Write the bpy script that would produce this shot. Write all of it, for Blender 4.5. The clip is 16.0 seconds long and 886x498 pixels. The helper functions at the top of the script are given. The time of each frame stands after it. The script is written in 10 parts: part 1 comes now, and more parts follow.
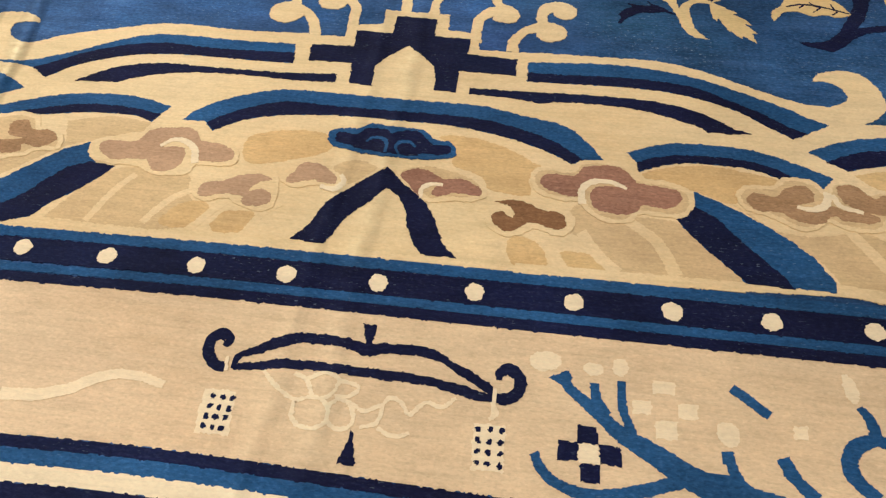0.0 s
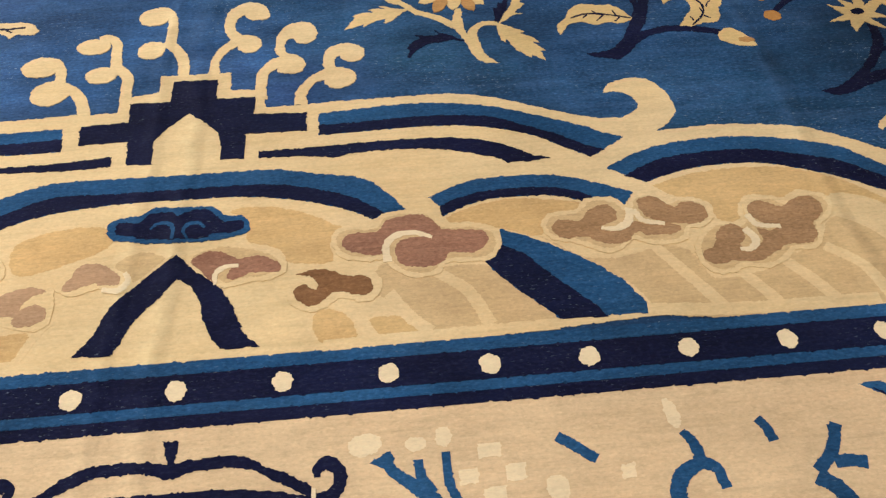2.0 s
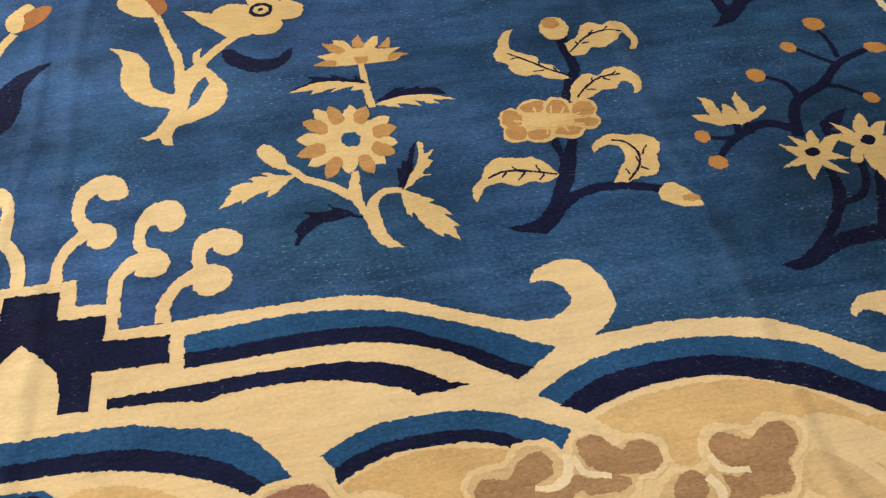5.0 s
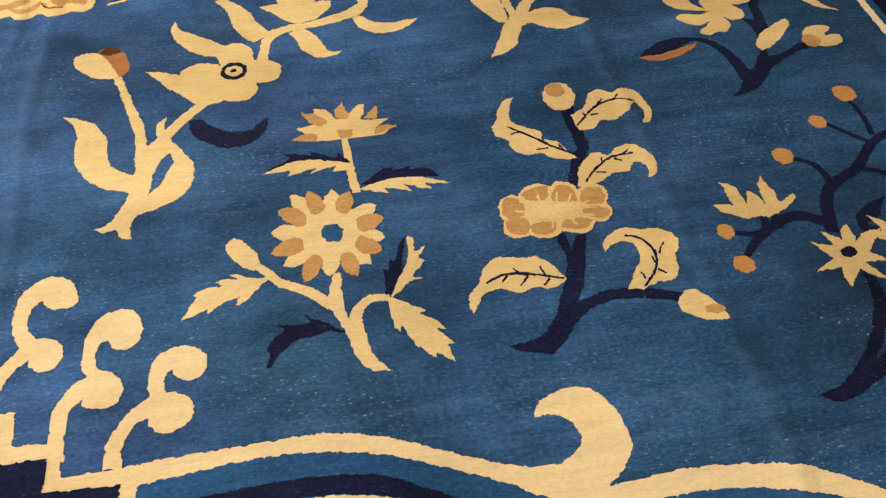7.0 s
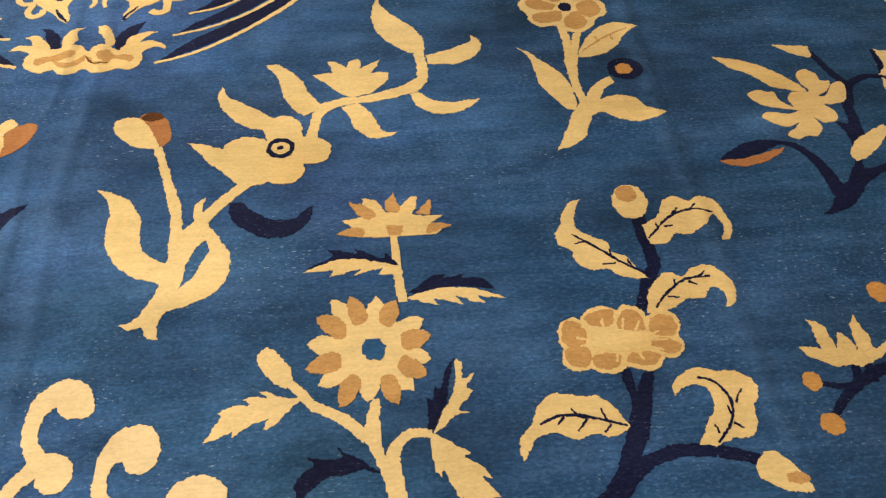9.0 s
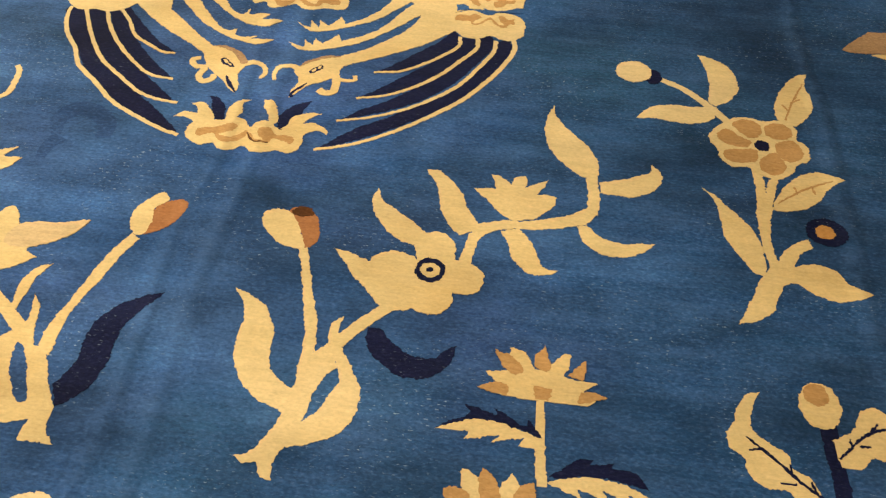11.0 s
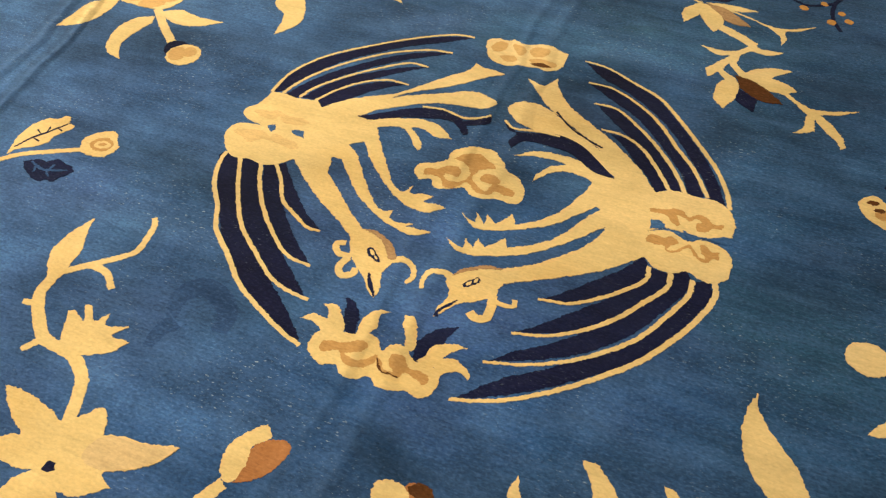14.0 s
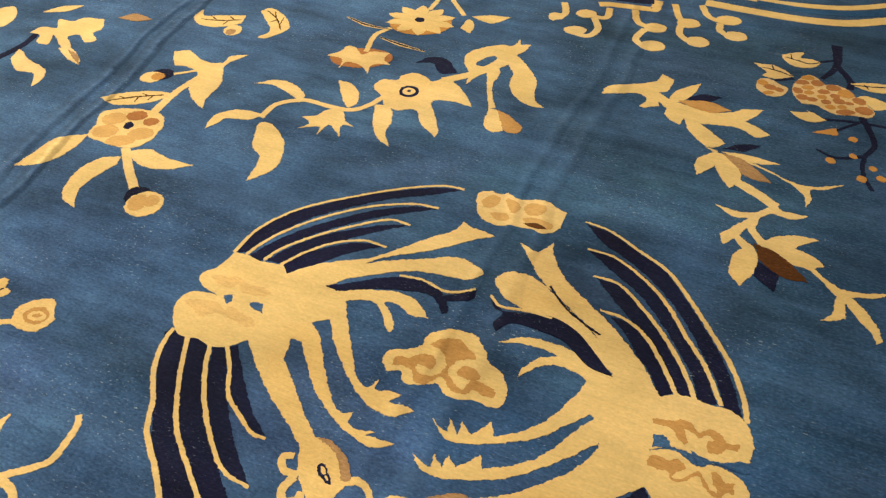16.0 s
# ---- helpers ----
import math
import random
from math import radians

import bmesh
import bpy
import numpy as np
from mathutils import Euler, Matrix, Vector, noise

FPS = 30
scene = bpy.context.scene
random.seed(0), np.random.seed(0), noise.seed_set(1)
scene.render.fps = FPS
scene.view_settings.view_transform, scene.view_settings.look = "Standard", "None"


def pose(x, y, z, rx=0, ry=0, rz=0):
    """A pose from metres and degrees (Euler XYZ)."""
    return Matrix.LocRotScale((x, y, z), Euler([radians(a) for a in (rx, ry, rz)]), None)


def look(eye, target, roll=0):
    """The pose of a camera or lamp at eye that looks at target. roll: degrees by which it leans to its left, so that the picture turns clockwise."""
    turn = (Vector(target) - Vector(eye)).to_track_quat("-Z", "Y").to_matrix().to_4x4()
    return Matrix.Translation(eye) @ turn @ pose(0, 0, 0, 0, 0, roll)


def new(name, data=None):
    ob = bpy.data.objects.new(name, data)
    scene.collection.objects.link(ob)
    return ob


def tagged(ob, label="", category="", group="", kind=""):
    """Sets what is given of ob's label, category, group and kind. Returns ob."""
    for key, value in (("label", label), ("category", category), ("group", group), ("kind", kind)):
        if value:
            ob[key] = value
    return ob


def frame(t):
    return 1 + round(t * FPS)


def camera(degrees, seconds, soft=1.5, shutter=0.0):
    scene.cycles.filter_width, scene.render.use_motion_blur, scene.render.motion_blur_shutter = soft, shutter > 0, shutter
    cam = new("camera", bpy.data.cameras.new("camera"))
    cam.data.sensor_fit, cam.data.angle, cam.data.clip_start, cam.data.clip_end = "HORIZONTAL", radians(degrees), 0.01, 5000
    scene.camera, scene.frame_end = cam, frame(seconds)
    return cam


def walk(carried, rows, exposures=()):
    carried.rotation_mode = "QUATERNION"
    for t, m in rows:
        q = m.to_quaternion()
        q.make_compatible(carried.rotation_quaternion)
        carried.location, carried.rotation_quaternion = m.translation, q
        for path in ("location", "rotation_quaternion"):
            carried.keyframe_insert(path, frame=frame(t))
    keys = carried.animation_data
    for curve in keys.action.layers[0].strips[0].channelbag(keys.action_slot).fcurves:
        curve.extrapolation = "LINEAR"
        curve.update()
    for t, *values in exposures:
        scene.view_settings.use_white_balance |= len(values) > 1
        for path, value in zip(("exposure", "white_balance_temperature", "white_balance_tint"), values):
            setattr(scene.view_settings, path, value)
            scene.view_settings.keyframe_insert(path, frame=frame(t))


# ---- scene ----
from math import sin, tau

from mathutils.geometry import tessellate_polygon

cam = camera(60.0, 16.0, 1.3)
PATH = [
    (0, (0.006, -0.182, 1.556), (-0.191, 1.017, -0.032), -2.0),
    (0.5, (0.14, -0.125, 1.552), (-0.002, 1.083, -0.035), -1.7),
    (1, (0.201, -0.087, 1.552), (0.126, 1.126, -0.037), -1.6),
    (1.5, (0.21, -0.036, 1.556), (0.216, 1.181, -0.032), -1.7),
    (2, (0.222, 0.021, 1.56), (0.304, 1.234, -0.029), -1.4),
    (2.5, (0.298, 0.133, 1.553), (0.431, 1.344, -0.034), -1.1),
    (3, (0.392, 0.233, 1.525), (0.565, 1.438, -0.061), -0.6),
    (3.5, (0.437, 0.341, 1.527), (0.632, 1.549, -0.055), -0.3),
    (4, (0.436, 0.482, 1.538), (0.628, 1.697, -0.04), -0.5),
    (4.5, (0.407, 0.601, 1.567), (0.606, 1.81, -0.014), -0.5),
    (5, (0.431, 0.686, 1.587), (0.637, 1.896, 0.008), -0.4),
    (5.2, (0.457, 0.727, 1.586), (0.665, 1.935, 0.005), -0.3),
    (7.3, (0.494, 1.119, 1.584), (0.721, 2.299, -0.015), 0.9),
    (7.5, (0.485, 1.141, 1.582), (0.707, 2.327, -0.014), 0.7),
    (8, (0.482, 1.226, 1.591), (0.693, 2.415, -0.003), 0.8),
    (8.2, (0.491, 1.271, 1.594), (0.695, 2.461, 0.0), 1.0),
    (10.3, (0.478, 1.65, 1.615), (0.447, 2.897, 0.052), 1.8),
    (10.5, (0.436, 1.696, 1.616), (0.375, 2.947, 0.058), 1.6),
    (11, (0.359, 1.798, 1.632), (0.231, 3.055, 0.082), 1.4),
    (11.5, (0.328, 1.941, 1.632), (0.133, 3.209, 0.098), 1.4),
    (12, (0.327, 2.077, 1.654), (0.065, 3.343, 0.128), 1.2),
    (12.5, (0.321, 2.177, 1.655), (-0.01, 3.444, 0.143), 1.3),
    (13, (0.268, 2.264, 1.665), (-0.123, 3.525, 0.162), 1.3),
    (13.5, (0.18, 2.366, 1.686), (-0.265, 3.622, 0.195), 0.9),
    (14, (0.135, 2.485, 1.682), (-0.348, 3.751, 0.211), 0.7),
    (14.5, (0.12, 2.64, 1.687), (-0.39, 3.924, 0.241), 0.6),
    (15, (0.141, 2.767, 1.705), (-0.392, 4.074, 0.288), 0.7),
    (15.5, (0.141, 2.874, 1.709), (-0.416, 4.208, 0.327), 0.7),
    (16, (0.079, 2.993, 1.725), (-0.501, 4.349, 0.374), 0.6),
]
EXPOSURES = [(0, 0.0, 5500, 15), (3.5, 0.1, 5650, 14), (5, 0.15, 5800, 13), (8, 0.32, 6150, 12), (11, 0.2, 6400, 10), (14.5, 0.05, 6800, 8), (16, -0.05, 7000, 8)]
walk(cam, [(t, look(eye, target, roll)) for t, eye, target, roll in PATH], EXPOSURES)
# Added lamps, no known fittings; powers are uneven to brighten the left side.
LAMP_Y = (-0.5, 3.0, 6.0, 9.0)
LAMPS = ((-3.8, (80.0, 80.0, 80.0, 80.0)), (-0.6, (36.0, 36.0, 34.0, 34.0)), (2.6, (46.0, 8.0, 4.0, 5.0)))

# ---- world and lights ----
world = bpy.data.worlds.new("world")
scene.world = world
world.use_nodes = True
world.node_tree.nodes["Background"].inputs[0].default_value = (0.9, 0.85, 0.75, 1)
world.node_tree.nodes["Background"].inputs[1].default_value = 0.02


# ---- materials ----
FOLDS = (("x", -0.40, 0.0, 0.05, 0.35), ("x", -0.51, 0.0, 0.04, 0.3), ("x", 1.36, 0.0, 0.05, 0.3), ("x", -1.34, -0.2, 0.05, 1.0), ("x", -1.50, -0.19, 0.05, 0.9))


def pile(name, colour, worn, streak=0.5, speck=0.0, rough=0.9, sheen=0.0, patch=0.35, grain=0.3, tints=None, right_shade=None, mottle=0.0, depth=0.0, gloss=0.06):
    """Knotted wool: weft-wise streaks, broad dye changes, fine tufts, worn specks and painted side shading."""
    m = bpy.data.materials.new(name)
    m.use_nodes = True
    nt = m.node_tree
    bsdf = nt.nodes["Principled BSDF"]

    def node(kind, **values):
        n = nt.nodes.new(kind)
        for key, value in values.items():
            n.inputs[key].default_value = value
        return n

    def noise_at(stretch, scale, detail=3.0, rough_=0.6):
        mp = node("ShaderNodeMapping", Scale=stretch)
        nt.links.new(place.outputs["Object"], mp.inputs["Vector"])
        nz = node("ShaderNodeTexNoise", Scale=scale, Detail=detail, Roughness=rough_)
        nt.links.new(mp.outputs[0], nz.inputs["Vector"])
        return nz.outputs["Fac"]

    def ramp(src, lo, hi):
        r = node("ShaderNodeMapRange", **{"From Min": lo, "From Max": hi})
        nt.links.new(src, r.inputs["Value"])
        return r.outputs[0]

    def mix(fac, a, b, amount=1.0, blend="MIX"):
        mx = nt.nodes.new("ShaderNodeMix")
        mx.data_type, mx.blend_type = "RGBA", blend
        if fac is None:
            mx.inputs[0].default_value = amount
        else:
            mul = nt.nodes.new("ShaderNodeMath")
            mul.operation = "MULTIPLY"
            mul.inputs[1].default_value = amount
            nt.links.new(fac, mul.inputs[0])
            nt.links.new(mul.outputs[0], mx.inputs[0])
        for value, socket in ((a, mx.inputs[6]), (b, mx.inputs[7])):
            if isinstance(value, tuple):
                socket.default_value = (*value, 1)
            else:
                nt.links.new(value, socket)
        return mx.outputs[2]

    def math(op, a, b=0.0):
        n = nt.nodes.new("ShaderNodeMath")
        n.operation = op
        for value, socket in ((a, n.inputs[0]), (b, n.inputs[1])):
            if isinstance(value, float):
                socket.default_value = value
            else:
                nt.links.new(value, socket)
        return n.outputs[0]

    place = nt.nodes.new("ShaderNodeTexCoord")
    dark = tuple(c * 0.5 for c in colour)
    light = tuple(min(0.9, c * 1.25 + 0.012) for c in worn)
    # old fold lines, slightly wandering
    axes = nt.nodes.new("ShaderNodeSeparateXYZ")
    nt.links.new(place.outputs["Object"], axes.inputs[0])
    wander = math("MULTIPLY", math("SUBTRACT", noise_at((1, 1, 1), 1.3, 3), 0.5), 0.16)
    across = math("ADD", axes.outputs["X"], wander)
    along = math("ADD", axes.outputs["Y"], wander)
    fold = None
    for line, at, lean, wide, height in FOLDS:
        base, other = (across, axes.outputs["Y"]) if line == "x" else (along, axes.outputs["X"])
        gap = math("ABSOLUTE", math("SUBTRACT", math("SUBTRACT", base, at), math("MULTIPLY", other, lean)))
        ridge = node("ShaderNodeMapRange", **{"From Min": 0.0, "From Max": wide, "To Min": height, "To Max": 0.0})
        ridge.interpolation_type = "SMOOTHSTEP"
        nt.links.new(gap, ridge.inputs["Value"])
        fold = ridge.outputs[0] if fold is None else math("MAXIMUM", fold, ridge.outputs[0])
    col = mix(ramp(noise_at((0.9, 1.6, 1), 1.5, 5), 0.36, 0.66), colour, worn, patch)
    if tints:
        col = mix(ramp(noise_at((0.8, 0.9, 1.7), 1.1, 3), 0.47, 0.68), col, tints[0], 0.75)
        shifted = noise_at((0.55, 0.8, 1), 0.9, 3)
        col = mix(ramp(shifted, 0.50, 0.70), col, tints[1], 0.65)
    if right_shade:
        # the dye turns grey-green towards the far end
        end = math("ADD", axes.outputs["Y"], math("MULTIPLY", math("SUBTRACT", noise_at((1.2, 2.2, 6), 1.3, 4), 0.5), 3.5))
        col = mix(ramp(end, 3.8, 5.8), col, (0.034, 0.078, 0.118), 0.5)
        # left-hand light and nap sheen painted into the colour: darker to the right
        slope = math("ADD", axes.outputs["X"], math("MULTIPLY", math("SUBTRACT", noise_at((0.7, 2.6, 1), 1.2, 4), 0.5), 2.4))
        col = mix(ramp(slope, -0.3, 1.7), col, right_shade, 0.88)
        # and paler to the left, as the lit side of the pile
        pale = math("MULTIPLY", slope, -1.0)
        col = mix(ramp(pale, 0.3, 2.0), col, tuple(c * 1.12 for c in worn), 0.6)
    if mottle:
        col = mix(ramp(noise_at((2.6, 4.5, 1.3), 1.4, 5, 0.65), 0.46, 0.66), col, dark, mottle)
        col = mix(ramp(noise_at((2.0, 3.6, 2.1), 1.7, 5, 0.65), 0.50, 0.70), col, light, 0.55 * mottle)
        col = mix(ramp(noise_at((0.9, 8.0, 3.1), 1.6, 4, 0.6), 0.50, 0.66), col, dark, 0.5 * mottle)
    col = mix(ramp(noise_at((1.3, 13.0, 1), 2.0, 4), 0.44, 0.74), col, worn, streak)
    col = mix(ramp(noise_at((2.2, 30.0, 1), 2.6, 3), 0.50, 0.74), col, dark, 0.55 * streak)
    col = mix(ramp(noise_at((7, 11, 1), 2.0, 4, 0.7), 0.50, 0.74), col, dark, 0.6 * streak)
    col = mix(ramp(noise_at((60, 120, 1), 1.2, 2, 0.6), 0.50, 0.70), col, light, grain)
    col = mix(ramp(noise_at((64, 130, 1), 1.3, 2, 0.6), 0.50, 0.68), col, dark, grain)
    col = mix(ramp(noise_at((16, 200, 1), 1.0, 2, 0.6), 0.54, 0.70), col, dark, 0.3 * grain)
    if depth:
        # nap brushed to and fro: cloudy patches, long weft bands and short tufts, deeper or paler
        for stretch, scale, amount in (((1.1, 1.5, 4), 1.2, 1.1), ((0.6, 6.0, 2), 1.3, 0.38), ((4, 6, 3), 1.5, 0.45), ((12, 60, 3), 1.6, 0.28), ((50, 80, 3), 1.6, 0.55)):
            shade = node("ShaderNodeMapRange", **{"From Min": 0.30, "From Max": 0.70, "To Min": 1.0 - depth * amount, "To Max": 1.0 + 1.05 * depth * amount})
            nt.links.new(noise_at(stretch, scale, 4, 0.6), shade.inputs["Value"])
            col = mix(None, col, shade.outputs[0], 1.0, "MULTIPLY")
    wear = math("MULTIPLY", fold, ramp(noise_at((9, 14, 1), 2.0, 4, 0.7), 0.40, 0.62))
    col = mix(wear, col, light, 0.75)
    if speck:
        bare = math("MULTIPLY", ramp(noise_at((34, 110, 1), 1.6, 2, 0.7), 0.645, 0.70), ramp(noise_at((1.5, 2.0, 5), 1.5, 3), 0.46, 0.64))
        col = mix(bare, col, (0.46, 0.55, 0.62), speck)
    nt.links.new(col, bsdf.inputs["Base Color"])
    bsdf.inputs["Roughness"].default_value = rough
    bsdf.inputs["Sheen Weight"].default_value = sheen
    bsdf.inputs["Sheen Roughness"].default_value = 0.45
    bsdf.inputs["Specular IOR Level"].default_value = gloss
    bump = node("ShaderNodeBump", Strength=0.5, Distance=0.002)
    nt.links.new(noise_at((120, 420, 150), 1.0, 2), bump.inputs["Height"])
    swell = node("ShaderNodeBump", Strength=0.45, Distance=0.03)
    nt.links.new(noise_at((2.6, 4.5, 1), 1.5, 4), swell.inputs["Height"])
    nt.links.new(bump.outputs[0], swell.inputs["Normal"])
    crease = node("ShaderNodeBump", Strength=1.0, Distance=0.032)
    nt.links.new(fold, crease.inputs["Height"])
    nt.links.new(swell.outputs[0], crease.inputs["Normal"])
    nt.links.new(crease.outputs[0], bsdf.inputs["Normal"])
    return m


def plain(name, colour, other, scale=4.0, rough=0.8):
    m = bpy.data.materials.new(name)
    m.use_nodes = True
    nt = m.node_tree
    bsdf = nt.nodes["Principled BSDF"]
    nz = nt.nodes.new("ShaderNodeTexNoise")
    nz.inputs["Scale"].default_value, nz.inputs["Detail"].default_value = scale, 6
    mx = nt.nodes.new("ShaderNodeMix")
    mx.data_type = "RGBA"
    mx.inputs[6].default_value, mx.inputs[7].default_value = (*colour, 1), (*other, 1)
    nt.links.new(nz.outputs["Fac"], mx.inputs[0])
    nt.links.new(mx.outputs[2], bsdf.inputs["Base Color"])
    bsdf.inputs["Roughness"].default_value = rough
    return m


FIELD = pile("field_wool", (0.021, 0.068, 0.185), (0.052, 0.110, 0.235), 0.38, 0.6, grain=0.38, patch=0.55, mottle=0.42, tints=((0.040, 0.063, 0.190), (0.034, 0.116, 0.166)), right_shade=(0.011, 0.045, 0.098), depth=0.46, rough=0.75, gloss=0.08)
DUSK = pile("dusk_wool", (0.022, 0.060, 0.160), (0.042, 0.090, 0.205), 0.5, 0.3, grain=0.5, mottle=0.5, depth=0.31, rough=0.75, gloss=0.08)
BLUE = pile("blue_wool", (0.015, 0.064, 0.165), (0.032, 0.098, 0.215), 0.4, 0.2, grain=0.45, mottle=0.3, depth=0.31, rough=0.75, gloss=0.08)
NAVY = pile("navy_wool", (0.0042, 0.0052, 0.028), (0.010, 0.013, 0.046), 0.4, 0.3, grain=0.45, mottle=0.3, tints=((0.007, 0.013, 0.045), (0.006, 0.006, 0.026)), depth=0.31, rough=0.75, gloss=0.08)
CREAM = pile("cream_wool", (0.72, 0.53, 0.275), (0.79, 0.62, 0.36), 0.35, grain=0.16, mottle=0.1, tints=((0.66, 0.46, 0.23), (0.78, 0.62, 0.40)), depth=0.0868)
PALE = pile("pale_wool", (0.79, 0.63, 0.40), (0.82, 0.69, 0.46), 0.3, grain=0.14, mottle=0.08, depth=0.062)
SAND = pile("sand_wool", (0.60, 0.42, 0.21), (0.68, 0.495, 0.26), 0.45, grain=0.22, mottle=0.16, tints=((0.54, 0.36, 0.19), (0.66, 0.50, 0.30)), depth=0.105)
BEIGE = pile("beige_wool", (0.67, 0.485, 0.285), (0.75, 0.57, 0.35), 0.45, grain=0.22, mottle=0.13, tints=((0.62, 0.43, 0.25), (0.72, 0.56, 0.37)), depth=0.0992)
GOLD = pile("gold_wool", (0.62, 0.41, 0.175), (0.69, 0.48, 0.23), 0.45, grain=0.22, mottle=0.18, tints=((0.56, 0.33, 0.13), (0.60, 0.44, 0.22)), depth=0.124)
YELLOW = pile("yellow_wool", (0.67, 0.48, 0.21), (0.74, 0.555, 0.275), 0.3, grain=0.16, mottle=0.15, tints=((0.60, 0.37, 0.12), (0.77, 0.58, 0.34)), depth=0.13)
TAN = pile("tan_wool", (0.33, 0.195, 0.095), (0.41, 0.255, 0.135), 0.5, grain=0.4, mottle=0.2, depth=0.174)
ROSE = pile("rose_wool", (0.30, 0.15, 0.095), (0.38, 0.205, 0.13), 0.5, grain=0.4, mottle=0.2, depth=0.186)
FADED = pile("faded_wool", (0.43, 0.27, 0.155), (0.51, 0.335, 0.20), 0.45, grain=0.3, mottle=0.2, depth=0.15)
RUSSET = pile("russet_wool", (0.21, 0.105, 0.045), (0.29, 0.155, 0.075), 0.5, grain=0.4, mottle=0.2, depth=0.18)
HONEY = pile("honey_wool", (0.45, 0.245, 0.085), (0.52, 0.30, 0.12), 0.4, grain=0.28, mottle=0.12, depth=0.155)
AMBER = pile("amber_wool", (0.55, 0.33, 0.125), (0.62, 0.39, 0.17), 0.35, grain=0.22, mottle=0.12, depth=0.12)
OCHRE = pile("ochre_wool", (0.46, 0.22, 0.06), (0.52, 0.28, 0.09), 0.4, grain=0.28, mottle=0.12, depth=0.155)
RUST = pile("rust_wool", (0.34, 0.14, 0.05), (0.42, 0.19, 0.08), 0.4, grain=0.28, mottle=0.12, depth=0.155)
BROWN = pile("brown_wool", (0.075, 0.028, 0.010), (0.13, 0.053, 0.018), 0.4, grain=0.35, mottle=0.2, depth=0.217)
FLOORBOARD = plain("floor_oak", (0.20, 0.12, 0.06), (0.30, 0.19, 0.10), 3.0, 0.45)
PLASTER = plain("wall_plaster", (0.78, 0.74, 0.66), (0.82, 0.78, 0.70))


# ---- builders ----
LIFT, KNOT, STACK = 0.0012, 0.004, [0]
WARP, WEFT = 0.0045, 0.0038


def part(name, mesh, material, parent, label=""):
    ob = new(name, mesh)
    mesh.materials.append(material)
    ob.parent = parent
    return tagged(ob, label) if label else ob


def box(name, material, lo, hi, parent=None):
    bm = bmesh.new()
    bmesh.ops.create_cube(bm, size=1.0)
    for v in bm.verts:
        v.co = Vector([lo[i] + (v.co[i] + 0.5) * (hi[i] - lo[i]) for i in range(3)])
    bmesh.ops.bevel(bm, geom=bm.edges[:], offset=0.004, segments=2, affect="EDGES")
    mesh = bpy.data.meshes.new(name)
    bm.to_mesh(mesh)
    bm.free()
    return part(name, mesh, material, parent)


def curve(points, closed):
    """A smooth line through the points; one with a third value is a sharp corner."""
    n = len(points)
    p = [Vector(q[:2]) for q in points]
    sharp = [len(q) > 2 for q in points]
    out = []
    for i in range(n if closed else n - 1):
        a, b = p[i], p[(i + 1) % n]
        before = p[i - 1] if (closed or i) else a
        after = p[(i + 2) % n] if (closed or i + 2 < n) else b
        far = (b - a).length + 1e-9
        ta = (b - a) if sharp[i] else (b - before) * far / ((b - a).length + (a - before).length + 1e-9)
        tb = (b - a) if sharp[(i + 1) % n] else (after - a) * far / ((b - a).length + (after - b).length + 1e-9)
        steps = max(2, int(far / KNOT))
        for k in range(steps):
            s = k / steps
            out.append((2 * s**3 - 3 * s**2 + 1) * a + (s**3 - 2 * s**2 + s) * ta + (3 * s**2 - 2 * s**3) * b + (s**3 - s**2) * tb)
    if not closed:
        out.append(p[-1])
    return out


def filled(pts):
    """Triangles of a closed line, and the share of its area that they cover."""
    tris = tessellate_polygon([[Vector((q.x, q.y, 0)) for q in pts]])
    whole = abs(sum(pts[i - 1].cross(pts[i]) for i in range(len(pts)))) + 1e-9
    return tris, sum(abs((pts[b] - pts[a]).cross(pts[c] - pts[a])) for a, b, c in tris) / whole


def tufted(line, layer, name, waver=0.0018):
    """A closed line filled and raised to its layer, its edge wavering by hand and stepped knot by knot."""
    n = len(line)
    long_, short = (random.uniform(0, tau), random.uniform(0, tau)), (random.uniform(0, tau), random.uniform(0, tau))
    for rough in (1.0, 0.6, 0.3, 0.0):
        pts = []
        for i, q in enumerate(line):
            d = (line[(i + 1) % n] - line[i - 1]).normalized()
            sway = 0.6 * sin(tau * i / 17 + long_[0]) + 0.5 * sin(tau * i / 7.3 + long_[1]) + 0.5 * sin(tau * i / 3.1 + short[0]) * sin(tau * i / 29 + short[1])
            p = q + Vector((-d.y, d.x)) * (sway + random.uniform(-0.45, 0.45)) * waver * rough
            knot = Vector((round(p.x / WARP) * WARP, round(p.y / WEFT) * WEFT))
            pts.append(p.lerp(knot, 0.75 * rough))
        tris, cover = filled(pts)
        if 0.975 < cover < 1.025:
            break
    STACK[0] = (STACK[0] + 1) % 24
    z = layer * LIFT + STACK[0] * 6e-6
    verts = [(q.x, q.y, z) for q in pts] + [(q.x, q.y, -0.001) for q in pts]
    faces = []
    for a, b, c in tris:
        up = (pts[b] - pts[a]).cross(pts[c] - pts[a]) > 0
        faces.append((a, b, c) if up else (a, c, b))
    faces += [(i, (i + 1) % n, n + (i + 1) % n, n + i) for i in range(n)]
    mesh = bpy.data.meshes.new(name)
    mesh.from_pydata(verts, [], faces)
    return mesh


def motif(name, label):
    """A woven figure of the carpet; its pieces hang under it."""
    ob = new(name)
    ob.parent = carpet
    return tagged(ob, label)


def shape(own, name, wool, layer, points):
    return part(name, tufted(curve(points, True), layer, name), wool, own)


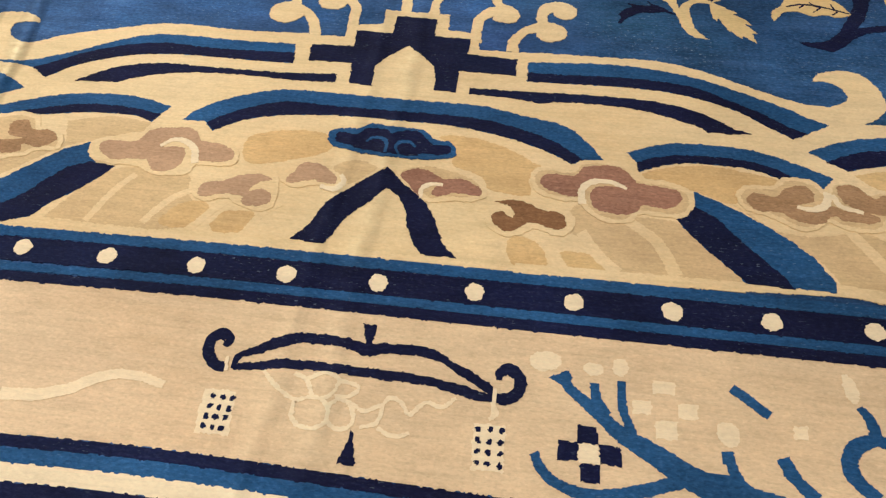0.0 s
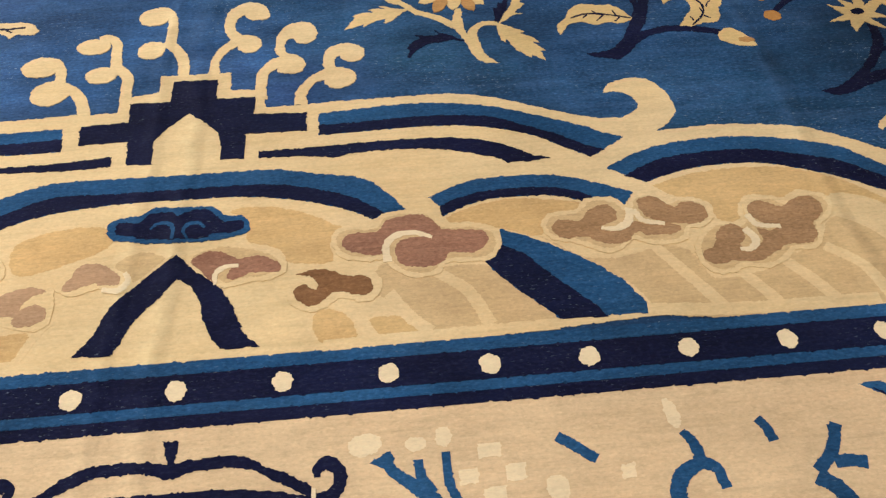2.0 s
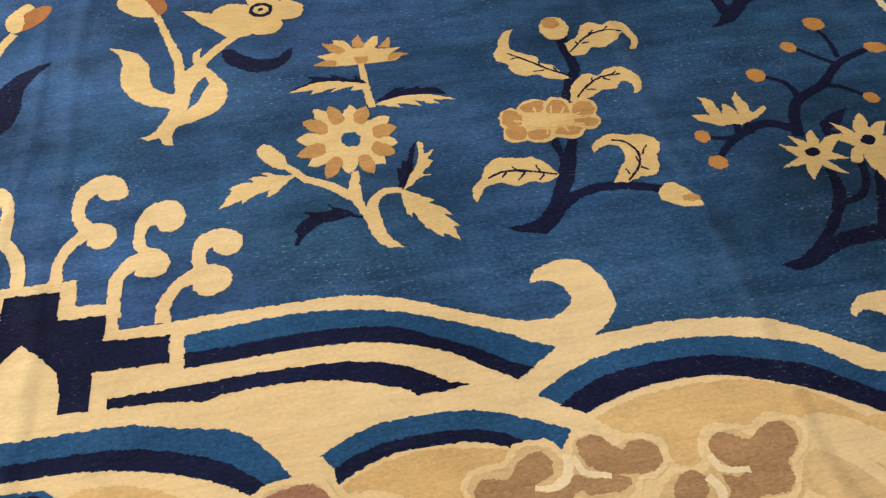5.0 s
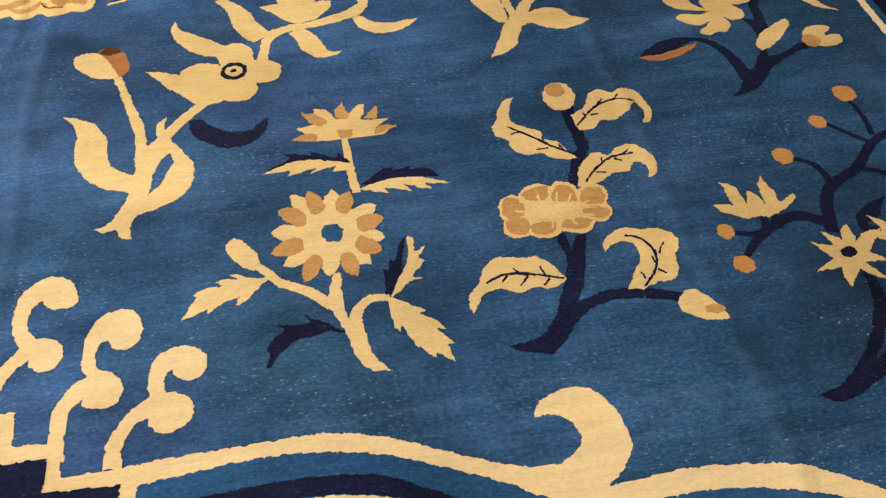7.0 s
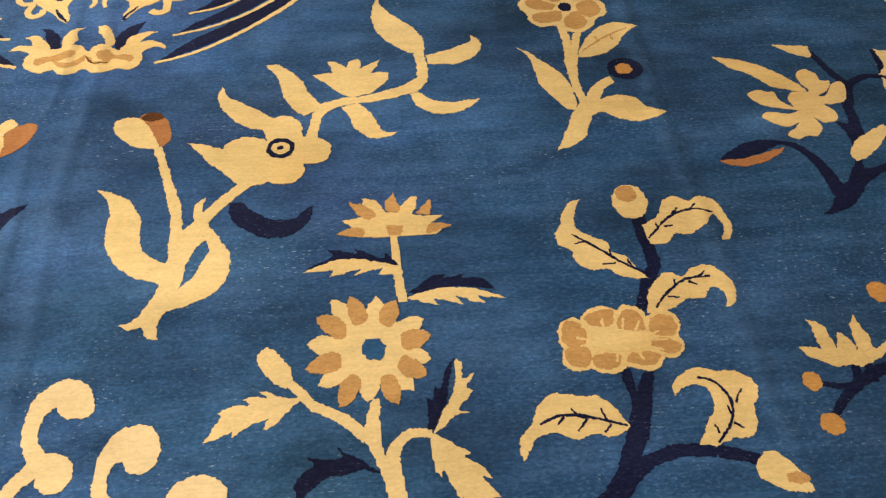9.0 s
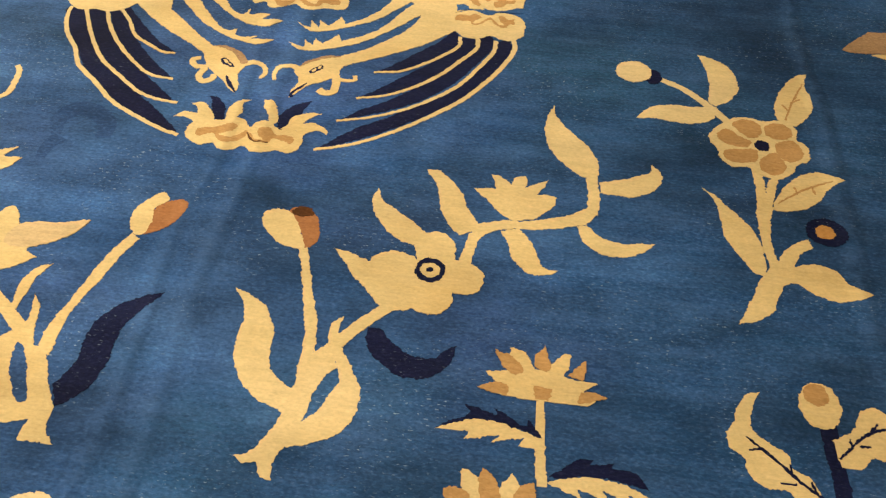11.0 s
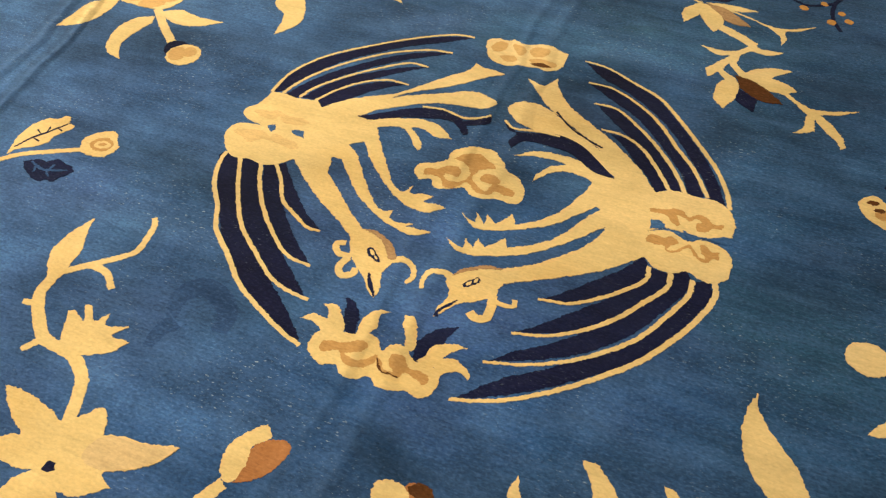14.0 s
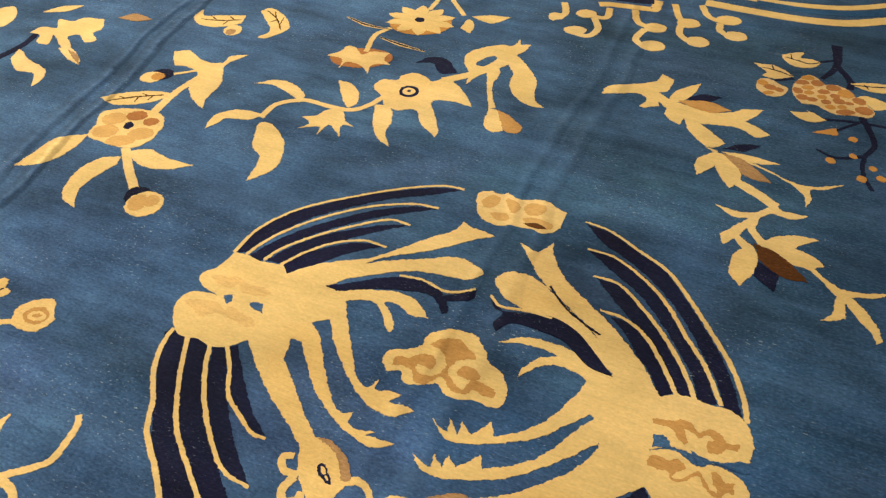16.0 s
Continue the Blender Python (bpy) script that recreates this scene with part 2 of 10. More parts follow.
def inset(own, name, wool, layer, points, gap):
    """The same closed line drawn in by a gap, as an inner ring of another wool."""
    line = curve(points, True)
    n = len(line)
    turn = 1 if sum(line[i - 1].cross(line[i]) for i in range(n)) > 0 else -1
    inner = []
    for i, q in enumerate(line):
        d = (line[(i + 3) % n] - line[i - 3]).normalized()
        inner.append(q + Vector((-d.y, d.x)) * gap * turn)
    return part(name, tufted(inner, layer, name), wool, own)


def ribbon(own, name, wool, layer, points, widths):
    """A band along a line, with its width given from end to end."""
    line = curve(points, False)
    n = len(line)
    left, right = [], []
    for i, q in enumerate(line):
        d = (line[min(i + 1, n - 1)] - line[max(i - 1, 0)]).normalized()
        s = i / (n - 1) * (len(widths) - 1)
        k = min(int(s), len(widths) - 2)
        w = (widths[k] * (1 - s + k) + widths[k + 1] * (s - k)) / 2
        side = Vector((-d.y, d.x)) * w
        left.append(q + side)
        right.append(q - side)
    return part(name, tufted(left + right[::-1], layer, name, 0.0010), wool, own)


def disc(own, name, wool, layer, x, y, rx, ry, turn=0.0, lobes=0, depth=0.0):
    """An ellipse, plain or scalloped."""
    n = max(14, int(6.3 * max(rx, ry) / KNOT))
    c, s = math.cos(radians(turn)), math.sin(radians(turn))
    line = []
    for i in range(n):
        a = tau * i / n
        r = 1 - depth * (1 - abs(math.cos(a * lobes / 2))) if lobes else 1
        u, v = rx * r * math.cos(a), ry * r * math.sin(a)
        line.append(Vector((x + c * u - s * v, y + s * u + c * v)))
    return part(name, tufted(line, layer, name), wool, own)


def petals(own, wools, layer, x, y, r0, rx, ry, count, turn=0.0, wide=0.9, point=True):
    """A ring of petals, pointed or round, in alternating wools."""
    for k in range(count):
        a = tau * k / count + radians(turn)
        u, v = Vector((math.cos(a), math.sin(a))), Vector((-math.sin(a), math.cos(a)))
        w = wide * math.pi / count
        prof = ((r0, 0.75 * w * r0 + 0.002), (0.62, 0.60 * w), (0.84, 0.40 * w), (1.0, 0.0)) if point else ((r0, 0.7 * w * r0), (0.7, 0.8 * w), (0.93, 0.6 * w), (1.0, 0.0))
        line = [(r, h) for r, h in prof] + [(r, -h) for r, h in prof[-2::-1]]
        pts = [(x + (u * r + v * h).x * rx, y + (u * r + v * h).y * ry) for r, h in line]
        if point:
            pts[3] = (*pts[3], 1)
        shape(own, "petal", wools[k % len(wools)], layer, pts)


def patch(own, name, wool, layer, x0, y0, x1, y1):
    """A straight band of the borders."""
    return part(name, tufted(curve([(x0, y0, 1), (x1, y0, 1), (x1, y1, 1), (x0, y1, 1)], True), layer, name), wool, own)


# ---- the room ----
X0, X1, Y0, Y1, HIGH = -5.5, 4.8, -2.6, 11.4, 3.0
tagged(box("floor", FLOORBOARD, (X0, Y0, -0.062), (X1, Y1, -0.012)), "oak floor under the carpet", "floor", kind="structure")
tagged(box("ceiling", PLASTER, (X0, Y0, HIGH), (X1, Y1, HIGH + 0.1)), "plain white ceiling", "ceiling", kind="structure")
for wall_name, lo, hi in (
    ("wall_north", (X0, Y1, 0), (X1, Y1 + 0.15, HIGH)),
    ("wall_south", (X0, Y0 - 0.15, 0), (X1, Y0, HIGH)),
    ("wall_east", (X1, Y0, 0), (X1 + 0.15, Y1, HIGH)),
    ("wall_west", (X0 - 0.15, Y0, 0), (X0, Y1, HIGH)),
):
    tagged(box(wall_name, PLASTER, (lo[0], lo[1], -0.062), hi), "plain pale plaster wall", "wall", kind="structure")


# An unseen panel, added only to light the carpet from above.
def added_light(x, y, power):
    glow = bpy.data.materials.get("lamp_glow") or plain("lamp_glow", (0.9, 0.9, 0.88), (0.9, 0.9, 0.88))
    lamp = new("added_light")
    lamp.location = (x, y, HIGH)
    tagged(lamp, "flush square white ceiling light panel, added out of view to light the carpet", "ceiling light", "ceiling lights")
    box("frame", PLASTER, (-0.33, -0.33, -0.03), (0.33, 0.33, 0.0), lamp)
    box("diffuser", glow, (-0.29, -0.29, -0.036), (0.29, 0.29, -0.031), lamp)
    area = bpy.data.lights.new("panel_light", "AREA")
    area.size, area.energy, area.color = 0.6, power, (0.93, 0.86, 0.70)
    ob = new("panel_light", area)
    ob.location = (x, y, HIGH - 0.045)


for lamp_x, powers in LAMPS:
    for lamp_y, power in zip(LAMP_Y, powers):
        added_light(lamp_x, lamp_y, power)

# ---- the carpet ----
carpet = tagged(new("carpet"), "large blue hand-knotted wool carpet with cream flowers and waves", "carpet")

m = motif("field", "deep blue wool field with worn streaks")
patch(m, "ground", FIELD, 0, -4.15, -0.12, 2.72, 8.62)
box("backing", SAND, (-4.13, -0.10, -0.012), (2.70, 8.60, -0.001), m)

m = motif("main_border", "beige outer border with navy and blue guard stripes")
shape(m, "panel", BEIGE, 1, [(-4.15, 0.365, 1), (-1.4, 0.365), (-0.75, 0.385), (0, 0.373), (1, 0.379), (2.72, 0.385, 1), (2.72, 0.8, 1), (1, 0.794), (0, 0.8), (-0.75, 0.8), (-1.4, 0.78), (-4.15, 0.78, 1)])
shape(m, "navy_stripe", NAVY, 1, [(-4.15, 0.336, 1), (-1.4, 0.336), (-0.75, 0.356), (0, 0.344), (1, 0.35), (2.72, 0.356, 1), (2.72, 0.385, 1), (1, 0.379), (0, 0.373), (-0.75, 0.385), (-1.4, 0.365), (-4.15, 0.365, 1)])
shape(m, "blue_stripe", BLUE, 1, [(-4.15, 0.302, 1), (-1.4, 0.302), (-0.75, 0.322), (0, 0.31), (1, 0.316), (2.72, 0.322, 1), (2.72, 0.356, 1), (1, 0.35), (0, 0.344), (-0.75, 0.356), (-1.4, 0.336), (-4.15, 0.336, 1)])
shape(m, "cream_stripe", PALE, 1, [(-4.15, 0.262, 1), (-1.4, 0.262), (-0.75, 0.282), (0, 0.27), (1, 0.276), (2.72, 0.282, 1), (2.72, 0.322, 1), (1, 0.316), (0, 0.31), (-0.75, 0.322), (-1.4, 0.302), (-4.15, 0.302, 1)])
shape(m, "navy_edge", NAVY, 1, [(-4.15, -0.14, 1), (-1.4, -0.14), (-0.75, -0.12), (0, -0.132), (1, -0.126), (2.72, -0.12, 1), (2.72, 0.282, 1), (1, 0.276), (0, 0.27), (-0.75, 0.282), (-1.4, 0.262), (-4.15, 0.262, 1)])
shape(m, "navy_stripe", NAVY, 2, [(-4.15, 0.763, 1), (-1.4, 0.763), (-0.75, 0.775), (0, 0.775), (1, 0.775), (2.72, 0.775, 1), (2.72, 0.806, 1), (1, 0.806), (0, 0.806), (-0.75, 0.806), (-1.4, 0.792), (-4.15, 0.792, 1)])
shape(m, "blue_stripe", BLUE, 2, [(-4.15, 0.794, 1), (-1.4, 0.794), (-0.75, 0.806), (0, 0.806), (1, 0.806), (2.72, 0.806, 1), (2.72, 0.832, 1), (1, 0.832), (0, 0.832), (-0.75, 0.832), (-1.4, 0.818), (-4.15, 0.818, 1)])
shape(m, "pearl_band", NAVY, 2, [(-4.15, 0.825, 1), (-1.4, 0.825), (-0.75, 0.832), (0, 0.832), (1, 0.832), (2.72, 0.832, 1), (2.72, 0.909, 1), (1, 0.909), (0, 0.909), (-0.75, 0.909), (-1.4, 0.9), (-4.15, 0.9, 1)])
shape(m, "blue_stripe", BLUE, 2, [(-4.15, 0.902, 1), (-1.4, 0.902), (-0.75, 0.909), (0, 0.909), (1, 0.909), (2.72, 0.909, 1), (2.72, 0.942, 1), (1, 0.942), (0, 0.942), (-0.75, 0.942), (-1.4, 0.933), (-4.15, 0.933, 1)])
shape(m, "panel", BEIGE, 1, [(-4.15, 7.7, 1), (-1.4, 7.7), (-0.75, 7.7), (0, 7.7), (1, 7.7), (2.72, 7.7, 1), (2.72, 8.115, 1), (1, 8.115), (0, 8.115), (-0.75, 8.115), (-1.4, 8.115), (-4.15, 8.115, 1)])
shape(m, "navy_stripe", NAVY, 1, [(-4.15, 8.115, 1), (-1.4, 8.115), (-0.75, 8.115), (0, 8.115), (1, 8.115), (2.72, 8.115, 1), (2.72, 8.144, 1), (1, 8.144), (0, 8.144), (-0.75, 8.144), (-1.4, 8.144), (-4.15, 8.144, 1)])
shape(m, "blue_stripe", BLUE, 1, [(-4.15, 8.144, 1), (-1.4, 8.144), (-0.75, 8.144), (0, 8.144), (1, 8.144), (2.72, 8.144, 1), (2.72, 8.178, 1), (1, 8.178), (0, 8.178), (-0.75, 8.178), (-1.4, 8.178), (-4.15, 8.178, 1)])
shape(m, "cream_stripe", PALE, 1, [(-4.15, 8.178, 1), (-1.4, 8.178), (-0.75, 8.178), (0, 8.178), (1, 8.178), (2.72, 8.178, 1), (2.72, 8.218, 1), (1, 8.218), (0, 8.218), (-0.75, 8.218), (-1.4, 8.218), (-4.15, 8.218, 1)])
shape(m, "navy_edge", NAVY, 1, [(-4.15, 8.218, 1), (-1.4, 8.218), (-0.75, 8.218), (0, 8.218), (1, 8.218), (2.72, 8.218, 1), (2.72, 8.62, 1), (1, 8.62), (0, 8.62), (-0.75, 8.62), (-1.4, 8.62), (-4.15, 8.62, 1)])
shape(m, "navy_stripe", NAVY, 2, [(-4.15, 7.694, 1), (-1.4, 7.694), (-0.75, 7.694), (0, 7.694), (1, 7.694), (2.72, 7.694, 1), (2.72, 7.725, 1), (1, 7.725), (0, 7.725), (-0.75, 7.725), (-1.4, 7.725), (-4.15, 7.725, 1)])
shape(m, "blue_stripe", BLUE, 2, [(-4.15, 7.668, 1), (-1.4, 7.668), (-0.75, 7.668), (0, 7.668), (1, 7.668), (2.72, 7.668, 1), (2.72, 7.694, 1), (1, 7.694), (0, 7.694), (-0.75, 7.694), (-1.4, 7.694), (-4.15, 7.694, 1)])
shape(m, "pearl_band", NAVY, 2, [(-4.15, 7.591, 1), (-1.4, 7.591), (-0.75, 7.591), (0, 7.591), (1, 7.591), (2.72, 7.591, 1), (2.72, 7.668, 1), (1, 7.668), (0, 7.668), (-0.75, 7.668), (-1.4, 7.668), (-4.15, 7.668, 1)])
shape(m, "blue_stripe", BLUE, 2, [(-4.15, 7.558, 1), (-1.4, 7.558), (-0.75, 7.558), (0, 7.558), (1, 7.558), (2.72, 7.558, 1), (2.72, 7.591, 1), (1, 7.591), (0, 7.591), (-0.75, 7.591), (-1.4, 7.591), (-4.15, 7.591, 1)])
for side in (1, -1):
    for stripe, wool, a, b in (("cream_line", PALE, 2.312, 2.336), ("blue_stripe", BLUE, 2.336, 2.362), ("pearl_band", NAVY, 2.362, 2.438), ("blue_stripe", BLUE, 2.438, 2.464), ("navy_stripe", NAVY, 2.464, 2.486), ("panel", BEIGE, 2.486, 2.71)):
        edges = (a, b) if side > 0 else (-1.4 - b, -1.4 - a)
        patch(m, stripe, wool, 2.5, edges[0], 0.937, edges[1], 7.563)

SLIP = {1: 0.005, 2: 0.010, 3: 0.009, 4: 0.004, 5: 0.002, 6: 0.002, -3: -0.004}
m = motif("pearl_row", "row of cream pearls on the navy guard band")
for k in range(-15, 13):
    disc(m, "pearl", PALE, 3, -0.331 + 0.2345 * k + SLIP.get(k, 0.0), 0.868 + random.uniform(-0.002, 0.002), random.uniform(0.023, 0.026), random.uniform(0.024, 0.027))
m = motif("pearl_row", "row of cream pearls on the navy guard band")
for k in range(-15, 13):
    disc(m, "pearl", PALE, 3, -0.331 + 0.2345 * k, 7.63, 0.025, 0.025)

m = motif("wave_border", "cream waves with blue and navy bands")
shape(m, "wave_ground", CREAM, 1.5, [(-2.42, 1.36, 1), (-2.26, 1.48), (-2.06, 1.7), (-1.82, 1.817), (-1.774, 1.828), (-1.722, 1.827), (-1.674, 1.804), (-1.659, 1.78, 1), (-1.704, 1.782), (-1.738, 1.769), (-1.743, 1.738), (-1.722, 1.704), (-1.679, 1.678), (-1.63, 1.678), (-1.568, 1.714), (-1.484, 1.747), (-1.361, 1.784), (-1.273, 1.812), (-1.218, 1.821), (-1.12, 1.822), (-1.02, 1.814), (-0.923, 1.812), (-0.744, 1.819, 1), (-0.735, 1.814, 1), (-0.624, 1.814, 1), (-0.434, 0.938, 1), (-1.362, 0.924, 1), (-1.841, 0.918, 1), (-2.3, 0.93, 1)])
shape(m, "wave_ground", CREAM, 1.5, [(-0.658, 1.817, 1), (-0.624, 1.814, 1), (-0.59, 1.881, 1), (-0.508, 1.895, 1), (-0.512, 1.972, 1), (-0.505, 1.971, 1), (-0.295, 1.965, 1), (-0.29, 1.885, 1), (-0.183, 1.873, 1), (-0.182, 1.795, 1), (-0.077, 1.794, 1), (0.02, 1.799, 1), (0.022, 0.927, 1), (-0.46, 0.935, 1)])
shape(m, "wave_ground", CREAM, 1.5, [(-0.012, 1.799, 1), (0.184, 1.8), (0.381, 1.797), (0.51, 1.765), (0.634, 1.71), (0.756, 1.66), (0.834, 1.643), (0.886, 1.652), (0.922, 1.684), (0.92, 1.722), (0.895, 1.747), (0.861, 1.759), (0.833, 1.754, 1), (0.856, 1.79), (0.907, 1.81), (0.959, 1.81), (0.995, 1.785), (1.02, 1.74), (1.031, 1.685), (1.026, 1.651), (0.999, 1.613), (0.951, 1.577, 1), (0.998, 1.58, 1), (0.825, 0.964, 1), (-0.003, 0.922, 1)])
shape(m, "wave_ground", CREAM, 1.5, [(0.951, 1.577, 1), (1.115, 1.586), (1.207, 1.58), (1.369, 1.553), (1.435, 1.522), (1.497, 1.486), (1.569, 1.439), (1.61, 1.413), (1.65, 1.416), (1.677, 1.446), (1.68, 1.481), (1.667, 1.512), (1.636, 1.531), (1.615, 1.53), (1.597, 1.519, 1), (1.59, 1.531), (1.609, 1.558), (1.641, 1.574), (1.692, 1.578), (1.741, 1.563), (1.763, 1.526), (1.776, 1.491, 1), (1.813, 1.491), (2.015, 1.47, 1), (1.979, 1.412, 1), (1.785, 1.44), (1.769, 1.443, 1), (1.749, 1.396), (1.713, 1.373), (1.678, 1.351), (1.749, 1.182, 1), (1.684, 0.934, 1), (1.423, 0.937, 1), (0.798, 0.964, 1)])
shape(m, "blue_band", BLUE, 2, [(-0.021, 1.75, 1), (0.077, 1.757), (0.214, 1.766), (0.338, 1.76), (0.489, 1.73), (0.621, 1.677), (0.748, 1.618), (0.797, 1.587), (0.853, 1.564, 1), (0.795, 1.526), (0.744, 1.495, 1), (0.676, 1.54), (0.605, 1.591), (0.503, 1.633), (0.397, 1.657), (0.276, 1.665), (0.143, 1.663), (-0.018, 1.659, 1)])
shape(m, "navy_band", NAVY, 3, [(-0.019, 1.699, 1), (0.104, 1.701), (0.211, 1.706), (0.347, 1.704), (0.483, 1.685), (0.547, 1.654), (0.673, 1.587), (0.732, 1.545), (0.786, 1.517, 1), (0.744, 1.495, 1), (0.676, 1.54), (0.605, 1.591), (0.503, 1.633), (0.397, 1.657), (0.276, 1.665), (0.143, 1.663), (-0.018, 1.659, 1)])
shape(m, "navy_band", NAVY, 3, [(-0.19, 1.609, 1), (-0.051, 1.61), (0.077, 1.614), (0.207, 1.616), (0.339, 1.611), (0.443, 1.592), (0.519, 1.56), (0.579, 1.52), (0.628, 1.502, 1), (0.574, 1.496), (0.509, 1.496, 1), (0.486, 1.514), (0.411, 1.542), (0.335, 1.565), (0.205, 1.579), (0.077, 1.576), (0.026, 1.564, 1), (-0.05, 1.577), (-0.187, 1.584, 1)])
shape(m, "blue_arc", BLUE, 2, [(-1.02, 1.373, 1), (-0.992, 1.418), (-0.929, 1.47), (-0.837, 1.516), (-0.746, 1.541), (-0.579, 1.542), (-0.404, 1.538), (-0.233, 1.537), (-0.131, 1.533), (-0.028, 1.508), (0.105, 1.475), (0.171, 1.413), (0.215, 1.354, 1), (0.164, 1.344), (0.126, 1.328, 1), (0.078, 1.358), (-0.004, 1.393), (-0.087, 1.418), (-0.22, 1.441), (-0.388, 1.446), (-0.558, 1.447), (-0.725, 1.43), (-0.821, 1.403), (-0.873, 1.373), (-0.914, 1.342, 1), (-0.949, 1.379, 1)])
shape(m, "navy_arc", NAVY, 3, [(-0.942, 1.375, 1), (-0.894, 1.414), (-0.82, 1.457), (-0.732, 1.487), (-0.566, 1.485), (-0.395, 1.484), (-0.226, 1.483), (-0.125, 1.475), (-0.024, 1.449), (0.075, 1.409), (0.124, 1.374), (0.16, 1.343, 1), (0.126, 1.328, 1), (0.078, 1.358), (-0.004, 1.393), (-0.087, 1.418), (-0.22, 1.441), (-0.388, 1.446), (-0.558, 1.447), (-0.725, 1.43), (-0.821, 1.403), (-0.873, 1.373), (-0.914, 1.342, 1)])
shape(m, "blue_arc", BLUE, 2, [(0.279, 1.388, 1), (0.32, 1.409), (0.398, 1.438), (0.501, 1.445), (0.603, 1.44), (0.689, 1.418), (0.76, 1.387), (0.83, 1.352, 1), (0.798, 1.313, 1), (0.764, 1.342), (0.69, 1.336, 1), (0.626, 1.36), (0.564, 1.368), (0.439, 1.367), (0.363, 1.345), (0.31, 1.319, 1), (0.306, 1.355, 1)])
shape(m, "navy_arc", NAVY, 3, [(0.306, 1.355, 1), (0.367, 1.381), (0.443, 1.396), (0.544, 1.398), (0.631, 1.387), (0.696, 1.362), (0.725, 1.341, 1), (0.69, 1.335, 1), (0.626, 1.36), (0.564, 1.368), (0.439, 1.367), (0.363, 1.345), (0.31, 1.319, 1)])
shape(m, "blue_arc", BLUE, 2, [(0.776, 1.447, 1), (0.847, 1.486), (0.945, 1.52), (1.099, 1.535), (1.219, 1.527), (1.333, 1.502), (1.442, 1.466), (1.487, 1.43), (1.542, 1.383), (1.62, 1.356), (1.683, 1.36), (1.755, 1.38), (1.863, 1.377, 1), (1.785, 1.244, 1), (1.685, 1.257), (1.608, 1.26), (1.557, 1.261), (1.522, 1.279), (1.465, 1.315), (1.406, 1.35), (1.344, 1.378), (1.212, 1.423), (1.066, 1.43), (0.959, 1.413), (0.873, 1.386, 1)])
shape(m, "navy_arc", NAVY, 3, [(0.819, 1.415, 1), (0.93, 1.465), (1.083, 1.482), (1.202, 1.477), (1.339, 1.44), (1.419, 1.413), (1.488, 1.365), (1.544, 1.325), (1.605, 1.299), (1.636, 1.3), (1.688, 1.341), (1.749, 1.367), (1.853, 1.359, 1), (1.78, 1.236, 1), (1.683, 1.254), (1.608, 1.26), (1.557, 1.261), (1.522, 1.279), (1.465, 1.315), (1.406, 1.35), (1.344, 1.378), (1.212, 1.423), (1.066, 1.43), (0.959, 1.413), (0.873, 1.386, 1)])
shape(m, "scroll_halo", BLUE, 4, [(1.607, 1.265, 1), (1.603, 1.231), (1.616, 1.206), (1.649, 1.186), (1.736, 1.16, 1), (1.838, 1.334, 1), (1.732, 1.337), (1.675, 1.316), (1.655, 1.292, 1), (1.632, 1.285)])
shape(m, "scroll_line", PALE, 5, [(1.619, 1.267, 1), (1.643, 1.285), (1.661, 1.291), (1.682, 1.314), (1.73, 1.334), (1.833, 1.326, 1), (1.744, 1.175, 1), (1.658, 1.202), (1.629, 1.217), (1.618, 1.237)])
shape(m, "scroll_heart", NAVY, 6, [(1.632, 1.27, 1), (1.655, 1.278), (1.669, 1.263, 1), (1.68, 1.297), (1.724, 1.322), (1.823, 1.309, 1), (1.753, 1.19, 1), (1.663, 1.217), (1.636, 1.229)])
shape(m, "blue_band", BLUE, 2, [(-0.77, 1.761, 1), (-0.907, 1.758), (-1.003, 1.759), (-1.1, 1.764), (-1.216, 1.763), (-1.288, 1.747), (-1.37, 1.708), (-1.447, 1.662), (-1.526, 1.622), (-1.606, 1.588), (-1.699, 1.581), (-1.775, 1.578, 1), (-1.654, 1.569), (-1.574, 1.555), (-1.514, 1.515, 1), (-1.448, 1.577), (-1.338, 1.631), (-1.235, 1.659), (-1.106, 1.67), (-0.974, 1.668), (-0.881, 1.666), (-0.757, 1.666, 1)])
shape(m, "navy_band", NAVY, 3, [(-0.759, 1.716, 1), (-0.95, 1.71), (-1.083, 1.713), (-1.181, 1.72), (-1.272, 1.707), (-1.358, 1.68), (-1.439, 1.643), (-1.512, 1.593), (-1.574, 1.555, 1), (-1.514, 1.515, 1), (-1.448, 1.577), (-1.338, 1.631), (-1.235, 1.659), (-1.106, 1.67), (-0.974, 1.668), (-0.881, 1.666), (-0.757, 1.666, 1)])
shape(m, "navy_band", NAVY, 3, [(-0.605, 1.628, 1), (-0.775, 1.617), (-0.903, 1.617), (-1.051, 1.618), (-1.145, 1.621), (-1.234, 1.609), (-1.317, 1.58), (-1.368, 1.545), (-1.414, 1.51, 1), (-1.281, 1.517, 1), (-1.212, 1.551), (-1.129, 1.576), (-1.041, 1.589), (-0.896, 1.594), (-0.731, 1.587), (-0.604, 1.591, 1)])
shape(m, "blue_arc", BLUE, 2, [(-1.682, 1.336, 1), (-1.595, 1.378), (-1.519, 1.41), (-1.441, 1.439), (-1.357, 1.456), (-1.268, 1.463), (-1.176, 1.458), (-1.072, 1.429, 1), (-1.106, 1.359, 1), (-1.163, 1.379), (-1.235, 1.381), (-1.322, 1.376), (-1.454, 1.352), (-1.514, 1.362), (-1.565, 1.32), (-1.651, 1.278, 1)])
